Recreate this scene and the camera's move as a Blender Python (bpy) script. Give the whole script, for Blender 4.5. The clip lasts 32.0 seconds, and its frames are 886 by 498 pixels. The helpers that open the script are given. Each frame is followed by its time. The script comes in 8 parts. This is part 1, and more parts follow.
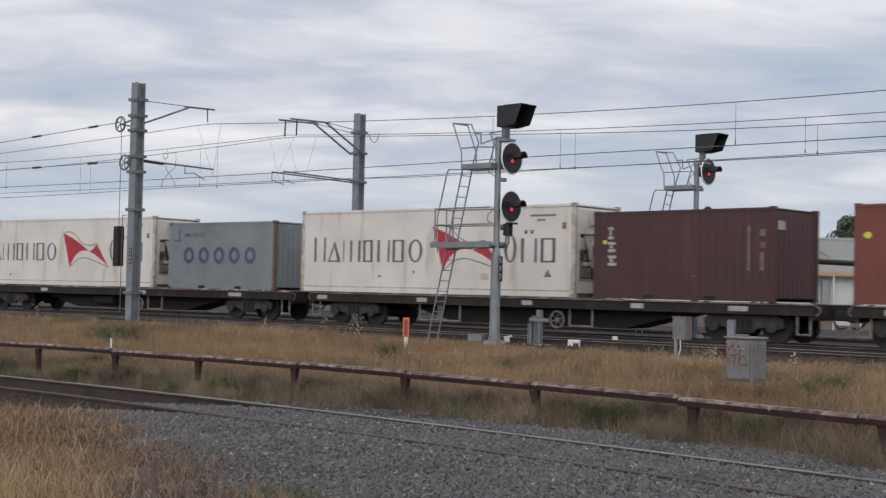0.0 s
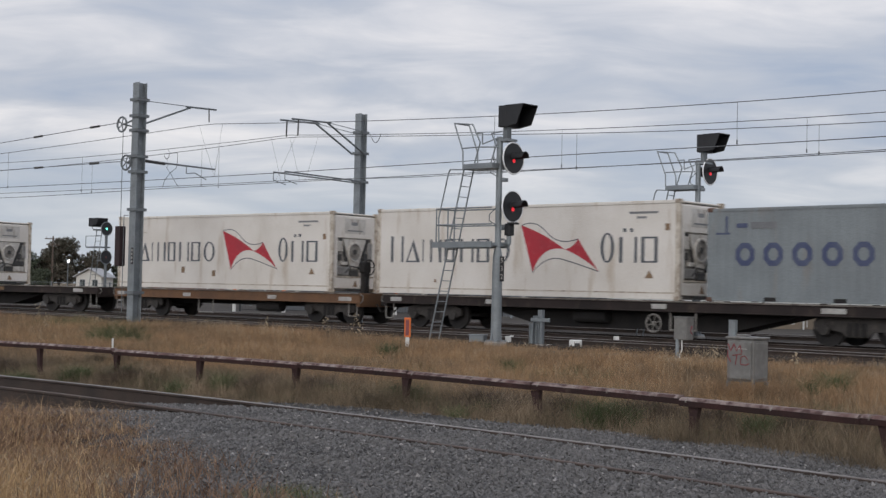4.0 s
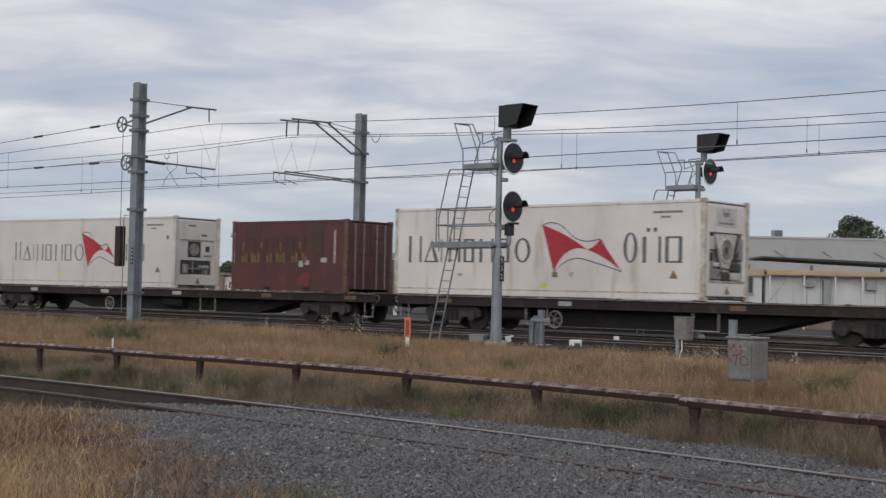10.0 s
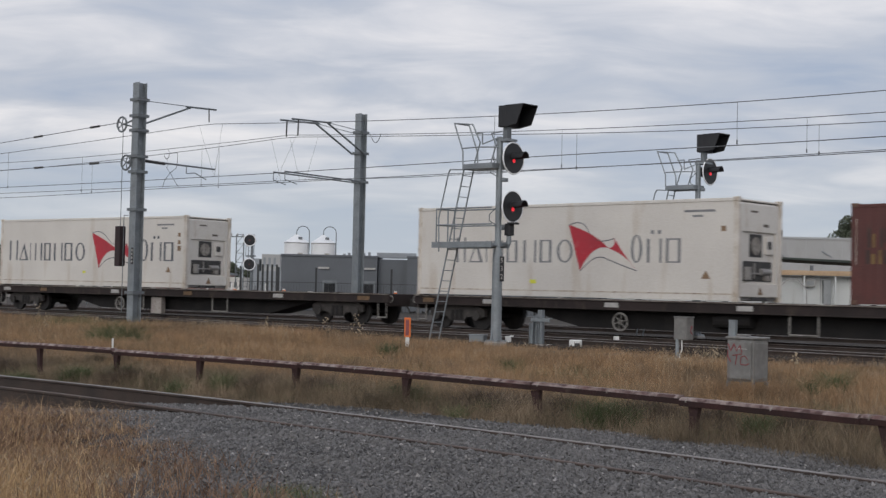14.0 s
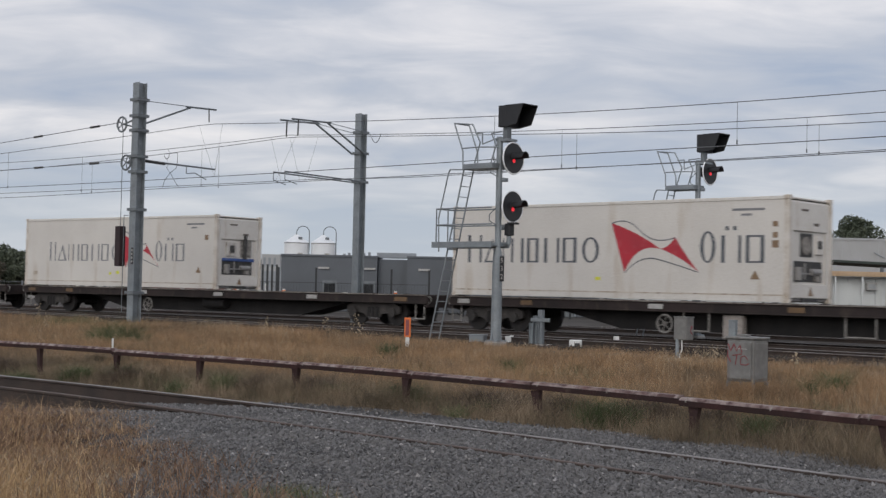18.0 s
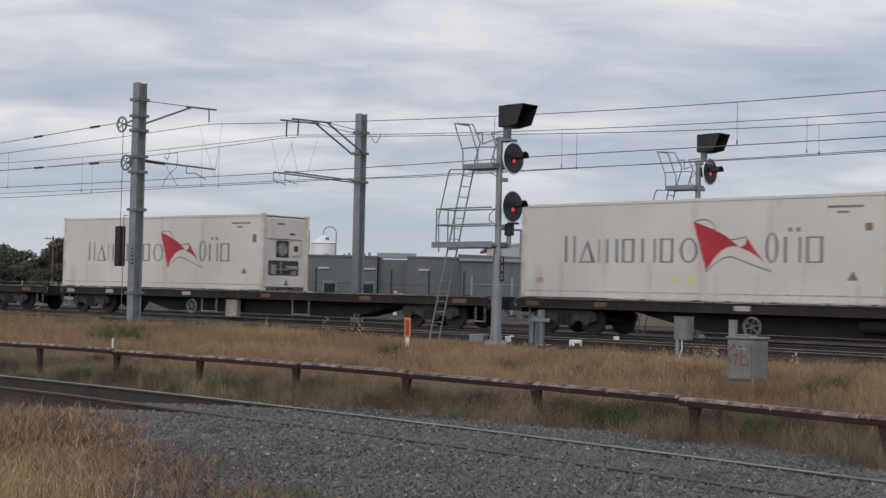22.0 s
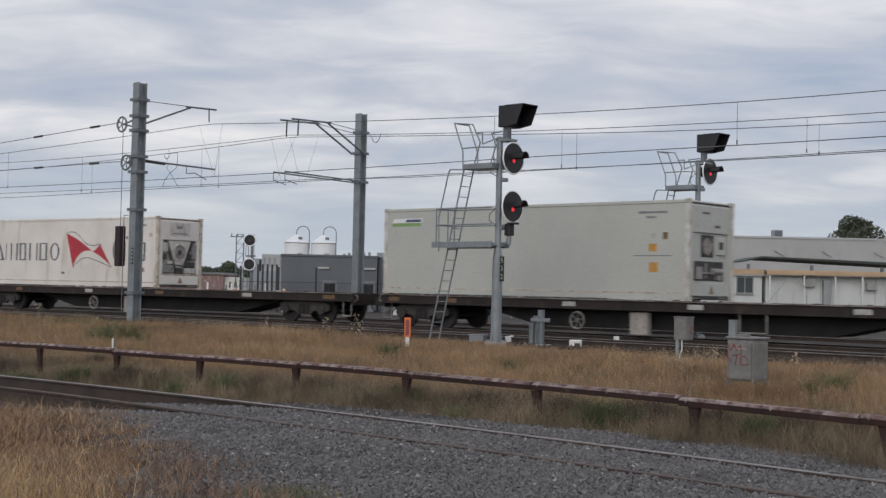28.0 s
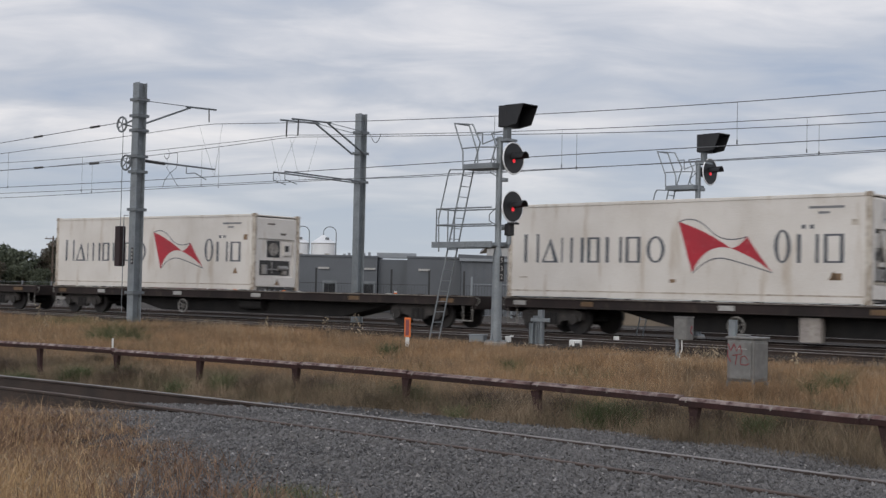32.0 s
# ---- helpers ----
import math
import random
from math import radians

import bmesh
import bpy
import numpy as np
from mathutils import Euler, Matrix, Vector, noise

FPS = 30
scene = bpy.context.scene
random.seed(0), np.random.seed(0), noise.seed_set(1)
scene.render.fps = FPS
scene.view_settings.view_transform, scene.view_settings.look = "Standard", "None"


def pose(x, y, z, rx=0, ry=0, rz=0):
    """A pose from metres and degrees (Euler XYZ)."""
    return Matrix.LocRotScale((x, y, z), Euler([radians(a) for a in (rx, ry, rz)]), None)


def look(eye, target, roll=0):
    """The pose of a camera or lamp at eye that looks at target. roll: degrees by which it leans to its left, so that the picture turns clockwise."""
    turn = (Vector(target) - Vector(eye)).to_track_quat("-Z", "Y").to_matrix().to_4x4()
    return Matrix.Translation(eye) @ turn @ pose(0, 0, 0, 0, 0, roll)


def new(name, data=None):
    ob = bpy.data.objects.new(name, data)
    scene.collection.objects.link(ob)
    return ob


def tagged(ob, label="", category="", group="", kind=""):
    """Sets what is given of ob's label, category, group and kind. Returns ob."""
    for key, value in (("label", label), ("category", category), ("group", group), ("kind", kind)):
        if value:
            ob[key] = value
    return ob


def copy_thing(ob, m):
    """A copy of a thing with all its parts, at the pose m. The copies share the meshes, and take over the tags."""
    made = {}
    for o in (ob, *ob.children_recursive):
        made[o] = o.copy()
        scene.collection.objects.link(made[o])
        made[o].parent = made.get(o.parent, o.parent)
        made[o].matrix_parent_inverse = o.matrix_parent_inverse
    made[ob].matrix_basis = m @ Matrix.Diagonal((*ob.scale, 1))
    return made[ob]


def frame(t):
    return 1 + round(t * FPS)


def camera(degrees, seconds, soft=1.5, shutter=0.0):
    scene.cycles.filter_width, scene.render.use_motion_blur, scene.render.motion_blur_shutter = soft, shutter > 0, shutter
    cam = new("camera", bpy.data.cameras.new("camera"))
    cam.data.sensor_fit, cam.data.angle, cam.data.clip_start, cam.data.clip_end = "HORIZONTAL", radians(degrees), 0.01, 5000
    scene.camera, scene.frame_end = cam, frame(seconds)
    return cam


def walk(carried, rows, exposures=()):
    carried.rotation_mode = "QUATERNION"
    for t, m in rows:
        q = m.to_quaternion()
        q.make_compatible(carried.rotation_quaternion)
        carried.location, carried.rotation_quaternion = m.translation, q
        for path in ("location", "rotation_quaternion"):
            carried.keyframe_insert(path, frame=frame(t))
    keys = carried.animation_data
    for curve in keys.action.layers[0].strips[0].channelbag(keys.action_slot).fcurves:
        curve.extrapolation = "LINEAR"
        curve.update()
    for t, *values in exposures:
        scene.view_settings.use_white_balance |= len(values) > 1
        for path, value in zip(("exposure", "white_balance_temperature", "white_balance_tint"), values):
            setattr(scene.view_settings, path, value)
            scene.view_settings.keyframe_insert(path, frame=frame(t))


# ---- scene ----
SECONDS = 32.0
EYE_Z = 1.70
cam = camera(36.57, SECONDS, soft=1.4, shutter=0.45)


def aim(side):
    """The view from the tripod, turned aside by side metres at 100 m."""
    return look((0, 0, EYE_Z), (side, 100.0, EYE_Z + 3.115), roll=1.249)


# the operator lets go of the tripod in the first seconds
walk(cam, [(0.0, aim(0.11)), (0.5, aim(0.05)), (1.5, aim(0.04)), (2.5, aim(0.03)), (3.2, aim(0.0)), (32.0, aim(0.0))],
     exposures=[(0.0, 0.10), (0.9, 0.0), (32.0, 0.0)])

# ---- the curve of the railway: s metres along it, off metres away from the near side of the train ----
TH, KA, DIST = 0.727918, 0.00416567, 44.19
RADIUS = 1 / KA
CX, CY = -math.sin(TH) * RADIUS, DIST - math.cos(TH) * RADIUS


def turn_at(s):
    return TH + KA * s


def along(s, off, z=0.0):
    a = turn_at(s)
    return Vector((CX + (RADIUS + off) * math.sin(a), CY + (RADIUS + off) * math.cos(a), z))


def on_track(s, off, z=0.0):
    """A pose on the curve: x along the line, y away from the camera's side."""
    p = along(s, off, z)
    return pose(p.x, p.y, p.z, 0, 0, -math.degrees(turn_at(s)))


def rolled(t):
    """Metres that the train has gone by t seconds; it slowly gathers speed."""
    q = t / 32
    return q * (195.6056 + q * (-23.2523 + q * (66.8334 + q * (-35.9399 + q * 7.6581))))


# ---- world and sun: a bright overcast sky with long banks of cloud ----
def sky():
    w = bpy.data.worlds.new("overcast")
    scene.world = w
    w.use_nodes = True
    nt = w.node_tree
    N, L = nt.nodes, nt.links
    N.clear()
    out, bg = N.new("ShaderNodeOutputWorld"), N.new("ShaderNodeBackground")
    tc, sep = N.new("ShaderNodeTexCoord"), N.new("ShaderNodeSeparateXYZ")
    L.new(tc.outputs["Generated"], sep.inputs[0])

    def m(op, a, b=None, c=None):
        n = N.new("ShaderNodeMath")
        n.operation = op
        for i, v in enumerate((a, b, c)):
            if v is None:
                continue
            if isinstance(v, (int, float)):
                n.inputs[i].default_value = v
            else:
                L.new(v, n.inputs[i])
        return n.outputs[0]

    up = m("MAXIMUM", sep.outputs["Z"], 0.0)
    # the deck of cloud, seen from below
    depth = m("ADD", up, 0.15)
    u, v = m("DIVIDE", sep.outputs["X"], depth), m("DIVIDE", sep.outputs["Y"], depth)
    comb = N.new("ShaderNodeCombineXYZ")
    L.new(m("MULTIPLY", u, 0.85), comb.inputs[0])
    L.new(m("MULTIPLY", v, 1.25), comb.inputs[1])
    big, fine = N.new("ShaderNodeTexNoise"), N.new("ShaderNodeTexNoise")
    for n, sc, det, ro, dist in ((big, 0.85, 3, 0.45, 0.35), (fine, 2.6, 6, 0.55, 0.5)):
        L.new(comb.outputs[0], n.inputs["Vector"])
        n.inputs["Scale"].default_value, n.inputs["Detail"].default_value = sc, det
        n.inputs["Roughness"].default_value, n.inputs["Distortion"].default_value = ro, dist
    mixn = m("ADD", m("MULTIPLY", big.outputs["Fac"], 0.66), m("MULTIPLY", fine.outputs["Fac"], 0.34))
    ramp = N.new("ShaderNodeValToRGB")
    L.new(mixn, ramp.inputs[0])
    cr = ramp.color_ramp
    cr.elements[0].position, cr.elements[0].color = 0.38, (0.375, 0.435, 0.555, 1)
    cr.elements[1].position, cr.elements[1].color = 0.66, (0.92, 0.885, 0.885, 1)
    e = cr.elements.new(0.48)
    e.color = (0.51, 0.54, 0.615, 1)
    # the sky overhead is brighter than near the horizon, as under any closed cloud
    gain = m("MULTIPLY_ADD", m("POWER", up, 1.3), 0.35, 1.0)
    below = m("LESS_THAN", sep.outputs["Z"], -0.02)
    gain = m("MULTIPLY", gain, m("MULTIPLY_ADD", below, -0.7, 1.0))
    tint = N.new("ShaderNodeMix")
    tint.data_type = "RGBA"
    tint.inputs[0].default_value = 0.06
    ns = N.new("ShaderNodeTexSky")
    ns.sky_type, ns.sun_disc = "NISHITA", False
    ns.sun_elevation, ns.sun_rotation = radians(24), radians(198)
    dim = N.new("ShaderNodeMix")
    dim.data_type, dim.blend_type = "RGBA", "MULTIPLY"
    dim.inputs[0].default_value = 1.0
    dim.inputs[7].default_value = (0.1, 0.1, 0.1, 1)
    L.new(ns.outputs[0], dim.inputs[6])
    # low over the horizon the deck closes to an even pale blue-grey
    low = N.new("ShaderNodeMapRange")
    low.interpolation_type = "SMOOTHSTEP"
    low.inputs["From Min"].default_value, low.inputs["From Max"].default_value = 0.015, 0.125
    low.inputs["To Min"].default_value = 0.18
    L.new(up, low.inputs[0])
    even = N.new("ShaderNodeMix")
    even.data_type = "RGBA"
    even.inputs[6].default_value = (0.50, 0.555, 0.63, 1)
    L.new(low.outputs[0], even.inputs[0])
    L.new(ramp.outputs[0], even.inputs[7])
    L.new(even.outputs[2], tint.inputs[6])
    L.new(dim.outputs[2], tint.inputs[7])
    L.new(tint.outputs[2], bg.inputs[0])
    L.new(gain, bg.inputs[1])
    L.new(bg.outputs[0], out.inputs[0])
    sun = new("sun", bpy.data.lights.new("sun", "SUN"))
    sun.data.energy, sun.data.angle, sun.data.color = 1.0, radians(40), (1.0, 0.965, 0.92)
    a, e = radians(198), radians(24)
    sun.matrix_basis = look((60 * math.sin(a) * math.cos(e), 60 * math.cos(a) * math.cos(e), 60 * math.sin(e)), (0, 0, 0))


sky()


# ---- materials ----
def mat(name, a, b=None, rough=0.7, metal=0.0, scale=3.0, fine=40.0, bump=0.15, streak=0.0, dirt=None, amount=0.5,
        island=None, gloss=0.5, dirt_at=0.58, rare=0.86):
    """A surface of two mingled tones, with grain, relief and, with dirt, stains of a third tone.
    streak: how far the stains run downwards. island: two more tones between which separate pieces differ."""
    mt = bpy.data.materials.new(name)
    mt.use_nodes = True
    nt = mt.node_tree
    N, L = nt.nodes, nt.links
    bs = N["Principled BSDF"]
    bs.inputs["Roughness"].default_value, bs.inputs["Metallic"].default_value = rough, metal
    bs.inputs["Specular IOR Level"].default_value = gloss
    tc = N.new("ShaderNodeTexCoord")
    b = b or tuple(c * 0.8 for c in a)

    def noise_tex(sc, det=4, stretch=0.0):
        n = N.new("ShaderNodeTexNoise")
        n.inputs["Scale"].default_value, n.inputs["Detail"].default_value = sc, det
        if stretch:
            mp = N.new("ShaderNodeMapping")
            mp.inputs["Scale"].default_value = (1, 1, 1 - stretch)
            L.new(tc.outputs["Object"], mp.inputs[0])
            L.new(mp.outputs[0], n.inputs["Vector"])
        else:
            L.new(tc.outputs["Object"], n.inputs["Vector"])
        return n

    def mix(f, c1, c2, blend="MIX"):
        n = N.new("ShaderNodeMix")
        n.data_type, n.blend_type = "RGBA", blend
        for i, v in ((0, f), (6, c1), (7, c2)):
            if isinstance(v, (int, float)):
                n.inputs[i].default_value = v
            elif isinstance(v, tuple):
                n.inputs[i].default_value = (*v, 1)
            else:
                L.new(v, n.inputs[i])
        return n.outputs[2]

    def ramp(f, lo, hi):
        n = N.new("ShaderNodeMapRange")
        n.inputs["From Min"].default_value, n.inputs["From Max"].default_value = lo, hi
        L.new(f, n.inputs[0])
        return n.outputs[0]

    big, small = noise_tex(scale, 5), noise_tex(fine, 3)
    col = mix(ramp(big.outputs["Fac"], 0.35, 0.65), a, b)
    if island:
        gi = N.new("ShaderNodeNewGeometry")
        col = mix(ramp(gi.outputs["Random Per Island"], 0.25, 0.75), col, island[0])
        if len(island) > 1:
            r2 = N.new("ShaderNodeMath")
            r2.operation, r2.inputs[1].default_value = "GREATER_THAN", rare
            L.new(gi.outputs["Random Per Island"], r2.inputs[0])
            col = mix(r2.outputs[0], col, island[1])
    if dirt:
        d = noise_tex(scale * 1.7 + 1.3, 7, streak)
        f = N.new("ShaderNodeMath")
        f.operation, f.inputs[1].default_value = "MULTIPLY", amount
        L.new(ramp(d.outputs["Fac"], dirt_at, dirt_at + 0.16), f.inputs[0])
        col = mix(f.outputs[0], col, dirt)
    grain = mix(0.35, col, small.outputs["Fac"], "OVERLAY")
    L.new(grain, bs.inputs["Base Color"])
    if bump:
        bp = N.new("ShaderNodeBump")
        bp.inputs["Strength"].default_value, bp.inputs["Distance"].default_value = bump, 0.02
        L.new(small.outputs["Fac"], bp.inputs["Height"])
        L.new(bp.outputs[0], bs.inputs["Normal"])
    return mt


def grass_mat(name, dark, mid, light, rough=0.8, spread=0.3, big=0.45, tuft=2.6):
    """Dry growth whose tone changes from patch to patch, tuft to tuft and stalk to stalk."""
    mt = bpy.data.materials.new(name)
    mt.use_nodes = True
    nt = mt.node_tree
    N, L = nt.nodes, nt.links
    bs = N["Principled BSDF"]
    bs.inputs["Roughness"].default_value = rough
    bs.inputs["Specular IOR Level"].default_value = 0.25
    tc, mp = N.new("ShaderNodeTexCoord"), N.new("ShaderNodeMapping")
    mp.inputs["Scale"].default_value = (1, 1, 0.15)
    L.new(tc.outputs["Object"], mp.inputs[0])
    total = None
    for sc, det, weight in ((big, 3, 0.34), (tuft, 3, 0.38), (11.0, 2, 0.28)):
        n = N.new("ShaderNodeTexNoise")
        n.inputs["Scale"].default_value, n.inputs["Detail"].default_value = sc, det
        L.new(mp.outputs[0], n.inputs["Vector"])
        k = N.new("ShaderNodeMath")
        k.operation = "MULTIPLY_ADD"
        k.inputs[1].default_value = weight
        L.new(n.outputs["Fac"], k.inputs[0])
        if total is None:
            k.inputs[2].default_value = 0.0
        else:
            L.new(total, k.inputs[2])
        total = k.outputs[0]
    ra = N.new("ShaderNodeMapRange")
    ra.inputs["From Min"].default_value, ra.inputs["From Max"].default_value = 0.40, 0.60
    L.new(total, ra.inputs[0])
    cr = N.new("ShaderNodeValToRGB")
    cr.color_ramp.elements[0].color, cr.color_ramp.elements[1].color = (*dark, 1), (*light, 1)
    cr.color_ramp.elements.new(0.5).color = (*mid, 1)
    L.new(ra.outputs[0], cr.inputs[0])
    gi, vr = N.new("ShaderNodeNewGeometry"), N.new("ShaderNodeMapRange")
    vr.inputs["To Min"].default_value, vr.inputs["To Max"].default_value = 1 - spread, 1 + spread
    L.new(gi.outputs["Random Per Island"], vr.inputs[0])
    hsv = N.new("ShaderNodeHueSaturation")
    L.new(vr.outputs[0], hsv.inputs["Value"])
    L.new(cr.outputs[0], hsv.inputs["Color"])
    L.new(hsv.outputs[0], bs.inputs["Base Color"])
    return mt


def glow(name, colour, strength):
    mt = bpy.data.materials.new(name)
    mt.use_nodes = True
    bs = mt.node_tree.nodes["Principled BSDF"]
    bs.inputs["Base Color"].default_value = (*colour, 1)
    bs.inputs["Emission Color"].default_value = (*colour, 1)
    bs.inputs["Emission Strength"].default_value = strength
    return mt


M = dict(
    soil=mat("dry_soil", (0.20, 0.155, 0.11), (0.135, 0.11, 0.08), 0.95, scale=0.35, fine=9, bump=0.6, dirt=(0.09, 0.10, 0.045), amount=0.7, gloss=0.1),
    # darker than the loose stone: the shade of its gaps is in this colour
    ballast=mat("ballast_bed", (0.048, 0.046, 0.046), (0.032, 0.031, 0.031), 0.95, scale=1.2, fine=30, bump=1.0),
    ballast_main=mat("ballast_main", (0.078, 0.067, 0.060), (0.046, 0.040, 0.036), 0.95, scale=0.8, fine=14, bump=1.0, gloss=0.1),
    stone=mat("crushed_stone", (0.120, 0.115, 0.114), (0.074, 0.072, 0.073), 0.85, scale=1.0, fine=60, bump=0.4, island=((0.158, 0.151, 0.149), (0.29, 0.275, 0.265)), rare=0.98),
    yard=mat("yard_gravel", (0.092, 0.083, 0.075), (0.062, 0.056, 0.051), 0.95, scale=0.4, fine=8, bump=0.6, gloss=0.1),
    rail_side=mat("rusty_rail", (0.058, 0.040, 0.032), (0.036, 0.027, 0.023), 0.8, scale=2, fine=50, bump=0.3),
    rail_top=mat("rail_head", (0.27, 0.25, 0.24), (0.18, 0.155, 0.14), 0.45, 0.5, scale=1.2, fine=40, bump=0.05),
    rail_dull=mat("dull_rail_head", (0.095, 0.065, 0.052), (0.065, 0.047, 0.04), 0.7, scale=2, fine=40, bump=0.1),
    sleeper=mat("sleeper", (0.10, 0.08, 0.065), (0.06, 0.05, 0.04), 0.9, scale=4, fine=40, bump=0.4, gloss=0.1),
    straw=grass_mat("straw", (0.13, 0.10, 0.068), (0.295, 0.187, 0.106), (0.46, 0.295, 0.16), big=0.3),
    straw_near=grass_mat("straw_near", (0.25, 0.16, 0.088), (0.48, 0.32, 0.17), (0.66, 0.48, 0.28), big=0.8, tuft=3.5),
    dock=grass_mat("red_dock", (0.10, 0.06, 0.043), (0.215, 0.132, 0.085), (0.36, 0.24, 0.15), big=1.0, tuft=4.0),
    weed=grass_mat("green_weed", (0.075, 0.082, 0.042), (0.12, 0.132, 0.066), (0.20, 0.20, 0.105)),
    twig=grass_mat("dead_weed", (0.095, 0.078, 0.052), (0.20, 0.152, 0.102), (0.33, 0.255, 0.175)),
    weed_dark=grass_mat("dark_green_weed", (0.055, 0.072, 0.034), (0.09, 0.116, 0.052), (0.145, 0.165, 0.08)),
    scrub=grass_mat("dark_scrub", (0.062, 0.048, 0.038), (0.115, 0.086, 0.066), (0.19, 0.145, 0.108)),
    haze=grass_mat("ripe_straw", (0.24, 0.17, 0.105), (0.345, 0.25, 0.155), (0.47, 0.36, 0.24)),
    pale=mat("pale_stalk", (0.43, 0.35, 0.24), (0.33, 0.255, 0.165), 0.85, scale=1, fine=8, bump=0),
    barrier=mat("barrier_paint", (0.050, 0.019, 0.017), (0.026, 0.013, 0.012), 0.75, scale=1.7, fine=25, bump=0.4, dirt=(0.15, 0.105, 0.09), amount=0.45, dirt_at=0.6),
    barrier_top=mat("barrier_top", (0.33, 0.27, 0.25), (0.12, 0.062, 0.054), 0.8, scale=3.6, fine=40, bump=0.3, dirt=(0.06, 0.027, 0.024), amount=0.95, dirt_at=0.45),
    galv=mat("galvanised", (0.265, 0.29, 0.305), (0.205, 0.225, 0.24), 0.5, 0.25, scale=2.5, fine=30, bump=0.06, dirt=(0.16, 0.16, 0.155), amount=0.5, streak=0.8),
    galv_dark=mat("weathered_steel", (0.19, 0.21, 0.22), (0.145, 0.155, 0.165), 0.55, 0.3, scale=2.5, fine=30, bump=0.06),
    black=mat("black_paint", (0.014, 0.014, 0.016), (0.022, 0.022, 0.024), 0.5, scale=3, fine=30, bump=0.05),
    maroon=mat("maroon_weights", (0.035, 0.016, 0.018), (0.02, 0.012, 0.013), 0.7, scale=3, fine=30, bump=0.2),
    wire=mat("copper_wire", (0.15, 0.157, 0.165), (0.11, 0.117, 0.124), 0.6, 0.3, bump=0),
    grey_cab=mat("cabinet_grey", (0.205, 0.20, 0.19), (0.155, 0.15, 0.142), 0.6, scale=3, fine=9, bump=0.1, dirt=(0.13, 0.105, 0.085), amount=0.7, streak=0.7),
    graffiti=mat("red_graffiti", (0.25, 0.06, 0.068), (0.20, 0.065, 0.068), 0.6, scale=5, bump=0),
    concrete=mat("concrete", (0.34, 0.325, 0.31), (0.26, 0.25, 0.235), 0.9, scale=3, fine=40, bump=0.3),
    white_post=mat("white_post", (0.72, 0.72, 0.70), (0.62, 0.61, 0.58), 0.6, scale=6, bump=0.05),
    orange=mat("orange_reflector", (0.78, 0.20, 0.03), (0.66, 0.15, 0.03), 0.5, scale=5, bump=0.05),
    white_box=mat("white_container", (0.755, 0.715, 0.665), (0.66, 0.615, 0.56), 0.5, scale=0.7, fine=25, bump=0.05, dirt=(0.42, 0.32, 0.22), amount=0.6, streak=0.82, dirt_at=0.56),
    white_clean=mat("pale_container", (0.675, 0.64, 0.59), (0.61, 0.575, 0.53), 0.45, scale=0.5, fine=25, bump=0.04, dirt=(0.45, 0.36, 0.27), amount=0.5, streak=0.85),
    grey_box=mat("grey_green_container", (0.47, 0.475, 0.435), (0.435, 0.44, 0.405), 0.5, scale=0.5, fine=25, bump=0.04, dirt=(0.40, 0.37, 0.31), amount=0.25, streak=0.85),
    post_dirt=mat("stained_post", (0.60, 0.545, 0.47), (0.40, 0.335, 0.265), 0.65, scale=3.0, fine=30, bump=0.1, dirt=(0.17, 0.12, 0.085), amount=0.85, streak=0.35, dirt_at=0.53),
    post_clean=mat("chalky_post", (0.66, 0.615, 0.56), (0.53, 0.47, 0.40), 0.6, scale=2.5, fine=30, bump=0.08, dirt=(0.33, 0.24, 0.16), amount=0.7, streak=0.5, dirt_at=0.56),
    grime=mat("road_grime", (0.16, 0.135, 0.11), (0.10, 0.085, 0.07), 0.8, scale=5, fine=40, bump=0.1),
    unit_dark=mat("machinery_dark", (0.06, 0.058, 0.055), (0.035, 0.034, 0.034), 0.7, scale=5, fine=40, bump=0.2),
    unit_mid=mat("machinery_grimed", (0.36, 0.335, 0.30), (0.19, 0.17, 0.15), 0.65, scale=6, fine=40, bump=0.15, dirt=(0.06, 0.053, 0.047), amount=0.8, dirt_at=0.52),
    unit_grey=mat("machinery_grey", (0.30, 0.29, 0.28), (0.21, 0.20, 0.19), 0.55, 0.2, scale=5, fine=40, bump=0.1),
    unit_white=mat("machinery_white", (0.60, 0.575, 0.54), (0.48, 0.45, 0.41), 0.55, scale=3, fine=30, bump=0.08, dirt=(0.28, 0.23, 0.18), amount=0.7, streak=0.6, dirt_at=0.5),
    post_faint=mat("faded_code", (0.20, 0.17, 0.165), (0.14, 0.11, 0.105), 0.6, scale=6, bump=0),
    dusty=mat("dusty_flange", (0.27, 0.245, 0.215), (0.13, 0.105, 0.09), 0.8, scale=1.5, fine=30, bump=0.2, dirt=(0.06, 0.045, 0.04), amount=0.8, dirt_at=0.52),
    unit_blue=mat("blue_tarp", (0.05, 0.10, 0.30), (0.04, 0.08, 0.22), 0.6, scale=5, bump=0.1),
    flag=mat("flag_red", (0.47, 0.028, 0.045), (0.38, 0.03, 0.045), 0.5, scale=1.3, bump=0.02, dirt=(0.55, 0.36, 0.32), amount=0.25),
    letter=mat("letter_grey", (0.075, 0.085, 0.10), (0.115, 0.12, 0.13), 0.55, scale=3.5, bump=0.02),
    letter_pale=mat("letter_faded", (0.17, 0.175, 0.185), (0.22, 0.22, 0.225), 0.55, scale=2.0, bump=0.02),
    flag_white=mat("flag_white", (0.83, 0.82, 0.80), (0.79, 0.77, 0.74), 0.5, scale=2, bump=0),
    navy=mat("navy_paint", (0.06, 0.075, 0.15), (0.085, 0.10, 0.165), 0.55, scale=3, bump=0.02),
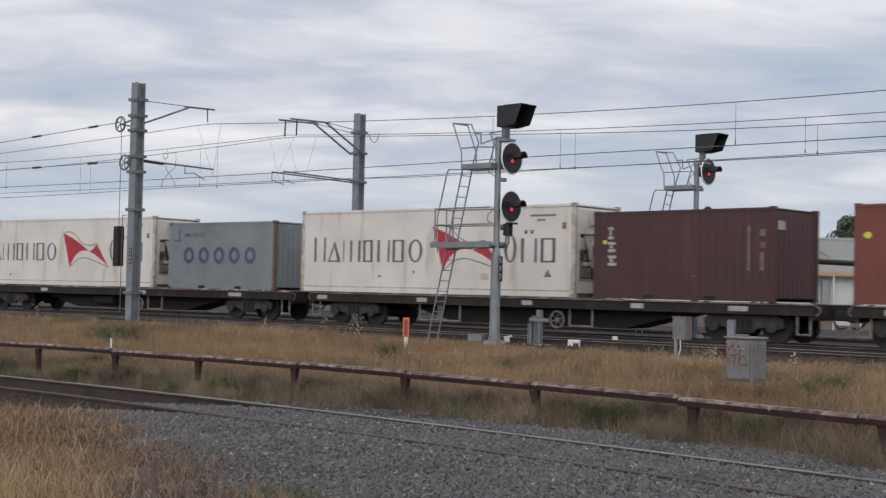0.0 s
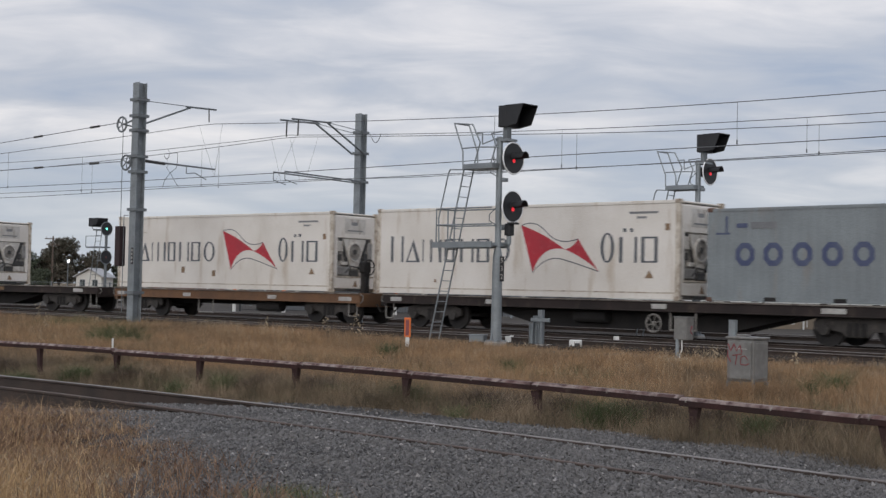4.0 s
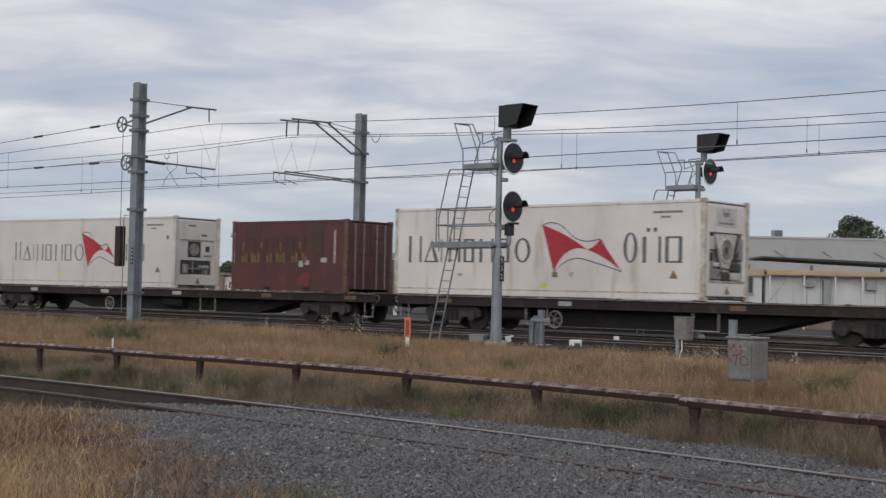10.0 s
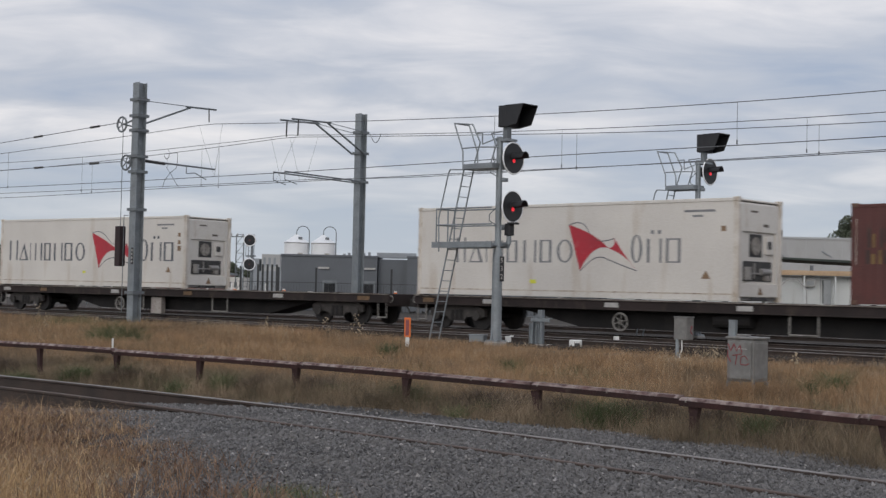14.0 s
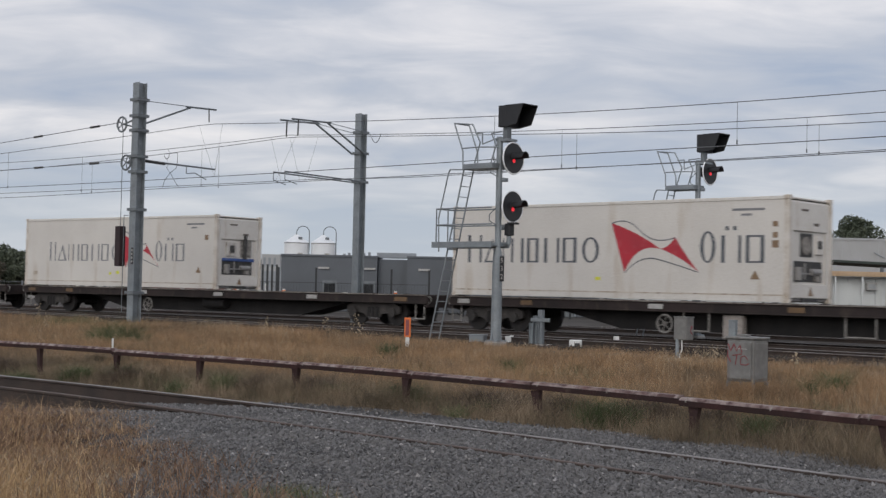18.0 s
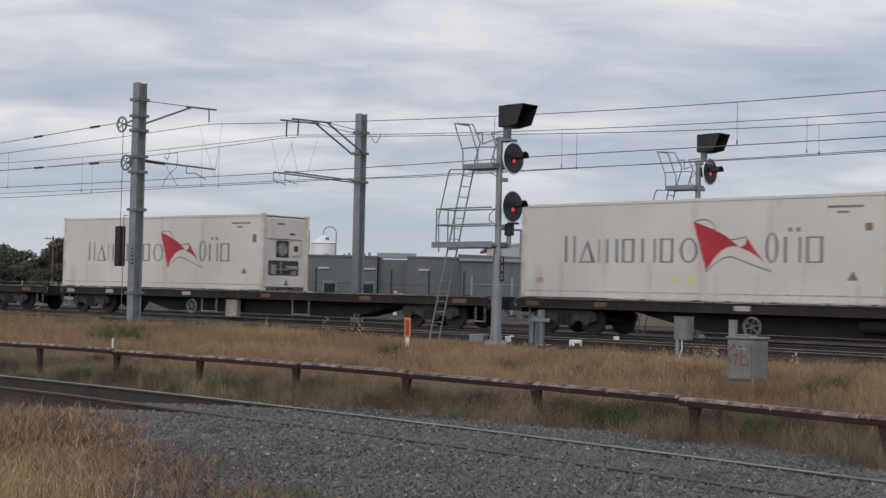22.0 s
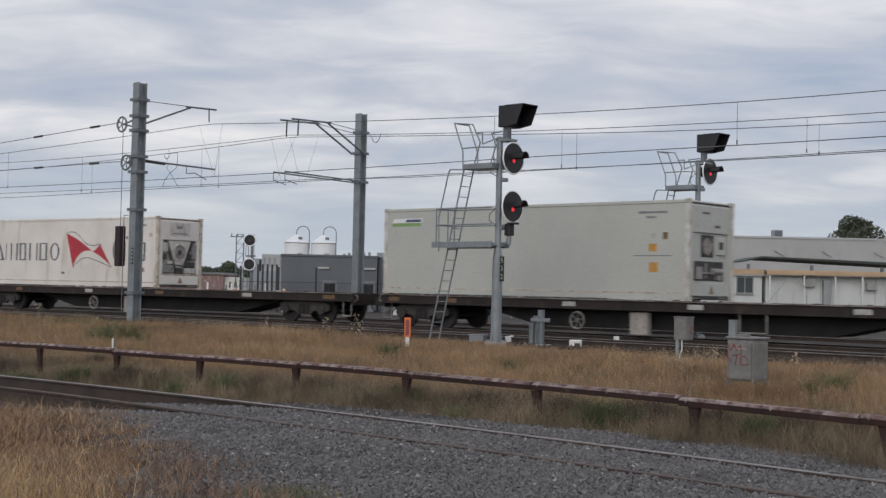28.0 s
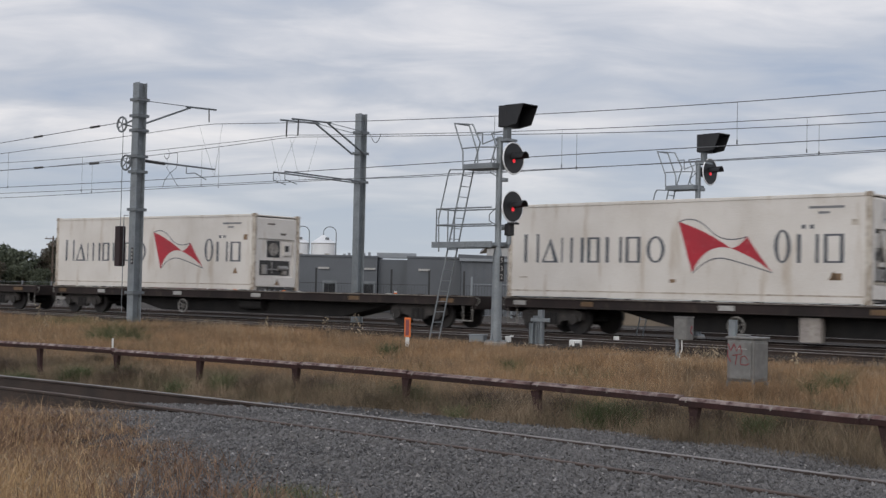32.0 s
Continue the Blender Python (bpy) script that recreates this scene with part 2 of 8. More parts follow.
    blue_box=mat("grey_blue_container", (0.235, 0.262, 0.275), (0.195, 0.215, 0.225), 0.55, scale=0.8, fine=25, bump=0.05, dirt=(0.24, 0.20, 0.165), amount=0.5, streak=0.8),
    brown_box=mat("brown_container", (0.078, 0.033, 0.034), (0.066, 0.029, 0.030), 0.55, scale=0.6, fine=25, bump=0.05, dirt=(0.12, 0.075, 0.06), amount=0.35, streak=0.8),
    red_box=mat("red_oxide_container", (0.112, 0.037, 0.031), (0.078, 0.031, 0.027), 0.6, scale=1.1, fine=25, bump=0.08, dirt=(0.065, 0.04, 0.034), amount=0.7, streak=0.6),
    red_new=mat("orange_red_container", (0.215, 0.062, 0.045), (0.18, 0.055, 0.042), 0.55, scale=0.8, fine=25, bump=0.05, dirt=(0.2, 0.07, 0.05), amount=0.3, streak=0.8),
    ochre=mat("ochre_letters", (0.20, 0.125, 0.045), (0.14, 0.08, 0.036), 0.6, scale=3, bump=0.02),
    char=mat("charcoal_letters", (0.05, 0.03, 0.027), (0.07, 0.04, 0.032), 0.6, scale=3, bump=0.02),
    wagon=mat("wagon_brown", (0.040, 0.029, 0.027), (0.025, 0.020, 0.019), 0.8, scale=1.2, fine=30, bump=0.2, dirt=(0.10, 0.076, 0.06), amount=0.45, streak=0.5, gloss=0.3),
    wagon_orange=mat("wagon_ochre", (0.175, 0.088, 0.042), (0.125, 0.066, 0.036), 0.7, scale=1.2, fine=30, bump=0.15, dirt=(0.075, 0.048, 0.036), amount=0.6, streak=0.5),
    under=mat("underframe", (0.024, 0.021, 0.02), (0.014, 0.013, 0.013), 0.85, scale=2, fine=30, bump=0.3),
    bogie=mat("bogie_grime", (0.034, 0.030, 0.028), (0.020, 0.018, 0.018), 0.8, scale=3, fine=30, bump=0.4),
    rust_post=mat("rusty_post", (0.16, 0.09, 0.055), (0.10, 0.05, 0.038), 0.7, scale=3, fine=30, bump=0.1, dirt=(0.28, 0.2, 0.12), amount=0.6),
    red_patch=mat("red_paint_patch", (0.17, 0.036, 0.036), (0.13, 0.036, 0.033), 0.6, scale=3, bump=0.02),
    bogie_frame=mat("bogie_frame", (0.055, 0.049, 0.045), (0.034, 0.030, 0.028), 0.8, scale=3, fine=30, bump=0.4, dirt=(0.12, 0.10, 0.085), amount=0.5),
    lime=mat("green_stripe", (0.22, 0.36, 0.12), (0.20, 0.32, 0.12), 0.6, scale=3, bump=0),
    steel=mat("wheel_tread", (0.30, 0.28, 0.26), (0.2, 0.18, 0.17), 0.4, 0.8, scale=4, bump=0.05),
    step=mat("step_white", (0.26, 0.245, 0.225), (0.15, 0.138, 0.125), 0.65, scale=6, bump=0.1),
    plate=mat("white_plate", (0.48, 0.47, 0.45), (0.35, 0.335, 0.315), 0.6, scale=6, bump=0.05),
    plate_o=mat("ochre_plate", (0.18, 0.105, 0.05), (0.12, 0.075, 0.04), 0.6, scale=6, bump=0.05),
    amber=mat("amber_label", (0.52, 0.27, 0.055), (0.42, 0.22, 0.05), 0.6, scale=6, bump=0),
    pale_box=mat("pale_steel_box", (0.40, 0.36, 0.325), (0.30, 0.265, 0.24), 0.65, scale=4, fine=30, bump=0.1, dirt=(0.17, 0.14, 0.12), amount=0.6),
    yellow=mat("yellow_mark", (0.72, 0.72, 0.08), (0.66, 0.64, 0.08), 0.6, scale=6, bump=0),
    brown_mark=mat("brown_mark", (0.25, 0.16, 0.09), (0.20, 0.13, 0.08), 0.6, scale=6, bump=0),
    shed=mat("grey_shed", (0.115, 0.124, 0.137), (0.102, 0.11, 0.121), 0.6, scale=0.6, fine=20, bump=0.05),
    shed_pale=mat("pale_shed", (0.27, 0.29, 0.31), (0.24, 0.255, 0.27), 0.6, scale=0.6, fine=20, bump=0.05),
    factory=mat("factory_wall", (0.40, 0.40, 0.40), (0.36, 0.36, 0.355), 0.7, scale=0.25, fine=90, bump=0.05, dirt=(0.30, 0.28, 0.26), amount=0.4, streak=0.8),
    factory_roof=mat("factory_roof", (0.42, 0.43, 0.44), (0.38, 0.385, 0.39), 0.6, scale=0.4, bump=0.05),
    sign=mat("sign_white", (0.82, 0.82, 0.83), (0.78, 0.78, 0.79), 0.5, scale=1, bump=0),
    hut=mat("hut_wall", (0.64, 0.65, 0.63), (0.58, 0.59, 0.57), 0.6, scale=0.7, fine=80, bump=0.05, dirt=(0.47, 0.45, 0.41), amount=0.3, streak=0.85),
    base_board=mat("base_board", (0.24, 0.195, 0.145), (0.18, 0.145, 0.11), 0.8, scale=0.8, fine=25, bump=0.1),
    fascia=mat("timber_fascia", (0.50, 0.36, 0.23), (0.44, 0.30, 0.18), 0.7, scale=1.2, fine=20, bump=0.1),
    glass=mat("window_glass", (0.05, 0.06, 0.065), (0.07, 0.08, 0.085), 0.12, scale=1, bump=0, gloss=0.8),
    frame_grey=mat("window_frame", (0.33, 0.34, 0.34), (0.28, 0.29, 0.29), 0.5, bump=0),
    dark_roof=mat("dark_canopy", (0.048, 0.062, 0.05), (0.034, 0.042, 0.036), 0.7, scale=1, bump=0.1),
    tank=mat("tank_white", (0.78, 0.79, 0.80), (0.72, 0.73, 0.74), 0.5, scale=0.8, bump=0.03),
    fence=mat("fence_black", (0.03, 0.032, 0.035), (0.02, 0.021, 0.023), 0.6, bump=0),
    bark=mat("bark", (0.12, 0.09, 0.07), (0.08, 0.06, 0.05), 0.9, scale=4, bump=0.5),
    leaf=mat("leaf", (0.080, 0.094, 0.060), (0.060, 0.073, 0.048), 0.7, scale=0.3, fine=3, bump=0, island=((0.085, 0.098, 0.060), (0.036, 0.045, 0.028))),
    leaf_rust=mat("leaf_rusty", (0.105, 0.088, 0.062), (0.07, 0.068, 0.048), 0.7, scale=0.3, fine=3, bump=0, island=((0.10, 0.08, 0.06), (0.035, 0.04, 0.025))),
    house=mat("house_wall", (0.66, 0.64, 0.60), (0.58, 0.56, 0.52), 0.7, scale=0.5, bump=0.05),
    house_roof=mat("house_roof", (0.42, 0.42, 0.43), (0.36, 0.36, 0.37), 0.6, scale=0.6, bump=0.05),
    brick_far=mat("far_brick", (0.27, 0.165, 0.15), (0.215, 0.14, 0.13), 0.8, scale=0.6, bump=0.1, dirt=(0.34, 0.29, 0.27), amount=0.5),
    red_lamp=glow("red_lamp", (1.0, 0.04, 0.06), 0.62),
    green_lamp=glow("green_lamp", (0.15, 1.0, 0.65), 3.0),
    dim_lamp=glow("dim_red_lamp", (0.10, 0.03, 0.03), 0.05),
    street_glow=glow("street_glow", (1.0, 0.95, 0.9), 14.0),
)


# ---- building blocks ----
def part(name, bm, material, parent=None, label=""):
    me = bpy.data.meshes.new(name)
    bm.normal_update()
    bm.to_mesh(me)
    bm.free()
    me.materials.append(M[material])
    ob = new(name, me)
    if parent:
        ob.parent = parent
    if label:
        ob["label"] = label
    return ob


def share(name, src, parent, m):
    """Another part with the mesh of src."""
    ob = new(name, src.data)
    ob.parent = parent
    ob.matrix_basis = m
    return ob


def thing(name, label, category, group="", kind="", m=None):
    ob = tagged(new(name), label, category, group, kind)
    if m is not None:
        ob.matrix_basis = m
    return ob


def box(bm, x0, x1, y0, y1, z0, z1, bevel=0.0):
    v = [bm.verts.new((x, y, z)) for x in (x0, x1) for y in (y0, y1) for z in (z0, z1)]
    f = []
    for q in ((0, 1, 3, 2), (4, 6, 7, 5), (0, 4, 5, 1), (2, 3, 7, 6), (0, 2, 6, 4), (1, 5, 7, 3)):
        f.append(bm.faces.new([v[i] for i in q]))
    if bevel:
        edges = {e for g in f for e in g.edges}
        bmesh.ops.bevel(bm, geom=list(edges), offset=bevel, segments=1, affect="EDGES")
    return bm


def B(*a, **k):
    return box(bmesh.new(), *a, **k)


def rod(bm, p0, p1, r, seg=8, r1=None):
    """A round bar from p0 to p1."""
    p0, p1 = Vector(p0), Vector(p1)
    d = (p1 - p0)
    q = d.to_track_quat("Z", "Y")
    r1 = r if r1 is None else r1
    rings = []
    for p, rr in ((p0, r), (p1, r1)):
        rings.append([bm.verts.new(p + q @ Vector((rr * math.cos(a), rr * math.sin(a), 0))) for a in (2 * math.pi * i / seg for i in range(seg))])
    for i in range(seg):
        j = (i + 1) % seg
        bm.faces.new((rings[0][i], rings[0][j], rings[1][j], rings[1][i]))
    bm.faces.new(rings[0][::-1])
    bm.faces.new(rings[1])
    return bm


def bars(pairs, r, seg=6):
    bm = bmesh.new()
    for a, b in pairs:
        rod(bm, a, b, r, seg)
    return bm


def path(pts, r, seg=6):
    return bars(list(zip(pts[:-1], pts[1:])), r, seg)


def ring(bm, c, axis, R, r, seg=20, sub=6):
    """A torus round c."""
    q = Vector(axis).to_track_quat("Z", "Y")
    c = Vector(c)
    vs = []
    for i in range(seg):
        a = 2 * math.pi * i / seg
        row = []
        for j in range(sub):
            b = 2 * math.pi * j / sub
            row.append(bm.verts.new(c + q @ Vector(((R + r * math.cos(b)) * math.cos(a), (R + r * math.cos(b)) * math.sin(a), r * math.sin(b)))))
        vs.append(row)
    for i in range(seg):
        for j in range(sub):
            k, l = (i + 1) % seg, (j + 1) % sub
            bm.faces.new((vs[i][j], vs[k][j], vs[k][l], vs[i][l]))
    return bm


def prism(pts, y0, y1, bm=None):
    """A plate with the outline pts in x and z, from y0 to y1."""
    bm = bm or bmesh.new()
    a = [bm.verts.new((x, y0, z)) for x, z in pts]
    b = [bm.verts.new((x, y1, z)) for x, z in pts]
    n = len(pts)
    bm.faces.new(a)
    bm.faces.new(b[::-1])
    for i in range(n):
        j = (i + 1) % n
        bm.faces.new((a[j], a[i], b[i], b[j]))
    bmesh.ops.recalc_face_normals(bm, faces=bm.faces)
    return bm


def sweep(name, section, s0, s1, off, z, material, parent=None, step=1.0, label="", level=None, bend=0.0):
    """A bar of the given section (across, up) that follows the curve of the line."""
    bm = bmesh.new()
    n = max(2, int(abs(s1 - s0) / step) + 1)
    rows = []
    for i in range(n):
        s = s0 + (s1 - s0) * i / (n - 1)
        dz = level(s) if level else 0.0
        o = (off(s) if callable(off) else off) - bend * max(0.0, min(26.0, 26.5 - s)) ** 2
        rows.append([bm.verts.new(along(s, o + a, z + b + dz)) for a, b in section])
    k = len(section)
    for r0, r1 in zip(rows[:-1], rows[1:]):
        for j in range(k):
            l = (j + 1) % k
            bm.faces.new((r0[j], r0[l], r1[l], r1[j]))
    bm.faces.new(rows[0])
    bm.faces.new(rows[-1][::-1])
    bmesh.ops.recalc_face_normals(bm, faces=bm.faces)
    return part(name, bm, material, parent, label)


# ---- ground ----
def smooth(a, b, x):
    q = np.clip((x - a) / (b - a), 0, 1)
    return q * q * (3 - 2 * q)


def place(x, y):
    """s and off of a point of the plan."""
    dx, dy = x - CX, y - CY
    return (np.arctan2(dx, dy) - TH) / KA, np.hypot(dx, dy) - RADIUS


def height(x, y):
    s, off = place(x, y)
    up = 0.30 * smooth(-11.0, -5.8, off) * (1 - 0.2 * smooth(12, 30, off))
    mid = 0.08 * smooth(-20.0, -17.0, off) * (1 - smooth(-11.0, -6.0, off))
    bumps = 0.03 * np.sin(x * 0.9 + 1.3 * np.sin(y * 0.6)) * np.sin(y * 1.1 + 0.7) * smooth(0, 3, np.abs(off + 21.0) - 1.2)
    hollow = 0.19 * (1 - np.where(off < -21.0, smooth(1.9, 3.4, -21.0 - off), smooth(1.1, 2.2, off + 21.0)))
    return up + mid - 0.04 - hollow + bumps * (off < 10)


def axis(lo, hi, step, far):
    a = list(np.arange(lo, hi + 1e-6, step))
    d = step
    while a[-1] < far:
        d *= 1.35
        a.append(a[-1] + d)
    d = step
    while a[0] > -far:
        d *= 1.35
        a.insert(0, a[0] - d)
    return np.array(a)


def sheet(name, verts, faces, material, label="", category="", kind="stuff", parent=None):
    me = bpy.data.meshes.new(name)
    me.from_pydata(verts, [], faces)
    me.materials.append(M[material])
    ob = new(name, me)
    if parent:
        ob.parent = parent
    return tagged(ob, label, category, "", kind)


def ground():
    xs, ys = axis(-30, 26, 0.5, 3200), axis(3, 62, 0.5, 3200)
    X, Y = np.meshgrid(xs, ys)
    Z = height(X, Y)
    n, k = X.shape
    verts = np.stack([X, Y, Z], -1).reshape(-1, 3)
    idx = np.arange(n * k).reshape(n, k)
    faces = np.stack([idx[:-1, :-1], idx[:-1, 1:], idx[1:, 1:], idx[1:, :-1]], -1).reshape(-1, 4)
    ob = sheet("ground", verts.tolist(), faces.tolist(), "soil", "flat dry brown earth beside the railway", "ground", "structure")
    for p in ob.data.polygons:
        p.use_smooth = True


ground()

RAIL = [(-0.07, 0.0), (0.07, 0.0), (0.07, 0.012), (0.012, 0.035), (0.012, 0.12), (0.036, 0.132), (0.036, 0.158), (-0.036, 0.158), (-0.036, 0.132), (-0.012, 0.12), (-0.012, 0.035), (-0.07, 0.012)]
TALL = [(a, b if b > 0.1 else b - 0.085) for a, b in RAIL]   # the siding's rails sit high on their chairs
HEAD = [(-0.034, 0.0), (0.034, 0.0), (0.026, 0.008), (-0.026, 0.008)]


def track(s0, s1, near, far, top, label, material="rail_side", sleeper_from=None, sleeper_z=0.0, step=1.0, bends=(0.0, 0.0), heads=("rail_top", "rail_top"), sunk=None, section=RAIL):
    """Two rails with their bright running faces, and sleepers under them."""
    t = thing("railway_track", label, "track", "", "structure")
    for off, bend in ((near, bends[0]), (far, bends[1])):
        lv = sunk if off == near else None
        r = sweep("rail", section, s0, s1, off, top - 0.166, material, t, step, bend=bend, level=lv)
        sweep("running_face", HEAD, s0, s1, off, top - 0.0075, heads[0] if off == near else heads[1], r, step, "worn bright running face", bend=bend, level=lv)
    if sleeper_from:
        a, b, gap = sleeper_from
        src, mid = None, (near + far) / 2
        n = int((b - a) / gap)
        for i in range(n):
            m = on_track(a + gap * i, mid, sleeper_z)
            if src is None:
                src = part("sleeper", B(-0.12, 0.12, -1.25, 1.25, -0.12, 0, bevel=0.012), "sleeper", t)
                src.matrix_basis = m
            else:
                share("sleeper", src, t, m)
    return t


def fore_level(s):
    """Towards the far end the ballast of the siding is lower on its rails."""
    return 0.22 * float(smooth(11.5, 18.0, np.array(s))) - 0.085


# beds of stone under the tracks
tagged(sweep("yard_surface", [(-18, -0.2), (-17.5, 0.0), (17.5, 0.0), (18, -0.2)], -120, 60, 27.0, 0.285, "yard", None, 4.0), "grey gravel yard behind the tracks", "ground", "", "structure")
sweep("ballast_bed", [(-7.3, -0.25), (-6.4, 0.0), (9.6, 0.0), (10.6, -0.25)], -275, 262, 1.4, 0.30, "ballast_main", None, 2.0)
tagged(bpy.data.objects["ballast_bed"], "stained grey-brown ballast under the main lines", "ballast", "", "structure")
fore_bed = sweep("siding_bed", [(-3.6, -0.22), (-2.7, -0.02), (2.0, 0.0), (3.2, -0.20)], -60, 60, -21.0, -0.085, "ballast", None, 1.0, level=fore_level)
tagged(fore_bed, "blue-grey stone bed of the siding, darkened like shaded gaps", "ballast", "", "structure")
track(-270, 258, 0.50, 1.94, 0.455, "rusty-sided main-line track under the passing train", sleeper_from=(-24, 20, 0.68), sleeper_z=0.315)
track(-90, 60, -3.35, -1.90, 0.445, "empty rusty-sided track before the train", sleeper_from=(-22, 20, 0.68), sleeper_z=0.312)
track(-90, 60, 8.6, 10.05, 0.43, "empty track behind the train")
track(-60, 60, -21.52, -20.08, 0.10, "siding track half buried in crushed stone", sleeper_from=(4, 16.5, 0.66), sleeper_z=-0.15, bends=(0.0032, 0.0022), heads=("rail_dull", "rail_top"), sunk=lambda s: 0.040 - 0.032 * float(smooth(13.0, 18.5, np.array(s))), section=TALL)


# ---- loose stone ----
def stones(name, count, pick, size, material, label, seed):
    rng = np.random.default_rng(seed)
    x, y, z = pick(rng, count)
    n = len(x)
    base = np.array([(1, 0, 0), (-1, 0, 0), (0, 1, 0), (0, -1, 0), (0, 0, 1), (0, 0, -1)], float) * 0.62
    v = base[None] * (0.75 + 0.5 * rng.random((n, 6, 1))) + rng.uniform(-0.24, 0.24, (n, 6, 3))
    sc = size * (0.55 + 0.9 * rng.random((n, 1, 1)) ** 1.6) * (0.7 + 0.6 * rng.random((n, 1, 3)))
    v = v * sc
    q = rng.normal(size=(n, 4))
    q /= np.linalg.norm(q, axis=1, keepdims=True)
    w, a, b, c = q.T
    R = np.stack([np.stack([1 - 2 * (b * b + c * c), 2 * (a * b - w * c), 2 * (a * c + w * b)], -1),
                  np.stack([2 * (a * b + w * c), 1 - 2 * (a * a + c * c), 2 * (b * c - w * a)], -1),
                  np.stack([2 * (a * c - w * b), 2 * (b * c + w * a), 1 - 2 * (a * a + b * b)], -1)], 1)
    v = np.einsum("nij,nkj->nki", R, v) + np.stack([x, y, z], -1)[:, None]
    tris = np.array([(0, 2, 4), (2, 1, 4), (1, 3, 4), (3, 0, 4), (2, 0, 5), (1, 2, 5), (3, 1, 5), (0, 3, 5)])
    f = (tris[None] + 6 * np.arange(n)[:, None, None]).reshape(-1, 3)
    return sheet(name, v.reshape(-1, 3).tolist(), f.tolist(), material, label, "stones")


def curve_xy(s, off):
    a = TH + KA * s
    return CX + (RADIUS + off) * np.sin(a), CY + (RADIUS + off) * np.cos(a)


def wob(x, y, k=1.0, p=0.0):
    return (np.sin(x * 1.3 * k + p) * np.cos(y * 0.9 * k + 1.7 * p) + 0.6 * np.sin(x * 3.1 * k - y * 2.3 * k + p)) / 1.6


def siding_edge(s):
    """Where the crushed stone of the siding ends, on the camera's side and beyond."""
    return -23.3 - 3.8 * smooth(18, 25, s), -19.95 + 1.3 * smooth(17.0, 24.0, s)


def verge(y):
    """Where the near grass gives way to stone."""
    return np.interp(y, [6.0, 10.4, 13.7, 17.0, 18.3, 24.0], [-1.2, -2.0, -2.75, -4.2, -6.0, -13.0])


def bed_level(x, y):
    """The top of the crushed stone, or of the earth where that is higher."""
    s, off = place(x, y)
    lift = 0.22 * smooth(11.5, 18.0, s) - 0.085
    bed = -0.084 + lift - 0.10 * smooth(2.2, 3.8, np.abs(off + 21.2)) - 0.03 * smooth(-21.8, -23.5, off)
    bed = bed + 0.018 * smooth(14.0, 19.0, s) * smooth(-20.5, -21.2, off) * smooth(-23.6, -22.2, off)
    return np.maximum(bed, height(x, y))


def pick_siding(rng, n):
    s, off = rng.uniform(5, 31, n), rng.uniform(-27.5, -17.6, n)
    x, y = curve_xy(s, off)
    lo, hi = siding_edge(s)
    w = wob(x, y, 0.8) * 0.35
    keep = (off > lo + w) & (off < hi + w * 0.8)
    keep |= (rng.random(n) < 0.06) & (off > lo - 1.2) & (off < hi + 0.6)
    bow = np.clip(26.5 - s, 0, 26) ** 2
    near_rail = np.minimum(np.abs(off + 21.52 + 0.0032 * bow) - 0.04 * smooth(17, 12, s), np.abs(off + 20.08 + 0.0022 * bow) - 0.05 * smooth(22, 12, s)) < 0.055
    keep &= ~near_rail & (np.abs(x / y) < 0.38) & (y > 8.5) & (x > verge(y) - 0.5 - 1.8 * smooth(13.5, 16.0, y) + 0.3 * wob(x, y, 1.1))
    s, off, x, y = s[keep], off[keep], x[keep], y[keep]
    return x, y, bed_level(x, y) + rng.uniform(-0.012, 0.02, len(x))


stones("crushed_stone", 430000, pick_siding, 0.033, "stone", "loose blue-grey crushed stone along the siding", 3)


def pick_main(rng, n):
    s, off = rng.uniform(-16, 17, n), rng.uniform(-5.4, 0.2, n)
    keep = (np.abs(off + 3.35) > 0.09) & (np.abs(off + 1.9) > 0.09)
    s, off = s[keep], off[keep]
    x, y = curve_xy(s, off)
    return x, y, 0.30 + rng.uniform(-0.01, 0.03, len(x))


stones("main_line_stone", 9000, pick_main, 0.07, "ballast_main", "loose stained stone beside the main line", 4)


# ---- grass ----
POSTS = (-10.4, -7.9, -5.4, -2.8, -0.2, 2.4, 5.0, 7.66, 10.03, 12.44, 15.05, 17.67, 20.46, 23.16, 25.9, 28.4)   # feet of the barrier


def blades(name, x, y, z, h, width, lean, material, label, seed, seg=2, way=None):
    """Tapered, bent blades rooted at x, y, z; way: the direction in which each one leans."""
    rng = np.random.default_rng(seed)
    n = len(x)
    a = rng.uniform(0, 2 * np.pi, n) if way is None else way
    face = rng.uniform(0, np.pi, n)
    l = lean * (0.3 + rng.random(n)) * h
    rows = []
    for i in range(seg + 1):
        q = i / seg
        w = width * (1 - q) ** 0.7 * 0.5
        cx, cy, cz = x + np.cos(a) * l * q ** 1.8, y + np.sin(a) * l * q ** 1.8, z + h * q * (1 - 0.18 * lean * q)
        if i == seg:
            rows.append(np.stack([cx, cy, cz], -1)[:, None])
        else:
            rows.append(np.stack([np.stack([cx - np.cos(face) * w, cy - np.sin(face) * w, cz], -1), np.stack([cx + np.cos(face) * w, cy + np.sin(face) * w, cz], -1)], 1))
    v = np.concatenate(rows, 1)
    k = v.shape[1]
    o = k * np.arange(n)
    faces = []
    for i in range(seg - 1):
        faces += np.stack([o + 2 * i, o + 2 * i + 1, o + 2 * i + 3, o + 2 * i + 2], -1).tolist()
    faces += np.stack([o + 2 * seg - 2, o + 2 * seg - 1, o + 2 * seg], -1).tolist()
    return sheet(name, v.reshape(-1, 3).tolist(), faces, material, label, "grass")


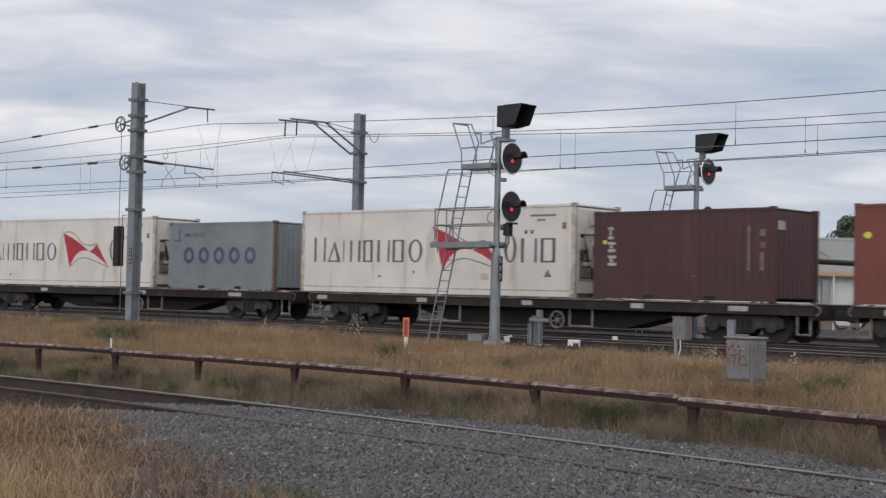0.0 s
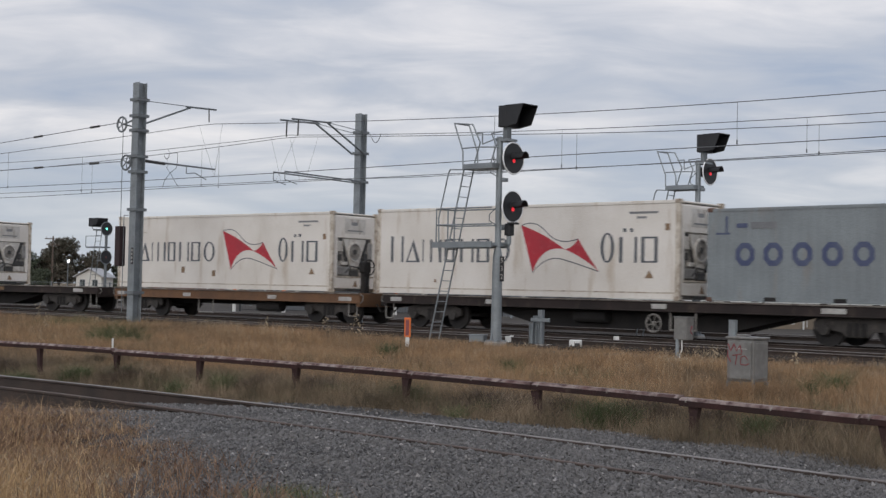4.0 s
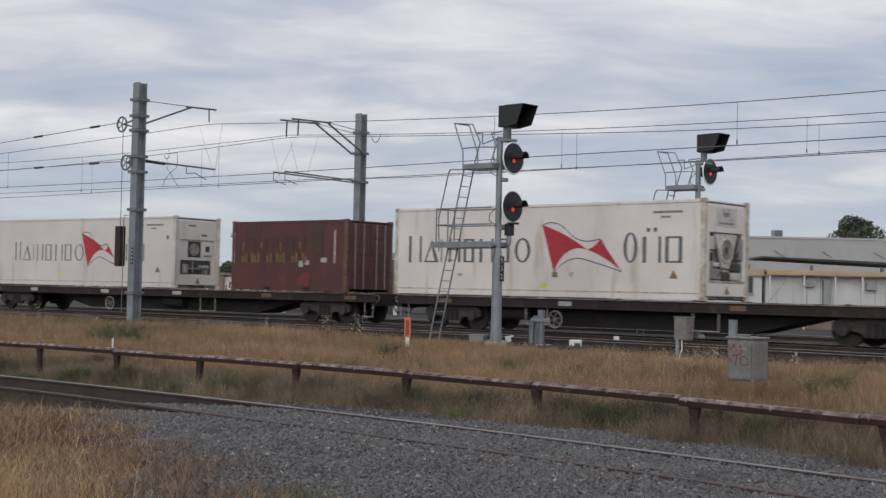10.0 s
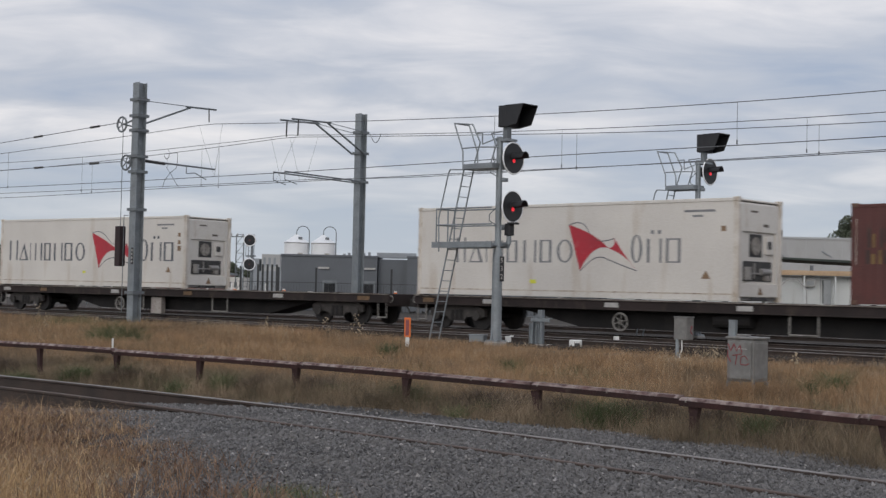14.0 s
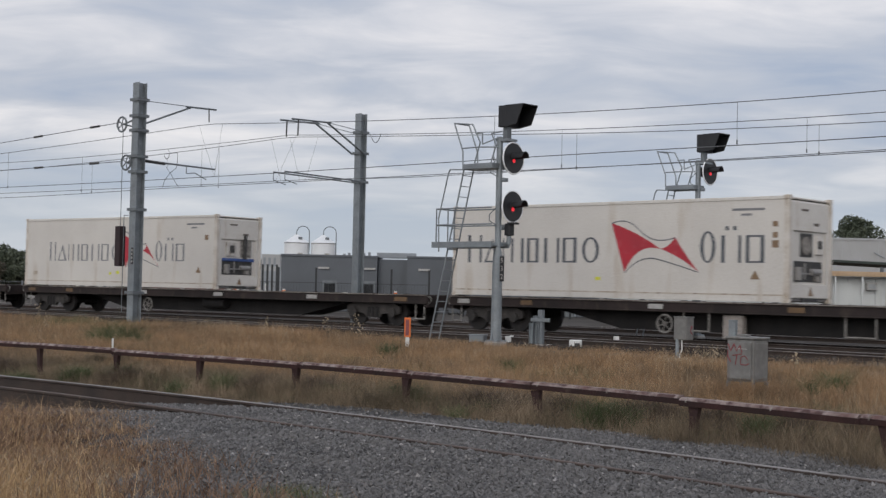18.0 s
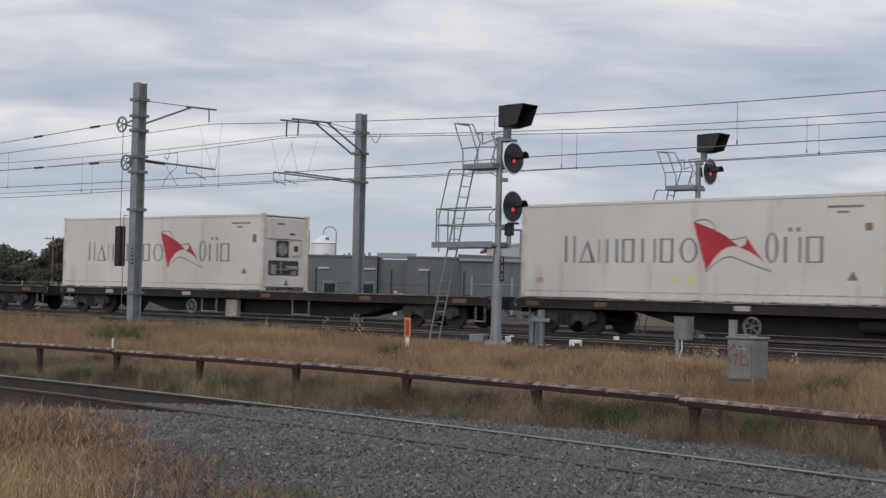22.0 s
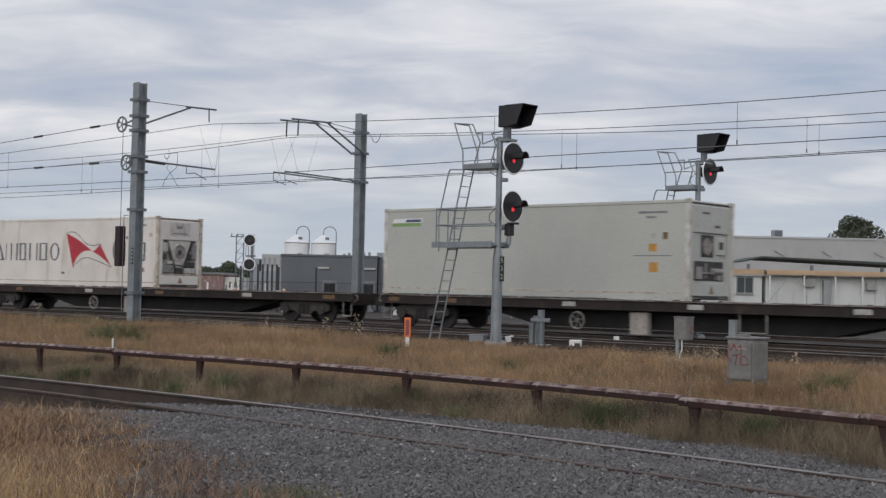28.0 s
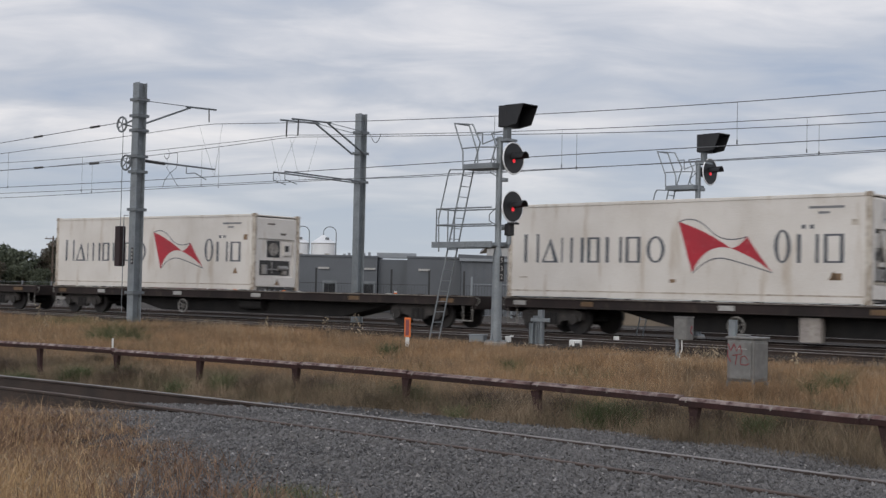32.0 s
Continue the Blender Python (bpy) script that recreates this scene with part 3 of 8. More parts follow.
def tussocks(rng, x, y, r, h, each):
    """Blades of tufts at x, y of radius r and height h, that part from the middle of their tuft."""
    k = np.repeat(np.arange(len(x)), each)
    a, q = rng.uniform(0, 2 * np.pi, len(k)), np.sqrt(rng.random(len(k)))
    bx, by = x[k] + r[k] * q * np.cos(a), y[k] + r[k] * q * np.sin(a)
    bh = h[k] * (0.55 + 0.6 * rng.random(len(k))) * (1.08 - 0.35 * q)
    return bx, by, bh, a + rng.normal(0, 0.5, len(k)), 0.15 + 0.75 * q


def meadow():
    rng = np.random.default_rng(8)
    # the wide strip between siding and main line: a low nap, and tussocks that stand out of it
    n = 330000
    s, off = rng.uniform(-26, 29, n), rng.uniform(-20.2, -5.0, n)
    x, y = curve_xy(s, off)
    lo, hi = siding_edge(s)
    clump = wob(x, y, 0.9, 2.0) + 0.5 * wob(x, y, 2.7, 0.4)
    keep = (off > hi + 0.25 + 0.3 * wob(x, y, 1.2)) & (rng.random(n) < 0.66 + 0.45 * clump)
    keep &= (np.abs(x / y) < 0.40) & (rng.random(n) < 0.10 + 0.90 * smooth(-17.8, -15.6, off + 0.6 * wob(x, y, 0.5)))
    s, off, x, y, clump = s[keep], off[keep], x[keep], y[keep], clump[keep]
    tall = 0.13 + 0.17 * smooth(-19.5, -14.5, off) - (0.03 + 0.09 * smooth(0, 7, s)) * smooth(-9.5, -6.0, off)
    h = np.clip(tall * (0.45 + 0.8 * rng.random(len(x))) * (1 + 0.5 * clump), 0.05, 0.5)
    blades("dry_grass", x, y, height(x, y) - 0.02, h, 0.0028 + 0.00012 * y, 0.8, "straw", "dry golden grass between the tracks", 9, 1)
    n = 15000
    s, off = rng.uniform(-26, 29, n), rng.uniform(-18.0, -5.4, n)
    x, y = curve_xy(s, off)
    keep = (np.abs(x / y) < 0.40) & (rng.random(n) < (0.25 + 0.75 * smooth(-17.2, -15.0, off)) * (0.75 + 0.5 * wob(x, y, 0.8, 1.1)))
    s, off, x, y = s[keep], off[keep], x[keep], y[keep]
    tall = 0.34 + 0.10 * wob(x, y, 0.7, 2.4) - (0.05 + 0.13 * smooth(0, 7, s)) * smooth(-9.5, -6.0, off)
    bx, by, bh, way, lean = tussocks(rng, x, y, 0.05 + 0.15 * rng.random(len(x)) ** 2, tall * (0.6 + 0.75 * rng.random(len(x))), 36)
    blades("dry_tussocks", bx, by, height(bx, by) - 0.02, np.clip(bh, 0.06, 0.66), 0.0024 + 0.00012 * by, lean, "straw", "golden tussocks of dry grass between the tracks", 30, 2, way)
    # ripe heads that stand thinly over them
    k = rng.random(len(bx)) < 0.05
    tx, ty, th = bx[k], by[k], bh[k] * (1.12 + 0.3 * rng.random(int(k.sum())))
    blades("ripe_grass", tx, ty, height(tx, ty), th, 0.0016 + 0.0001 * ty, 0.45, "haze", "thin ripe stalks over the dry grass", 31, 2, way[k])
    tx, ty = tx + 0.5 * 0.45 * th * np.cos(way[k]), ty + 0.5 * 0.45 * th * np.sin(way[k])
    for i in range(2):
        blades("grass_ears", tx, ty, height(tx, ty) + th * (0.66 + 0.13 * i), 0.04 + 0.04 * rng.random(len(tx)), 0.004 + 0.00014 * ty, 0.8, "haze", "feathery ripe ears over the dry grass", 32 + i, 1)
    # greyer, shorter growth by the barrier
    n = 190000
    s, off = rng.uniform(-10, 29, n), rng.uniform(-20.2, -13.5, n)
    x, y = curve_xy(s, off)
    lo, hi = siding_edge(s)
    keep = (off > hi + 0.1 + 0.25 * wob(x, y, 1.2)) & (np.abs(x / y) < 0.40) & (rng.random(n) < 1.0 - 0.8 * smooth(-17.0, -14.2, off + 0.8 * wob(x, y, 0.6)))
    x, y = x[keep], y[keep]
    h = (0.07 + 0.20 * rng.random(len(x))) * (1 + 0.45 * wob(x, y, 1.9, 1.0)) * (1 + 0.3 * wob(x, y, 0.6, 2.2))
    blades("withered_weeds", x, y, height(x, y) - 0.01, h, 0.0046, 1.1, "twig", "withered grey-brown weeds along the barrier", 10, 1)
    n = 5200
    s, off = rng.uniform(-8, 29, n), rng.uniform(-20.0, -16.2, n)
    lo, hi = siding_edge(s)
    x, y = curve_xy(s, off)
    keep = (off > hi + 0.45 + 0.25 * wob(x, y, 1.2)) & (np.abs(x / y) < 0.40) & (rng.random(n) < 0.7 + 0.5 * wob(x, y, 1.3, 0.6))
    s, x, y = s[keep], x[keep], y[keep]
    bx, by, bh, way, lean = tussocks(rng, x, y, 0.05 + 0.2 * rng.random(len(x)) ** 2, (0.20 + 0.16 * smooth(9, 18, s)) * (0.5 + 0.9 * rng.random(len(x))), 40)
    blades("withered_tufts", bx, by, height(bx, by) - 0.01, np.clip(bh, 0.05, 0.52), 0.0036, lean, "twig", "withered grey-brown tufts along the barrier", 34, 2, way)
    k = rng.random(len(bx)) < 0.05
    blades("straw_wisps", bx[k], by[k], height(bx[k], by[k]), bh[k] * 1.35, 0.0036, 0.7, "haze", "pale straw wisps among the withered weeds", 35, 3, way[k])
    # the near corner by the camera
    n = 125000
    s, off = rng.uniform(8, 30, n), rng.uniform(-31, -22.2, n)
    x, y = curve_xy(s, off)
    clump = wob(x, y, 1.4, 5.0)
    keep = (off < -22.3) & (y > 6.3) & (np.abs(x / y) < 0.42) & (rng.random(n) < 0.6 + 0.45 * clump)
    d = verge(y) + 0.45 * wob(x, y, 1.5) - x
    keep &= (d > 0) | ((d > -1.5) & (rng.random(n) < 0.10 * (y < 13)))
    # golden close by, reddish brown further off and in among the stones
    x, y, clump, d = x[keep], y[keep], clump[keep], d[keep]
    gold = rng.random(len(x)) < 0.04 + 0.96 * smooth(13.2, 12.1, y + 0.8 * wob(x, y, 1.1, 0.5) + 0.22 * (x + 4.0))
    bx, by, bd = x[~gold], y[~gold], d[~gold]
    ex, ey = rng.uniform(-7.5, -2.0, 60000), rng.uniform(12.5, 20.2, 60000)
    es, eo = place(ex, ey)
    thin = np.interp(ey, [12.5, 14.0, 16.2, 18.2, 19.3, 20.2], [-2.4, -3.0, -3.5, -4.5, -5.6, -6.6]) - ex + 0.35 * wob(ex, ey, 1.5)
    ek = (thin > 0) & (eo < -21.72 - 0.0032 * np.clip(26.5 - es, 0, 26) ** 2) & (np.abs(ex / ey) < 0.40) & (rng.random(60000) < 0.5 + 0.6 * wob(ex, ey, 2.3, 0.8))
    bx, by, bd = np.concatenate([bx, ex[ek]]), np.concatenate([by, ey[ek]]), np.concatenate([bd, thin[ek] * 0.6])
    bh = (0.07 + 0.17 * smooth(-0.1, 1.6, bd)) * (0.4 + 1.0 * rng.random(len(bx))) * (1 + 0.4 * wob(bx, by, 2.6, 1.0))
    blades("brown_weeds", bx, by, bed_level(bx, by) - 0.01, np.clip(bh, 0.04, 0.5), 0.006, 1.2, "dock", "low reddish-brown weeds beside the crushed stone", 36, 2)
    k = rng.random(len(bx)) < 0.10
    blades("brown_weed_straw", bx[k], by[k], bed_level(bx[k], by[k]) - 0.01, bh[k] * 1.4 + 0.05, 0.005, 0.9, "straw_near", "straw-coloured stalks among the brown weeds", 37, 2)
    x, y, clump, d = x[gold], y[gold], clump[gold], d[gold]
    h = (0.10 + 0.25 * smooth(-0.1, 1.8, d)) * (0.5 + 0.8 * rng.random(len(x))) * (1 + 0.3 * clump)
    blades("near_dry_grass", x, y, height(x, y) - 0.02, np.clip(h, 0.05, 0.8), 0.0055, 0.8, "straw_near", "tall dry golden grass beside the crushed stone", 11, 3)
    tip = (rng.random(len(x)) < 0.03) & (d > 0.3) & (y < 13)
    tx, ty, th = x[tip], y[tip], 0.30 + 0.24 * rng.random(int(tip.sum()))
    blades("near_stalks", tx, ty, height(tx, ty), th, 0.006, 0.3, "straw_near", "thin ripe stalks above the near grass", 22, 1)
    for k in range(3):
        a = rng.uniform(0, 2 * np.pi, len(tx))
        blades("seed_heads", tx + 0.03 * np.cos(a), ty + 0.03 * np.sin(a), height(tx, ty) + th * (0.72 + 0.09 * k), np.full(len(tx), 0.055), 0.008, 0.9, "pale", "pale seed heads on the near grass", 23 + k, 1)
    pick = rng.random(len(x)) < 0.16
    xx, yy = x[pick] + 0.35, y[pick] + 0.1
    blades("near_withered_weeds", xx, yy, height(xx, yy) - 0.01, 0.08 + 0.3 * rng.random(len(xx)), 0.007, 1.1, "dock", "withered reddish weeds among the dry grass", 12, 2)
    # along the barrier
    n = 15000
    s = rng.uniform(-6, 29, n)
    off = -18.42 - 0.0055 * (np.maximum(s, -2) - 18.5) ** 2 + rng.uniform(-0.55, 0.35, n)
    x, y = curve_xy(s, off)
    clump = wob(x, y, 2.1, 3.0)
    keep = rng.random(n) < 0.75 + 0.4 * clump
    x, y, clump = x[keep], y[keep], clump[keep]
    s = place(x, y)[0]
    blades("barrier_weeds", x, y, height(x, y) - 0.02, (0.14 + 0.24 * rng.random(len(x)) + 0.12 * smooth(11, 18, s)) * (1 + 0.35 * clump), 0.0046, 0.8, "twig", "withered grey-brown weeds under the barrier", 14)
    # tufts at the feet of its posts
    ps = np.array(POSTS)
    s = np.repeat(ps, np.where(ps > 14, 900, 330))
    s = s + rng.normal(0, 0.2, len(s))
    off = -18.42 - 0.0055 * (np.maximum(s, -2) - 18.5) ** 2 - 0.10 - 0.4 * rng.random(len(s))
    x, y = curve_xy(s, off)
    blades("post_tufts", x, y, height(x, y) - 0.02, (0.24 + 0.19 * smooth(12, 16, s)) * (0.5 + 0.75 * rng.random(len(s))), 0.005, 0.7, "twig", "withered weeds at the feet of the barrier posts", 18, 1)
    # reddish clumps on the stone
    xs, ys, hs = [], [], []
    for x0, y0, r, k, hh in ((-1.75, 10.9, 0.45, 130, 0.30), (-1.35, 10.2, 0.4, 110, 0.28), (-2.2, 12.4, 0.5, 170, 0.34), (-2.9, 13.4, 0.5, 160, 0.34), (-3.3, 15.2, 0.5, 240, 0.3), (-1.0, 9.8, 0.35, 160, 0.2), (-4.3, 16.6, 0.6, 220, 0.26), (-2.5, 11.0, 0.6, 200, 0.4)):
        a, q = rng.uniform(0, 2 * np.pi, k), r * np.sqrt(rng.random(k))
        xs.append(x0 + q * np.cos(a)), ys.append(y0 + q * np.sin(a)), hs.append(hh * (0.35 + 0.8 * rng.random(k)))
    x, y, h = (np.concatenate(v) for v in (xs, ys, hs))
    blades("dock_weeds", x, y, height(x, y) + 0.02, h, 0.008, 0.9, "dock", "dry reddish dock weeds on the crushed stone", 15, 3)
    # round the cabinet
    a, q = rng.uniform(0, 2 * np.pi, 6000), 0.7 * np.sqrt(rng.random(6000))
    x, y = 4.62 + q * np.cos(a), 20.15 + q * np.sin(a) * 0.6
    blades("cabinet_grass", x, y, height(x, y) - 0.01, 0.26 + 0.26 * rng.random(6000), 0.006, 0.6, "straw", "dry grass tuft round the cabinet legs", 16)
    # round the survey peg
    a, q = rng.uniform(0, 2 * np.pi, 1500), 0.5 * np.sqrt(rng.random(1500))
    x, y = -6.72 + q * np.cos(a), 27.2 + q * np.sin(a) * 0.5
    blades("peg_grass", x, y, height(x, y) - 0.01, 0.2 + 0.2 * rng.random(1500), 0.006, 0.7, "twig", "withered grass round the survey peg", 38)
    # pale ripe stalks
    n = 9000
    s, off = rng.uniform(-24, 28, n), rng.uniform(-15.5, -6.3, n)
    x, y = curve_xy(s, off)
    keep = (wob(x, y, 0.8, 4.0) + 0.6 * wob(x, y, 2.2, 1.0) > 0.42) & (rng.random(n) < 0.6) & (np.abs(x / y) < 0.40)
    x, y = x[keep], y[keep]
    blades("ripe_stalks", x, y, height(x, y), 0.30 + 0.3 * rng.random(len(x)), 0.008, 0.5, "pale", "pale ripe grass stalks above the dry grass", 17, 2)
    px0 = np.repeat([4.45, 4.75, 5.35, 5.65, -7.1, -6.5, -5.9, -4.8, -4.2], 26)
    py0 = np.repeat([26.4, 26.5, 27.4, 27.5, 39.8, 39.4, 38.4, 36.6, 36.0], 26)
    qx, qy = px0 + rng.normal(0, 0.14, len(px0)), py0 + rng.normal(0, 0.2, len(py0))
    qh = 0.34 + 0.22 * rng.random(len(qx))
    blades("oat_stalks", qx, qy, height(qx, qy), qh, 0.006, 0.35, "haze", "pale wild oat stalks in the dry grass", 39, 2)
    for i in range(3):
        ox, oy = qx + rng.normal(0, 0.035, len(qx)), qy + rng.normal(0, 0.035, len(qx))
        blades("oat_heads", ox, oy, height(qx, qy) + qh * (0.78 + 0.09 * i), np.full(len(qx), 0.05), 0.016, 1.0, "pale", "pale drooping oat heads over the grass", 40 + i, 1)
    # green tufts
    gx, gy, gh = [], [], []
    for s0, o0, r, k, hh in ((11.5, -18.6, 1.0, 900, 0.30), (13.9, -18.2, 0.6, 500, 0.34), (14.9, -18.5, 0.8, 700, 0.32), (17.2, -18.0, 0.6, 450, 0.30), (17.9, -18.0, 0.45, 350, 0.34), (9.0, -18.8, 1.3, 900, 0.24),
                             (-11.0, -7.6, 1.0, 1000, 0.62), (-10.0, -7.2, 0.8, 600, 0.75), (22.4, -14.6, 0.7, 500, 0.42), (19.3, -17.4, 0.6, 450, 0.28), (23.8, -17.2, 0.4, 300, 0.30), (24.6, -25.6, 0.8, 500, 0.18), (23.6, -24.5, 0.55, 900, 0.20), (23.3, -24.0, 0.4, 350, 0.14), (21.6, -16.8, 0.5, 350, 0.3), (6.5, -19.3, 1.2, 800, 0.28), (12.6, -17.4, 0.8, 500, 0.3), (16.0, -17.2, 0.9, 500, 0.3), (20.4, -17.9, 0.8, 700, 0.34), (19.0, -17.9, 0.7, 500, 0.3), (22.6, -17.9, 0.9, 600, 0.26), (25.2, -17.3, 0.7, 400, 0.3), (25.0, -12.5, 1.0, 600, 0.35)):
        a, q = rng.uniform(0, 2 * np.pi, k), r * np.sqrt(rng.random(k))
        x0, y0 = curve_xy(np.array(s0), np.array(o0))
        gx.append(x0 + q * np.cos(a)), gy.append(y0 + q * np.sin(a)), gh.append(hh * (0.4 + 0.7 * rng.random(k)) * (1.1 - 0.6 * q / r))
    for s0, o0, r, k, hh in ((12.6, -14.0, 0.8, 500, 0.36), (15.0, -12.0, 1.0, 600, 0.36), (9.0, -13.0, 1.2, 600, 0.34), (3.0, -13.0, 1.4, 700, 0.36), (-3.0, -12.0, 1.4, 700, 0.36), (18.2, -14.6, 0.7, 400, 0.36)):
        a, q = rng.uniform(0, 2 * np.pi, k), r * np.sqrt(rng.random(k))
        x0, y0 = curve_xy(np.array(s0), np.array(o0))
        gx.append(x0 + q * np.cos(a)), gy.append(y0 + q * np.sin(a)), gh.append(hh * (0.4 + 0.7 * rng.random(k)))
    gx, gy, gh = (np.concatenate(v) for v in (gx, gy, gh))
    blades("green_weeds", gx, gy, height(gx, gy) - 0.01, gh, 0.006, 0.9, "weed", "dull green weeds in the dry grass", 13)

    # low bushes of darker green and of dead scrub
    for name, material, label, seed, spots in (
            ("green_bushes", "weed_dark", "low dark green bushes in the dry grass", 20,
             ((-7.79, 24.5, 0.42, 0.27), (-6.6, 24.3, 0.30, 0.27), (-5.66, 23.9, 0.27, 0.30), (-3.49, 21.85, 0.26, 0.34), (-4.3, 21.9, 0.22, 0.24), (-1.65, 20.8, 0.26, 0.22), (-0.49, 19.4, 0.26, 0.36), (0.23, 17.7, 0.16, 0.24), (0.71, 18.2, 0.22, 0.25), (1.42, 26.9, 0.24, 0.34), (2.72, 27.3, 0.18, 0.24), (1.95, 16.75, 0.28, 0.42), (2.3, 16.8, 0.22, 0.36), (3.72, 15.75, 0.17, 0.38), (4.88, 15.7, 0.16, 0.24), (5.97, 21.7, 0.11, 0.44), (6.76, 23.0, 0.22, 0.46), (-8.75, 36.2, 0.62, 0.74), (-8.2, 36.0, 0.4, 0.6), (-9.3, 36.6, 0.4, 0.6), (-1.2, 31.8, 0.3, 0.36))),
            ("dead_scrub", "scrub", "dead dark scrub beside the barrier", 21,
             ((-5.6, 23.6, 0.4, 0.3), (-2.9, 21.6, 0.4, 0.34), (-1.9, 21.0, 0.5, 0.34), (0.6, 18.6, 0.5, 0.36), (1.0, 18.0, 0.4, 0.36), (1.6, 17.7, 0.4, 0.38), (2.7, 17.3, 0.4, 0.4), (3.4, 16.6, 0.34, 0.36), (4.3, 16.2, 0.3, 0.36), (4.9, 15.6, 0.3, 0.34), (-8.6, 26.0, 0.5, 0.3)))):
        xs, ys, hs = [], [], []
        for x0, y0, r, hh in spots:
            k = int(4600 * r * (0.32 if y0 > 35 else 1.0))
            a, q = rng.uniform(0, 2 * np.pi, k), r * np.sqrt(rng.random(k))
            xs.append(x0 + q * np.cos(a)), ys.append(y0 + q * np.sin(a)), hs.append(1.5 * hh * (0.35 + 0.75 * rng.random(k)) * (1.1 - 0.7 * (q / r) ** 2))
        x, y, h = (np.concatenate(v) for v in (xs, ys, hs))
        blades(name, x, y, height(x, y) - 0.01, np.maximum(h, 0.05), 0.0035 + 0.00010 * y, 1.0, material, label, seed, 2)


meadow()


def seed_head(x, y, h, seed, lean):
    """A dry branching stalk with pale seed heads."""
    rng = random.Random(seed)
    z = float(height(np.array(x), np.array(y)))
    t = thing("dry_stalk", "dry branching weed stalk with pale seed heads in the grass", "weed", "dry stalks", m=pose(x, y, z))
    stem, tips = bmesh.new(), []
    p = Vector((0, 0, 0))
    for i in range(6):
        q = p + Vector((lean * h / 6 * (i / 3), rng.uniform(-0.02, 0.02), h / 6))
        rod(stem, p, q, 0.007 - 0.0008 * i, 5)
        for k in range(2):
            if i > 0:
                e = q + Vector((rng.uniform(-0.16, 0.16), rng.uniform(-0.1, 0.1), rng.uniform(0.04, 0.15))) * h * 1.4
                rod(stem, q, e, 0.004, 4)
                tips.append(e)
        p = q
    tips.append(p)
    part("stem", stem, "twig", t)
    heads = bmesh.new()
    for e in tips:
        bmesh.ops.create_icosphere(heads, subdivisions=1, radius=rng.uniform(0.014, 0.028), matrix=Matrix.Translation(e))
    part("seed_heads", heads, "pale", t)["kind"] = "stuff"


for i, (s0, o0, h) in enumerate(((1.9, -5.9, 0.66), (1.0, -6.1, 0.55), (2.6, -6.3, 0.42), (-1.4, -6.4, 0.45), (-9.5, -8.8, 0.5), (-8.6, -9.4, 0.46), (-6.9, -8.7, 0.42), (-12.7, -7.0, 0.62), (-20.0, -5.4, 0.6), (15.2, -7.3, 0.33), (15.9, -7.6, 0.36), (17.0, -7.0, 0.3), (-5.6, -8.9, 0.4))):
    p = along(s0, o0)
    seed_head(p.x, p.y, h, i, 0.12 - 0.04 * (i % 5))


# ---- the train ----
DECK = 1.57          # underside of the containers
RAIL_TOP = 0.455
RW = 0.46            # wheel radius
CAR_Y = 1.219        # half the width of a container
moving = []          # (thing, metres along the train)
wheels = []          # (wheelset, metres along the train, its still pose)


def spot(ob, at):
    moving.append((ob, at))
    return ob


def flat(pts, y, name, material, parent, label=""):
    """Thin paint on the camera's side, 4 mm proud."""
    return part(name, prism(pts, y - 0.004, y + 0.002), material, parent, label)


def rect(x0, x1, z0, z1):
    return [(x0, z0), (x1, z0), (x1, z1), (x0, z1)]


def castings(t, hl, h, material):
    src = None
    for x in (-hl, hl):
        for y in (-CAR_Y, CAR_Y):
            for z in (0, h):
                m = pose(x - math.copysign(0.085, x), y - math.copysign(0.078, y), z + (0.055 if z == 0 else -0.055))
                if src is None:
                    bm = bmesh.new()
                    box(bm, -0.092, 0.092, -0.085, 0.085, -0.062, 0.062, bevel=0.012)
                    src = part("corner_casting", bm, material, t)
                    src.matrix_basis = m
                else:
                    share("corner_casting", src, t, m)


def band(bm, outer, inner, y):
    """A flat closed band between two outlines of as many points."""
    n = len(outer)
    for k in range(n):
        l = (k + 1) % n
        prism([outer[k], outer[l], inner[l], inner[k]], y - 0.004, y + 0.002, bm)
    bmesh.ops.remove_doubles(bm, verts=bm.verts, dist=0.0005)


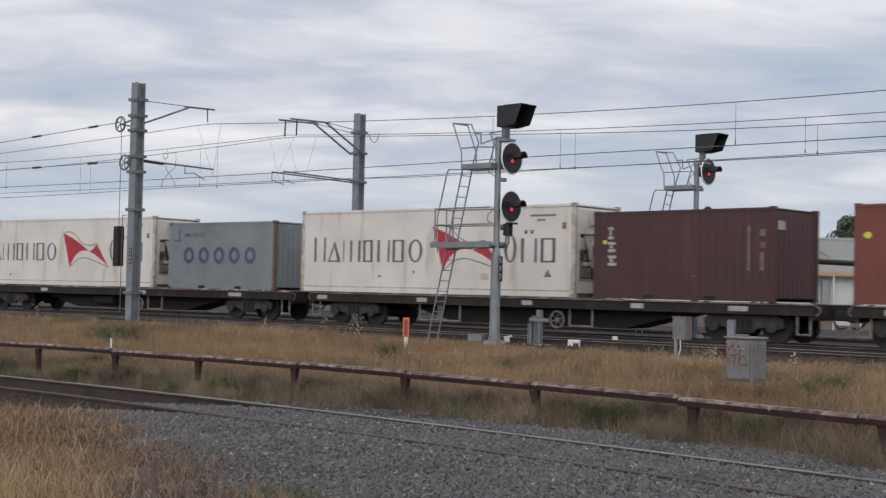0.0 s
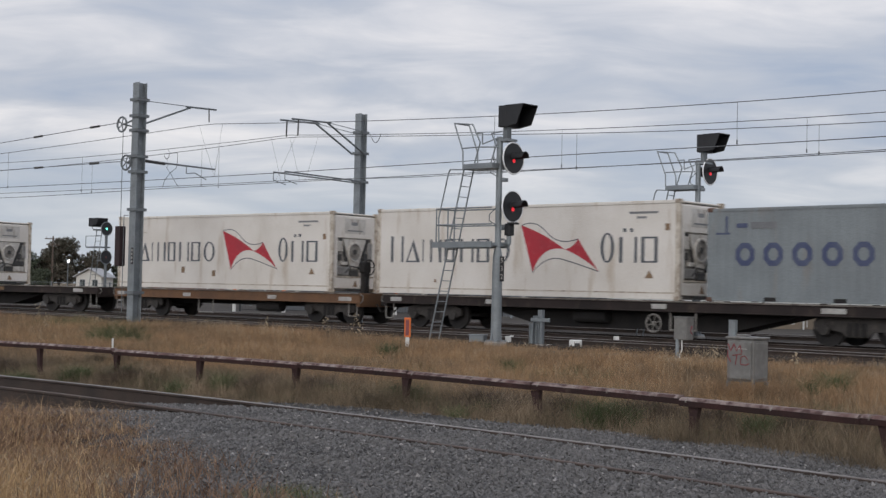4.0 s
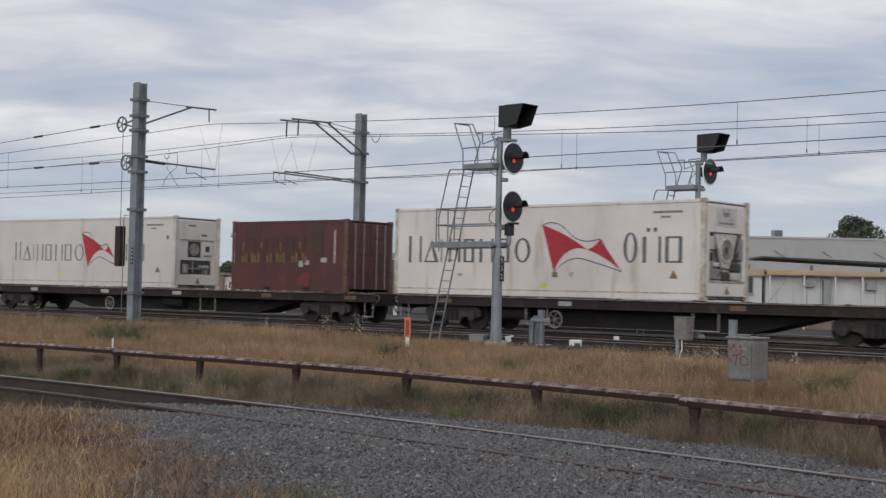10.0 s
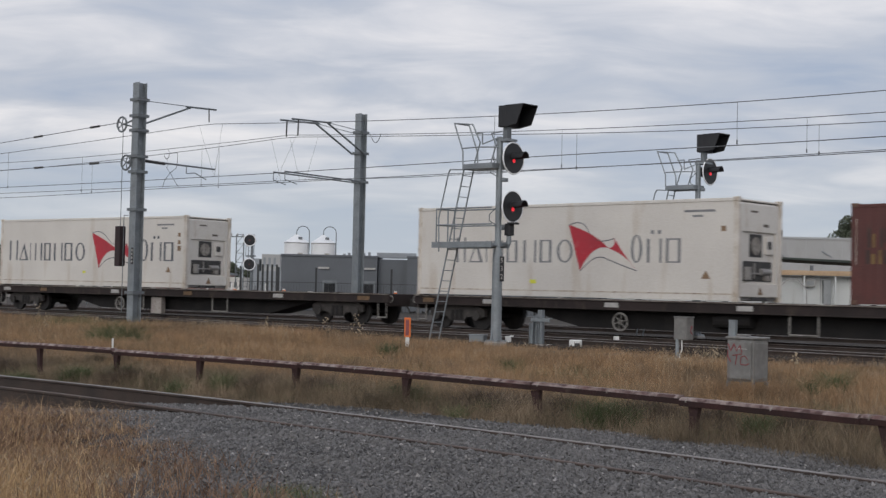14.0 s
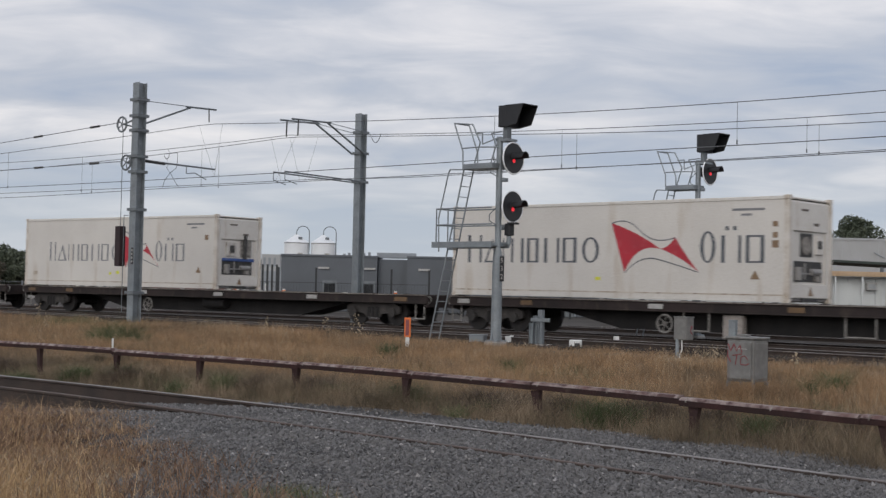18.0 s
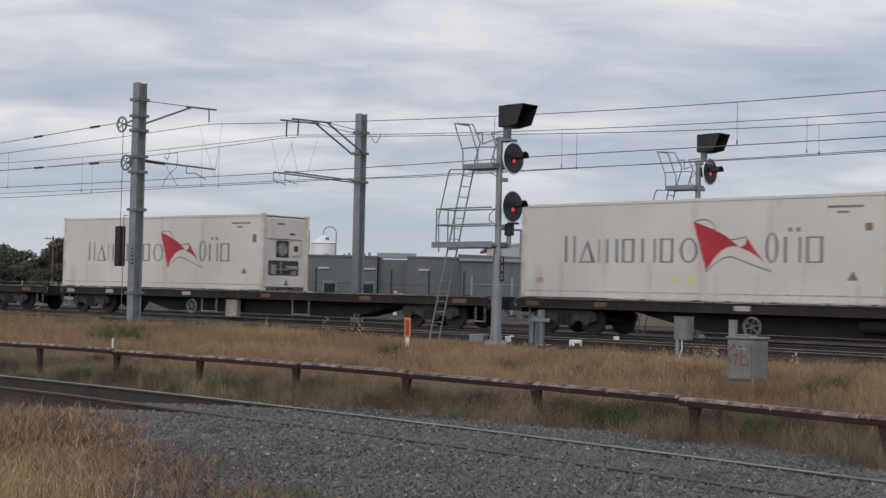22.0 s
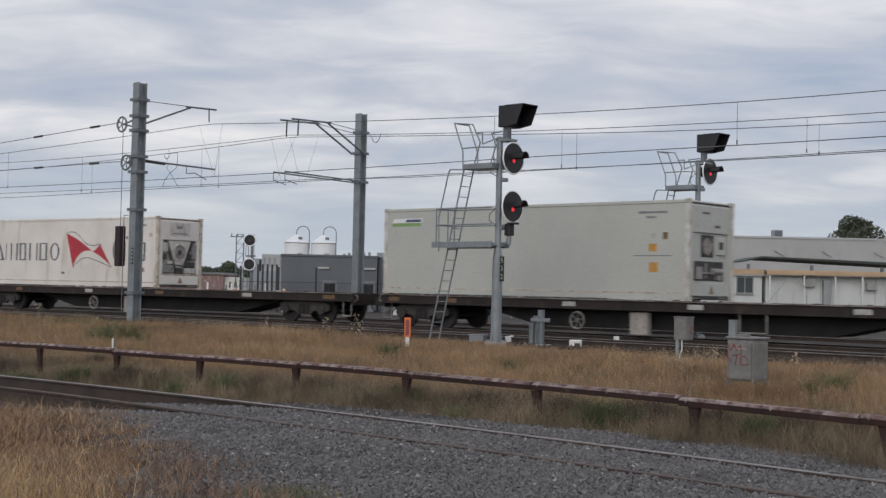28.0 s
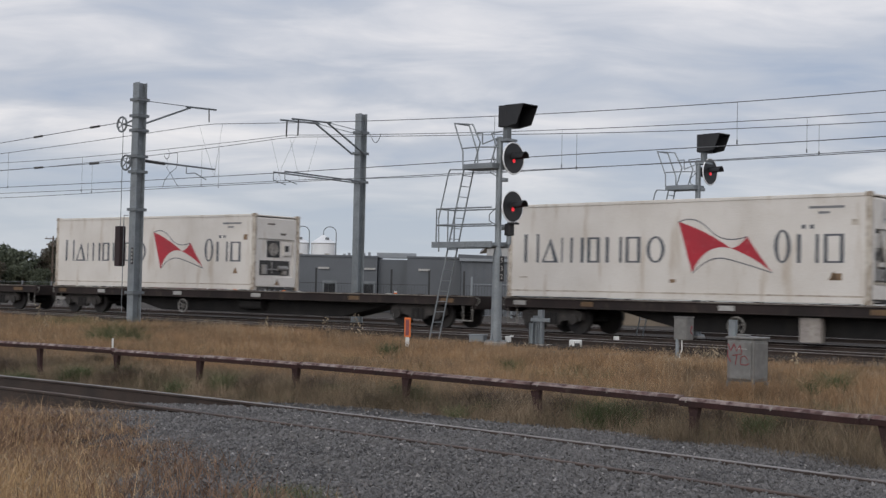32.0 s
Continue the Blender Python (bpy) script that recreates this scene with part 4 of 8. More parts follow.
def letters(t, spans, z0, z1, y, material, thick=0.085, name="lettering_bar"):
    """Plain shapes in the rhythm of the painted word: bars, wedges, frames and rings; spans are (start, width, tall, shape)."""
    for x, w, tall, kind in spans:
        bm = bmesh.new()
        top = z1 if tall else z0 + (z1 - z0) * 0.86
        thin = thick * 0.45
        if kind == "bars":
            flat(rect(x + 0.03, x + 0.03 + thick, z0, top), y, name, material, t)
            prism(rect(x + w - thick * 0.8, x + w, z0, top), y - 0.004, y + 0.002, bm)
        elif kind == "three":
            for q, b in ((0.0, thin), (0.45, thick * 0.8)):
                flat(rect(x + (w - b) * q, x + (w - b) * q + b, z0, top), y, name, material, t)
            prism(rect(x + w - thick, x + w, z0, top), y - 0.004, y + 0.002, bm)
        elif kind == "wedge":
            band(bm, [(x, z0), (x + w, z0), (x + w * 0.52, top)], [(x + thick * 0.8, z0 + thin), (x + w - thick * 1.5, z0 + thin), (x + w * 0.48, top - thick * 1.9)], y)
        elif kind == "frame":
            band(bm, rect(x, x + w * 0.86, z0, top), rect(x + thick, x + w * 0.86 - thick, z0 + thin, top - thin), y)
        else:
            c, r, h = (x + w * 0.5, (z0 + top) / 2), w * 0.48, (top - z0) * 0.51
            an = [k * math.pi / 10 for k in range(20)]
            band(bm, [(c[0] + r * math.cos(a), c[1] + h * math.sin(a)) for a in an], [(c[0] + (r - thick) * math.cos(a), c[1] + (h - thin) * math.sin(a)) for a in an], y)
        part(name, bm, material, t)


def curve2(p0, p1, p2, n=8):
    """Points on a quadratic curve."""
    return [((1 - q) ** 2 * p0[0] + 2 * q * (1 - q) * p1[0] + q * q * p2[0], (1 - q) ** 2 * p0[1] + 2 * q * (1 - q) * p1[1] + q * q * p2[1]) for q in (i / n for i in range(n + 1))]


def flag_emblem(t, y, style):
    if style == 1:
        tl, bl, w, tr, rb = (0.28, 2.24), (0.76, 0.78), (2.00, 1.47), (2.50, 1.80), (3.28, 0.82)
    else:
        tl, bl, w, tr, rb = (0.24, 2.22), (0.68, 0.82), (1.72, 1.50), (1.93, 1.80), (2.74, 0.85)
    e = part("emblem", prism([tl] + curve2(tl, (1.25, 1.95), w)[1:] + curve2(w, (1.15, 1.66), bl)[1:], y - 0.004, y + 0.002), "flag", t, "waving red flag emblem")
    part("fly", prism([w] + curve2(w, (w[0] + 0.3, w[1] + 0.03), tr)[1:] + curve2(tr, (tr[0] + 0.35, tr[1] - 0.5), rb)[1:] + curve2(rb, (w[0] + 0.65, w[1] - 0.2), w)[1:-1], y - 0.004, y + 0.002), "flag", e)
    # thin dark outline of the white stripes
    for a, c1, c2, b in ((tl, (tl[0] + 0.55, tl[1] + 0.22), (tr[0] - 0.75, tr[1] - 0.22), tr), (bl, (bl[0] + 0.55, bl[1] + 0.55), (rb[0] - 0.75, rb[1] + 0.22), rb)):
        mid = ((c1[0] + c2[0]) / 2, (c1[1] + c2[1]) / 2)
        line = curve2(a, c1, mid) + curve2(mid, c2, b)[1:]
        wd = 0.032
        part("outline", prism(line + [(p[0], p[1] - wd) for p in reversed(line)], y - 0.004, y + 0.002), "letter", e)


WORD1 = [(-5.46, 0.62, 1, "bars"), (-4.72, 0.66, 0, "wedge"), (-3.95, 0.86, 0, "three"), (-2.96, 0.54, 0, "frame"), (-2.3, 0.62, 0, "bars"), (-1.55, 0.62, 0, "frame"), (-0.82, 0.66, 0, "ring")]
WORD1B = [(3.32, 0.52, 1, "ring"), (3.98, 0.66, 0, "bars"), (4.78, 0.66, 0, "frame")]
WORD2 = [(-4.39, 0.44, 1, "bars"), (-3.8, 0.6, 0, "wedge"), (-3.08, 0.72, 0, "three"), (-2.22, 0.52, 0, "frame"), (-1.56, 0.54, 0, "bars"), (-0.88, 0.54, 0, "frame"), (-0.22, 0.64, 0, "ring")]
WORD2B = [(2.52, 0.42, 1, "ring"), (3.06, 0.54, 0, "bars"), (3.74, 0.58, 0, "frame")]


def reefer(at, body, style, unit, label, dz=0.0, letter="letter", marks=(), posts="post_dirt"):
    """A 40-foot refrigerated high-cube container; its machinery is at the leading end."""
    L2, H, Y = 6.096, 2.896, CAR_Y
    t = spot(thing("refrigerated_container", label, "shipping container", "refrigerated containers on the train"), at)
    t["rise"] = dz
    part("side_panel", B(-L2 + 0.11, L2 - 0.11, -Y + 0.022, -Y + 0.09, 0.16, H - 0.10), body, t)
    part("side_panel", B(-L2 + 0.11, L2 - 0.11, Y - 0.09, Y - 0.022, 0.16, H - 0.10), body, t)
    part("roof", B(-L2 + 0.06, L2 - 0.06, -Y + 0.05, Y - 0.05, H - 0.09, H - 0.03, bevel=0.02), body, t)
    part("floor", B(-L2 + 0.1, L2 - 0.1, -Y + 0.05, Y - 0.05, 0.06, 0.16), "unit_grey", t)
    for y in (-Y, Y):
        a = math.copysign(1, y)
        part("top_rail", B(-L2 + 0.16, L2 - 0.16, *sorted((y, y - a * 0.09)), H - 0.115, H - 0.018, bevel=0.012), body, t)
        part("bottom_rail", B(-L2 + 0.16, L2 - 0.16, *sorted((y, y - a * 0.06)), 0.02, 0.175, bevel=0.008), body, t)
        part("scuff_lip", B(-L2 + 0.16, L2 - 0.16, *sorted((y - a * 0.01, y - a * 0.05)), 0.185, 0.225), "post_dirt", t)
        for x in (-L2, L2):
            b = math.copysign(1, x)
            part("corner_post", B(*sorted((x, x - b * 0.15)), *sorted((y, y - a * 0.13)), 0.11, H - 0.11, bevel=0.015), posts, t, "stained steel corner post")
    castings(t, L2, H, posts)
    # trailing end with its two doors
    for y0, y1 in ((-Y + 0.13, -0.01), (0.01, Y - 0.13)):
        d = part("door", B(-L2 + 0.01, -L2 + 0.07, y0, y1, 0.14, H - 0.13), body, t)
        part("lock_rod", rod(bmesh.new(), (-L2 - 0.015, (y0 + y1) / 2, 0.2), (-L2 - 0.015, (y0 + y1) / 2, H - 0.2), 0.018), "unit_grey", d)
    # machinery end
    x = L2
    end = part("machinery_panel", B(x - 0.42, x - 0.10, -Y + 0.12, Y - 0.12, 0.14, H - 0.12), body, t)
    part("upper_cover", B(x - 0.11, x - 0.035, -Y + 0.15, Y - 0.15, 1.95, H - 0.15, bevel=0.02), body, end)
    part("lower_cover", B(x - 0.11, x - 0.03, -Y + 0.15, Y - 0.15, 0.13, 0.52, bevel=0.02), body, end)
    for y0, y1 in ((-Y + 0.15, -Y + 0.3), (Y - 0.3, Y - 0.15)):
        part("side_stile", B(x - 0.11, x - 0.03, y0, y1, 0.5, 1.97), body, end)
    # a dark block paints the shade inside the fork pocket
    part("fork_pocket_shade", B(x - 0.05, x - 0.02, -0.42, 0.42, 0.03, 0.135), "unit_dark", t)
    if unit == "fan":
        part("compressor_bay", B(x - 0.112, x - 0.095, -0.92, 0.92, 0.52, 1.95), "unit_mid", end)
        part("fan_cover", prism([(-0.60, 1.92), (0.60, 1.92), (0.16, 0.84), (-0.16, 0.84)], -0.03, 0.03), "unit_white", end, "tapered white fan cover").matrix_basis = pose(x - 0.07, 0, 0, 0, 0, 90)
        for b in (-1, 1):
            part("side_channel", prism([(b * 0.66, 1.94), (b * 0.80, 1.94), (b * 0.34, 0.86), (b * 0.20, 0.86)], -0.012, 0.012), "unit_dark", end, "dark slanting channel").matrix_basis = pose(x - 0.082, 0, 0, 0, 0, 90)
        part("brand_panel", B(x - 0.036, x - 0.03, -0.55, 0.55, 2.12, 2.66), "unit_white", end)
        part("brand_mark", B(x - 0.03, x - 0.026, -0.2, 0.12, 2.42, 2.54), "letter_pale", end)
        part("brand_mark", B(x - 0.03, x - 0.026, -0.4, 0.4, 2.2, 2.25), "letter_pale", end)
        part("hose", path([(x - 0.03, -0.5, 0.7), (x - 0.02, -0.2, 0.95), (x - 0.02, 0.25, 0.9), (x - 0.03, 0.6, 1.15)], 0.022, 5), "unit_dark", end)
        part("drip_rail", B(x - 0.06, x - 0.022, -1.0, 1.0, 0.53, 0.58), "post_dirt", end)
        part("shroud", ring(bmesh.new(), (x - 0.04, 0, 1.46), (1, 0, 0), 0.33, 0.045), "unit_white", end, "grimy white fan shroud ring")
        bm = ring(bmesh.new(), (x - 0.035, 0, 1.46), (1, 0, 0), 0.30, 0.03)
        for k in range(6):
            ring(bm, (x - 0.03, 0, 1.46), (1, 0, 0), 0.05 + 0.045 * k, 0.008, 16, 4)
        part("fan_grille", bm, "unit_grey", end, "round grey fan grille")
        part("fan", rod(bmesh.new(), (x - 0.05, 0, 1.46), (x - 0.032, 0, 1.46), 0.29, 20), "unit_mid", end)
        part("fan_hub", rod(bmesh.new(), (x - 0.032, 0, 1.46), (x - 0.02, 0, 1.46), 0.10, 12), "unit_dark", end)
        for y0, y1, z0, z1, m in ((-0.92, -0.70, 1.16, 1.38, "unit_dark"), (0.72, 0.92, 1.2, 1.8, "unit_grey"), (-0.92, -0.30, 0.62, 0.92, "unit_grey"), (0.30, 0.84, 0.86, 1.08, "unit_dark"), (0.28, 0.84, 0.60, 0.82, "unit_white"), (-0.90, -0.62, 1.46, 1.84, "unit_white"), (-0.22, 0.22, 0.58, 0.80, "unit_dark"), (-0.66, -0.36, 0.98, 1.10, "unit_white"), (0.5, 0.66, 1.16, 1.42, "unit_dark")):
            part("control_box", B(x - 0.10, x - 0.028, y0, y1, z0, z1, bevel=0.015), m, end)
    else:
        part("compressor_bay", B(x - 0.112, x - 0.095, -0.92, 0.92, 0.52, 1.95), body, end)
        # flat dark plate: the shade of the open bay as colour, no hollow
        part("bay_shade", B(x - 0.10, x - 0.085, -0.84, 0.76, 0.58, 1.14), "unit_dark", end, "dark plate painted as the shaded open compressor bay")
        if unit == "blue":
            part("pipe_recess", B(x - 0.10, x - 0.085, 0.12, 0.72, 1.26, 1.94), "unit_mid", end)
            part("standpipe", rod(bmesh.new(), (x - 0.06, 0.34, 1.2), (x - 0.06, 0.34, 2.15), 0.09, 10), "unit_dark", end, "dark upright pipe")
            part("control_box", B(x - 0.10, x - 0.03, -0.66, -0.12, 1.30, 1.86, bevel=0.015), "unit_white", end)
            part("control_window", B(x - 0.03, x - 0.024, -0.48, -0.24, 1.42, 1.72), "unit_dark", end)
        else:
            # the shaded hole behind the fan, painted as a dark plate
            part("fan_hole_shade", B(x - 0.10, x - 0.085, -0.46, 0.22, 1.26, 1.90), "unit_dark", end)
            part("fan", rod(bmesh.new(), (x - 0.085, -0.13, 1.57), (x - 0.06, -0.13, 1.57), 0.25, 18), "unit_mid", end, "grimy condenser fan")
            part("control_box", B(x - 0.10, x - 0.03, 0.38, 0.80, 1.34, 1.84, bevel=0.015), body, end)
            part("control_window", B(x - 0.03, x - 0.024, 0.44, 0.66, 1.5, 1.72), "unit_dark", end)
        part("compressor", rod(bmesh.new(), (x - 0.06, -0.62, 0.62), (x - 0.06, -0.62, 0.98), 0.13, 12), "unit_grey", end)
        part("battery_box", B(x - 0.09, x - 0.035, 0.3, 0.62, 0.6, 0.78, bevel=0.01), "unit_mid", end)
        part("stain", B(x - 0.036, x - 0.032, -0.5, -0.1, 2.5, 2.56), "grime", end)
        part("stain", B(x - 0.036, x - 0.032, 0.2, 0.5, 2.12, 2.2), "grime", end)
        part("pipework", bars([((x - 0.07, -0.75, 0.8), (x - 0.07, 0.6, 0.8)), ((x - 0.07, -0.2, 0.65), (x - 0.07, -0.2, 1.1))], 0.03), "unit_grey", end)
        part("receiver", rod(bmesh.new(), (x - 0.07, 0.1, 0.85), (x - 0.07, 0.6, 0.85), 0.10, 12), "unit_grey", end)
        if unit == "blue":
            part("cable_tray", B(x - 0.09, x - 0.04, -0.86, 0.86, 1.1, 1.22, bevel=0.02), "unit_blue", end, "blue cable cover")
    part("end_sticker", prism([(-0.13, 0.20), (0.13, 0.20), (0, 0.45)], -0.003, 0.003), "brown_mark", end).matrix_basis = pose(x - 0.026, 0.05, 0, 0, 0, 90)
    y = -Y + 0.022
    if style:
        a, b = (WORD1, WORD1B) if style == 1 else (WORD2, WORD2B)
        hi = 1.95 if style == 1 else 1.88
        th = 0.115 if style == 1 else 0.095
        letters(t, a, 1.07, hi, y, letter, th)
        letters(t, b, 1.07, hi, y, letter, th)
        for q in (0.16, 0.40):
            flat(rect(b[1][0] + q, b[1][0] + q + 0.11, hi + 0.02, hi + 0.13), y, "lettering_dot", letter, t)
        flag_emblem(t, y, style)
    # plain bars for the small print
    flat(rect(4.35, 5.35, 2.50, 2.565), y, "code_bar", "letter_pale", t)
    flat(rect(4.62, 4.95, 2.36, 2.42), y, "code_bar", "letter_pale", t)
    if style or unit != "plain":
        flat([(4.92, 0.62), (5.22, 0.62), (5.07, 0.86)], y, "warning_triangle", "brown_mark", t)
    for x0, x1, z0, z1, m in marks:
        flat(rect(x0, x1, z0, z1), y, "side_mark", m, t)
    return t


def corrugated(x0, x1, y, z0, z1, depth, pitch=0.278):
    """A pressed steel wall with square folds."""
    bm = bmesh.new()
    prof, x = [], x0
    while x < x1 - 0.02:
        for dx, d in ((0, 0), (0.25, 0), (0.5, 1), (0.75, 1)):
            xx = min(x + pitch * dx, x1)
            prof.append((xx, y + depth * d))
        x += pitch
    prof.append((x1, y))
    lo, hi = [bm.verts.new((a, b, z0)) for a, b in prof], [bm.verts.new((a, b, z1)) for a, b in prof]
    for i in range(len(prof) - 1):
        bm.faces.new((lo[i], lo[i + 1], hi[i + 1], hi[i]))
    r = bmesh.ops.extrude_face_region(bm, geom=list(bm.faces))
    for v in r["geom"]:
        if isinstance(v, bmesh.types.BMVert):
            v.co.y += math.copysign(0.02, depth)
    bmesh.ops.recalc_face_normals(bm, faces=bm.faces)
    return bm


def steel_box(at, length, h, body, posts, label, dz=0.0, doors_lead=False):
    """A corrugated dry-freight container."""
    L2, Y = length / 2, CAR_Y
    t = spot(thing("freight_container", label, "shipping container", "steel containers on the train"), at)
    t["rise"] = dz
    part("side_wall", corrugated(-L2 + 0.12, L2 - 0.12, -Y + 0.012, 0.15, h - 0.10, 0.010), body, t)
    part("side_wall", corrugated(-L2 + 0.12, L2 - 0.12, Y - 0.012, 0.15, h - 0.10, -0.010), body, t)
    part("roof", B(-L2 + 0.06, L2 - 0.06, -Y + 0.05, Y - 0.05, h - 0.075, h - 0.03), body, t)
    part("floor", B(-L2 + 0.1, L2 - 0.1, -Y + 0.07, Y - 0.07, 0.10, 0.16), "under", t)
    for y in (-Y, Y):
        a = math.copysign(1, y)
        part("top_rail", B(-L2 + 0.16, L2 - 0.16, *sorted((y, y - a * 0.07)), h - 0.10, h - 0.02), body, t)
        part("bottom_rail", B(-L2 + 0.16, L2 - 0.16, *sorted((y, y - a * 0.05)), 0.02, 0.16), body, t)
        for q in (-0.17, 0.17):
            # dark plate on the closed rail, coloured like the shade in a slot
            part("fork_slot_shade", B(length * q - 0.18, length * q + 0.18, *sorted((y - a * 0.004, y + a * 0.003)), 0.03, 0.14), "under", t)
        for x in (-L2, L2):
            b = math.copysign(1, x)
            part("corner_post", B(*sorted((x, x - b * 0.14)), *sorted((y, y - a * 0.11)), 0.11, h - 0.11, bevel=0.012), posts if x > 0 else body, t)
    castings(t, L2, h, posts)
    x = L2
    if doors_lead:
        for y0, y1 in ((-Y + 0.11, -0.008), (0.008, Y - 0.11)):
            d = part("door", B(x - 0.07, x - 0.03, y0, y1, 0.12, h - 0.11), body, t)
            for k in range(4):
                part("door_panel", B(x - 0.03, x - 0.012, y0 + 0.08, y1 - 0.08, 0.2 + k * 0.58, 0.70 + k * 0.58, bevel=0.01), body, d)
            for q in (0.3, 0.7):
                yy = y0 + (y1 - y0) * q
                part("lock_rod", rod(bmesh.new(), (x + 0.012, yy, 0.12), (x + 0.012, yy, h - 0.14), 0.017), "unit_grey", d)
    else:
        bm = corrugated(-Y + 0.11, Y - 0.11, 0, 0.12, h - 0.1, 0.014, 0.25)
        part("end_wall", bm, body, t).matrix_basis = pose(x - 0.035, 0, 0, 0, 0, 90)
    part("end_wall", B(-x + 0.02, -x + 0.06, -Y + 0.11, Y - 0.11, 0.12, h - 0.1), body, t)
    return t


def spoked(bm, c, R, y):
    """A handbrake wheel facing the camera's side."""
    ring(bm, (c[0], y, c[1]), (0, 1, 0), R, 0.028, 22, 6)
    for k in range(6):
        a = k * math.pi / 3 + 0.3
        rod(bm, (c[0], y, c[1]), (c[0] + R * math.cos(a), y, c[1] + R * math.sin(a)), 0.014, 5)
    rod(bm, (c[0], y - 0.03, c[1]), (c[0], y + 0.06, c[1]), 0.06, 10)
    return bm


def bogie(parent, x, at):
    b = part("bogie", B(-0.25, 0.25, -0.95, 0.95, 0.62, 0.90, bevel=0.03), "bogie", parent, "grimy two-axle freight bogie")
    b.matrix_basis = pose(x, 0, 0)
    side = [(-1.22, 0.66), (-1.22, 0.44), (-0.98, 0.36), (-0.72, 0.44), (-0.42, 0.40), (-0.30, 0.27), (0.30, 0.27), (0.42, 0.40), (0.72, 0.44), (0.98, 0.36), (1.22, 0.44), (1.22, 0.66), (0.95, 0.76), (0.45, 0.97), (-0.45, 0.97), (-0.95, 0.76)]
    for y in (-1.06, 0.94):
        part("side_frame", prism(side, y, y + 0.12), "bogie_frame", b)
        for wx in (-0.9, 0.9):
            c = -1.09 if y < 0 else 1.09
            part("axle_box", rod(bmesh.new(), (wx, c - 0.05, RW), (wx, c + 0.05, RW), 0.16, 12), "bogie_frame", b)
        bm = bmesh.new()
        for q in (-0.2, 0, 0.2):
            rod(bm, (q, y + 0.02, 0.30), (q, y + 0.02, 0.64), 0.08, 8)
        part("spring_nest", bm, "under", b)
    for wx in (-0.9, 0.9):
        bm = bmesh.new()
        rod(bm, (0, -1.0, 0), (0, 1.0, 0), 0.075, 8)
        for y in (-0.75, 0.75):
            rod(bm, (0, y - 0.065, 0), (0, y + 0.065, 0), RW, 28)
            ring(bm, (0, y - math.copysign(0.0, y), 0), (0, 1, 0), RW * 0.8, 0.075, 24, 6)
            for k in range(4):
                a = k * math.pi / 2
                box(bm, RW * 0.5 * math.cos(a) - 0.04, RW * 0.5 * math.cos(a) + 0.04, y - 0.075, y + 0.075, RW * 0.5 * math.sin(a) - 0.04, RW * 0.5 * math.sin(a) + 0.04)
        w = part("wheelset", bm, "bogie", b)
        wheels.append((w, at + x + wx, (wx, 0, RW)))


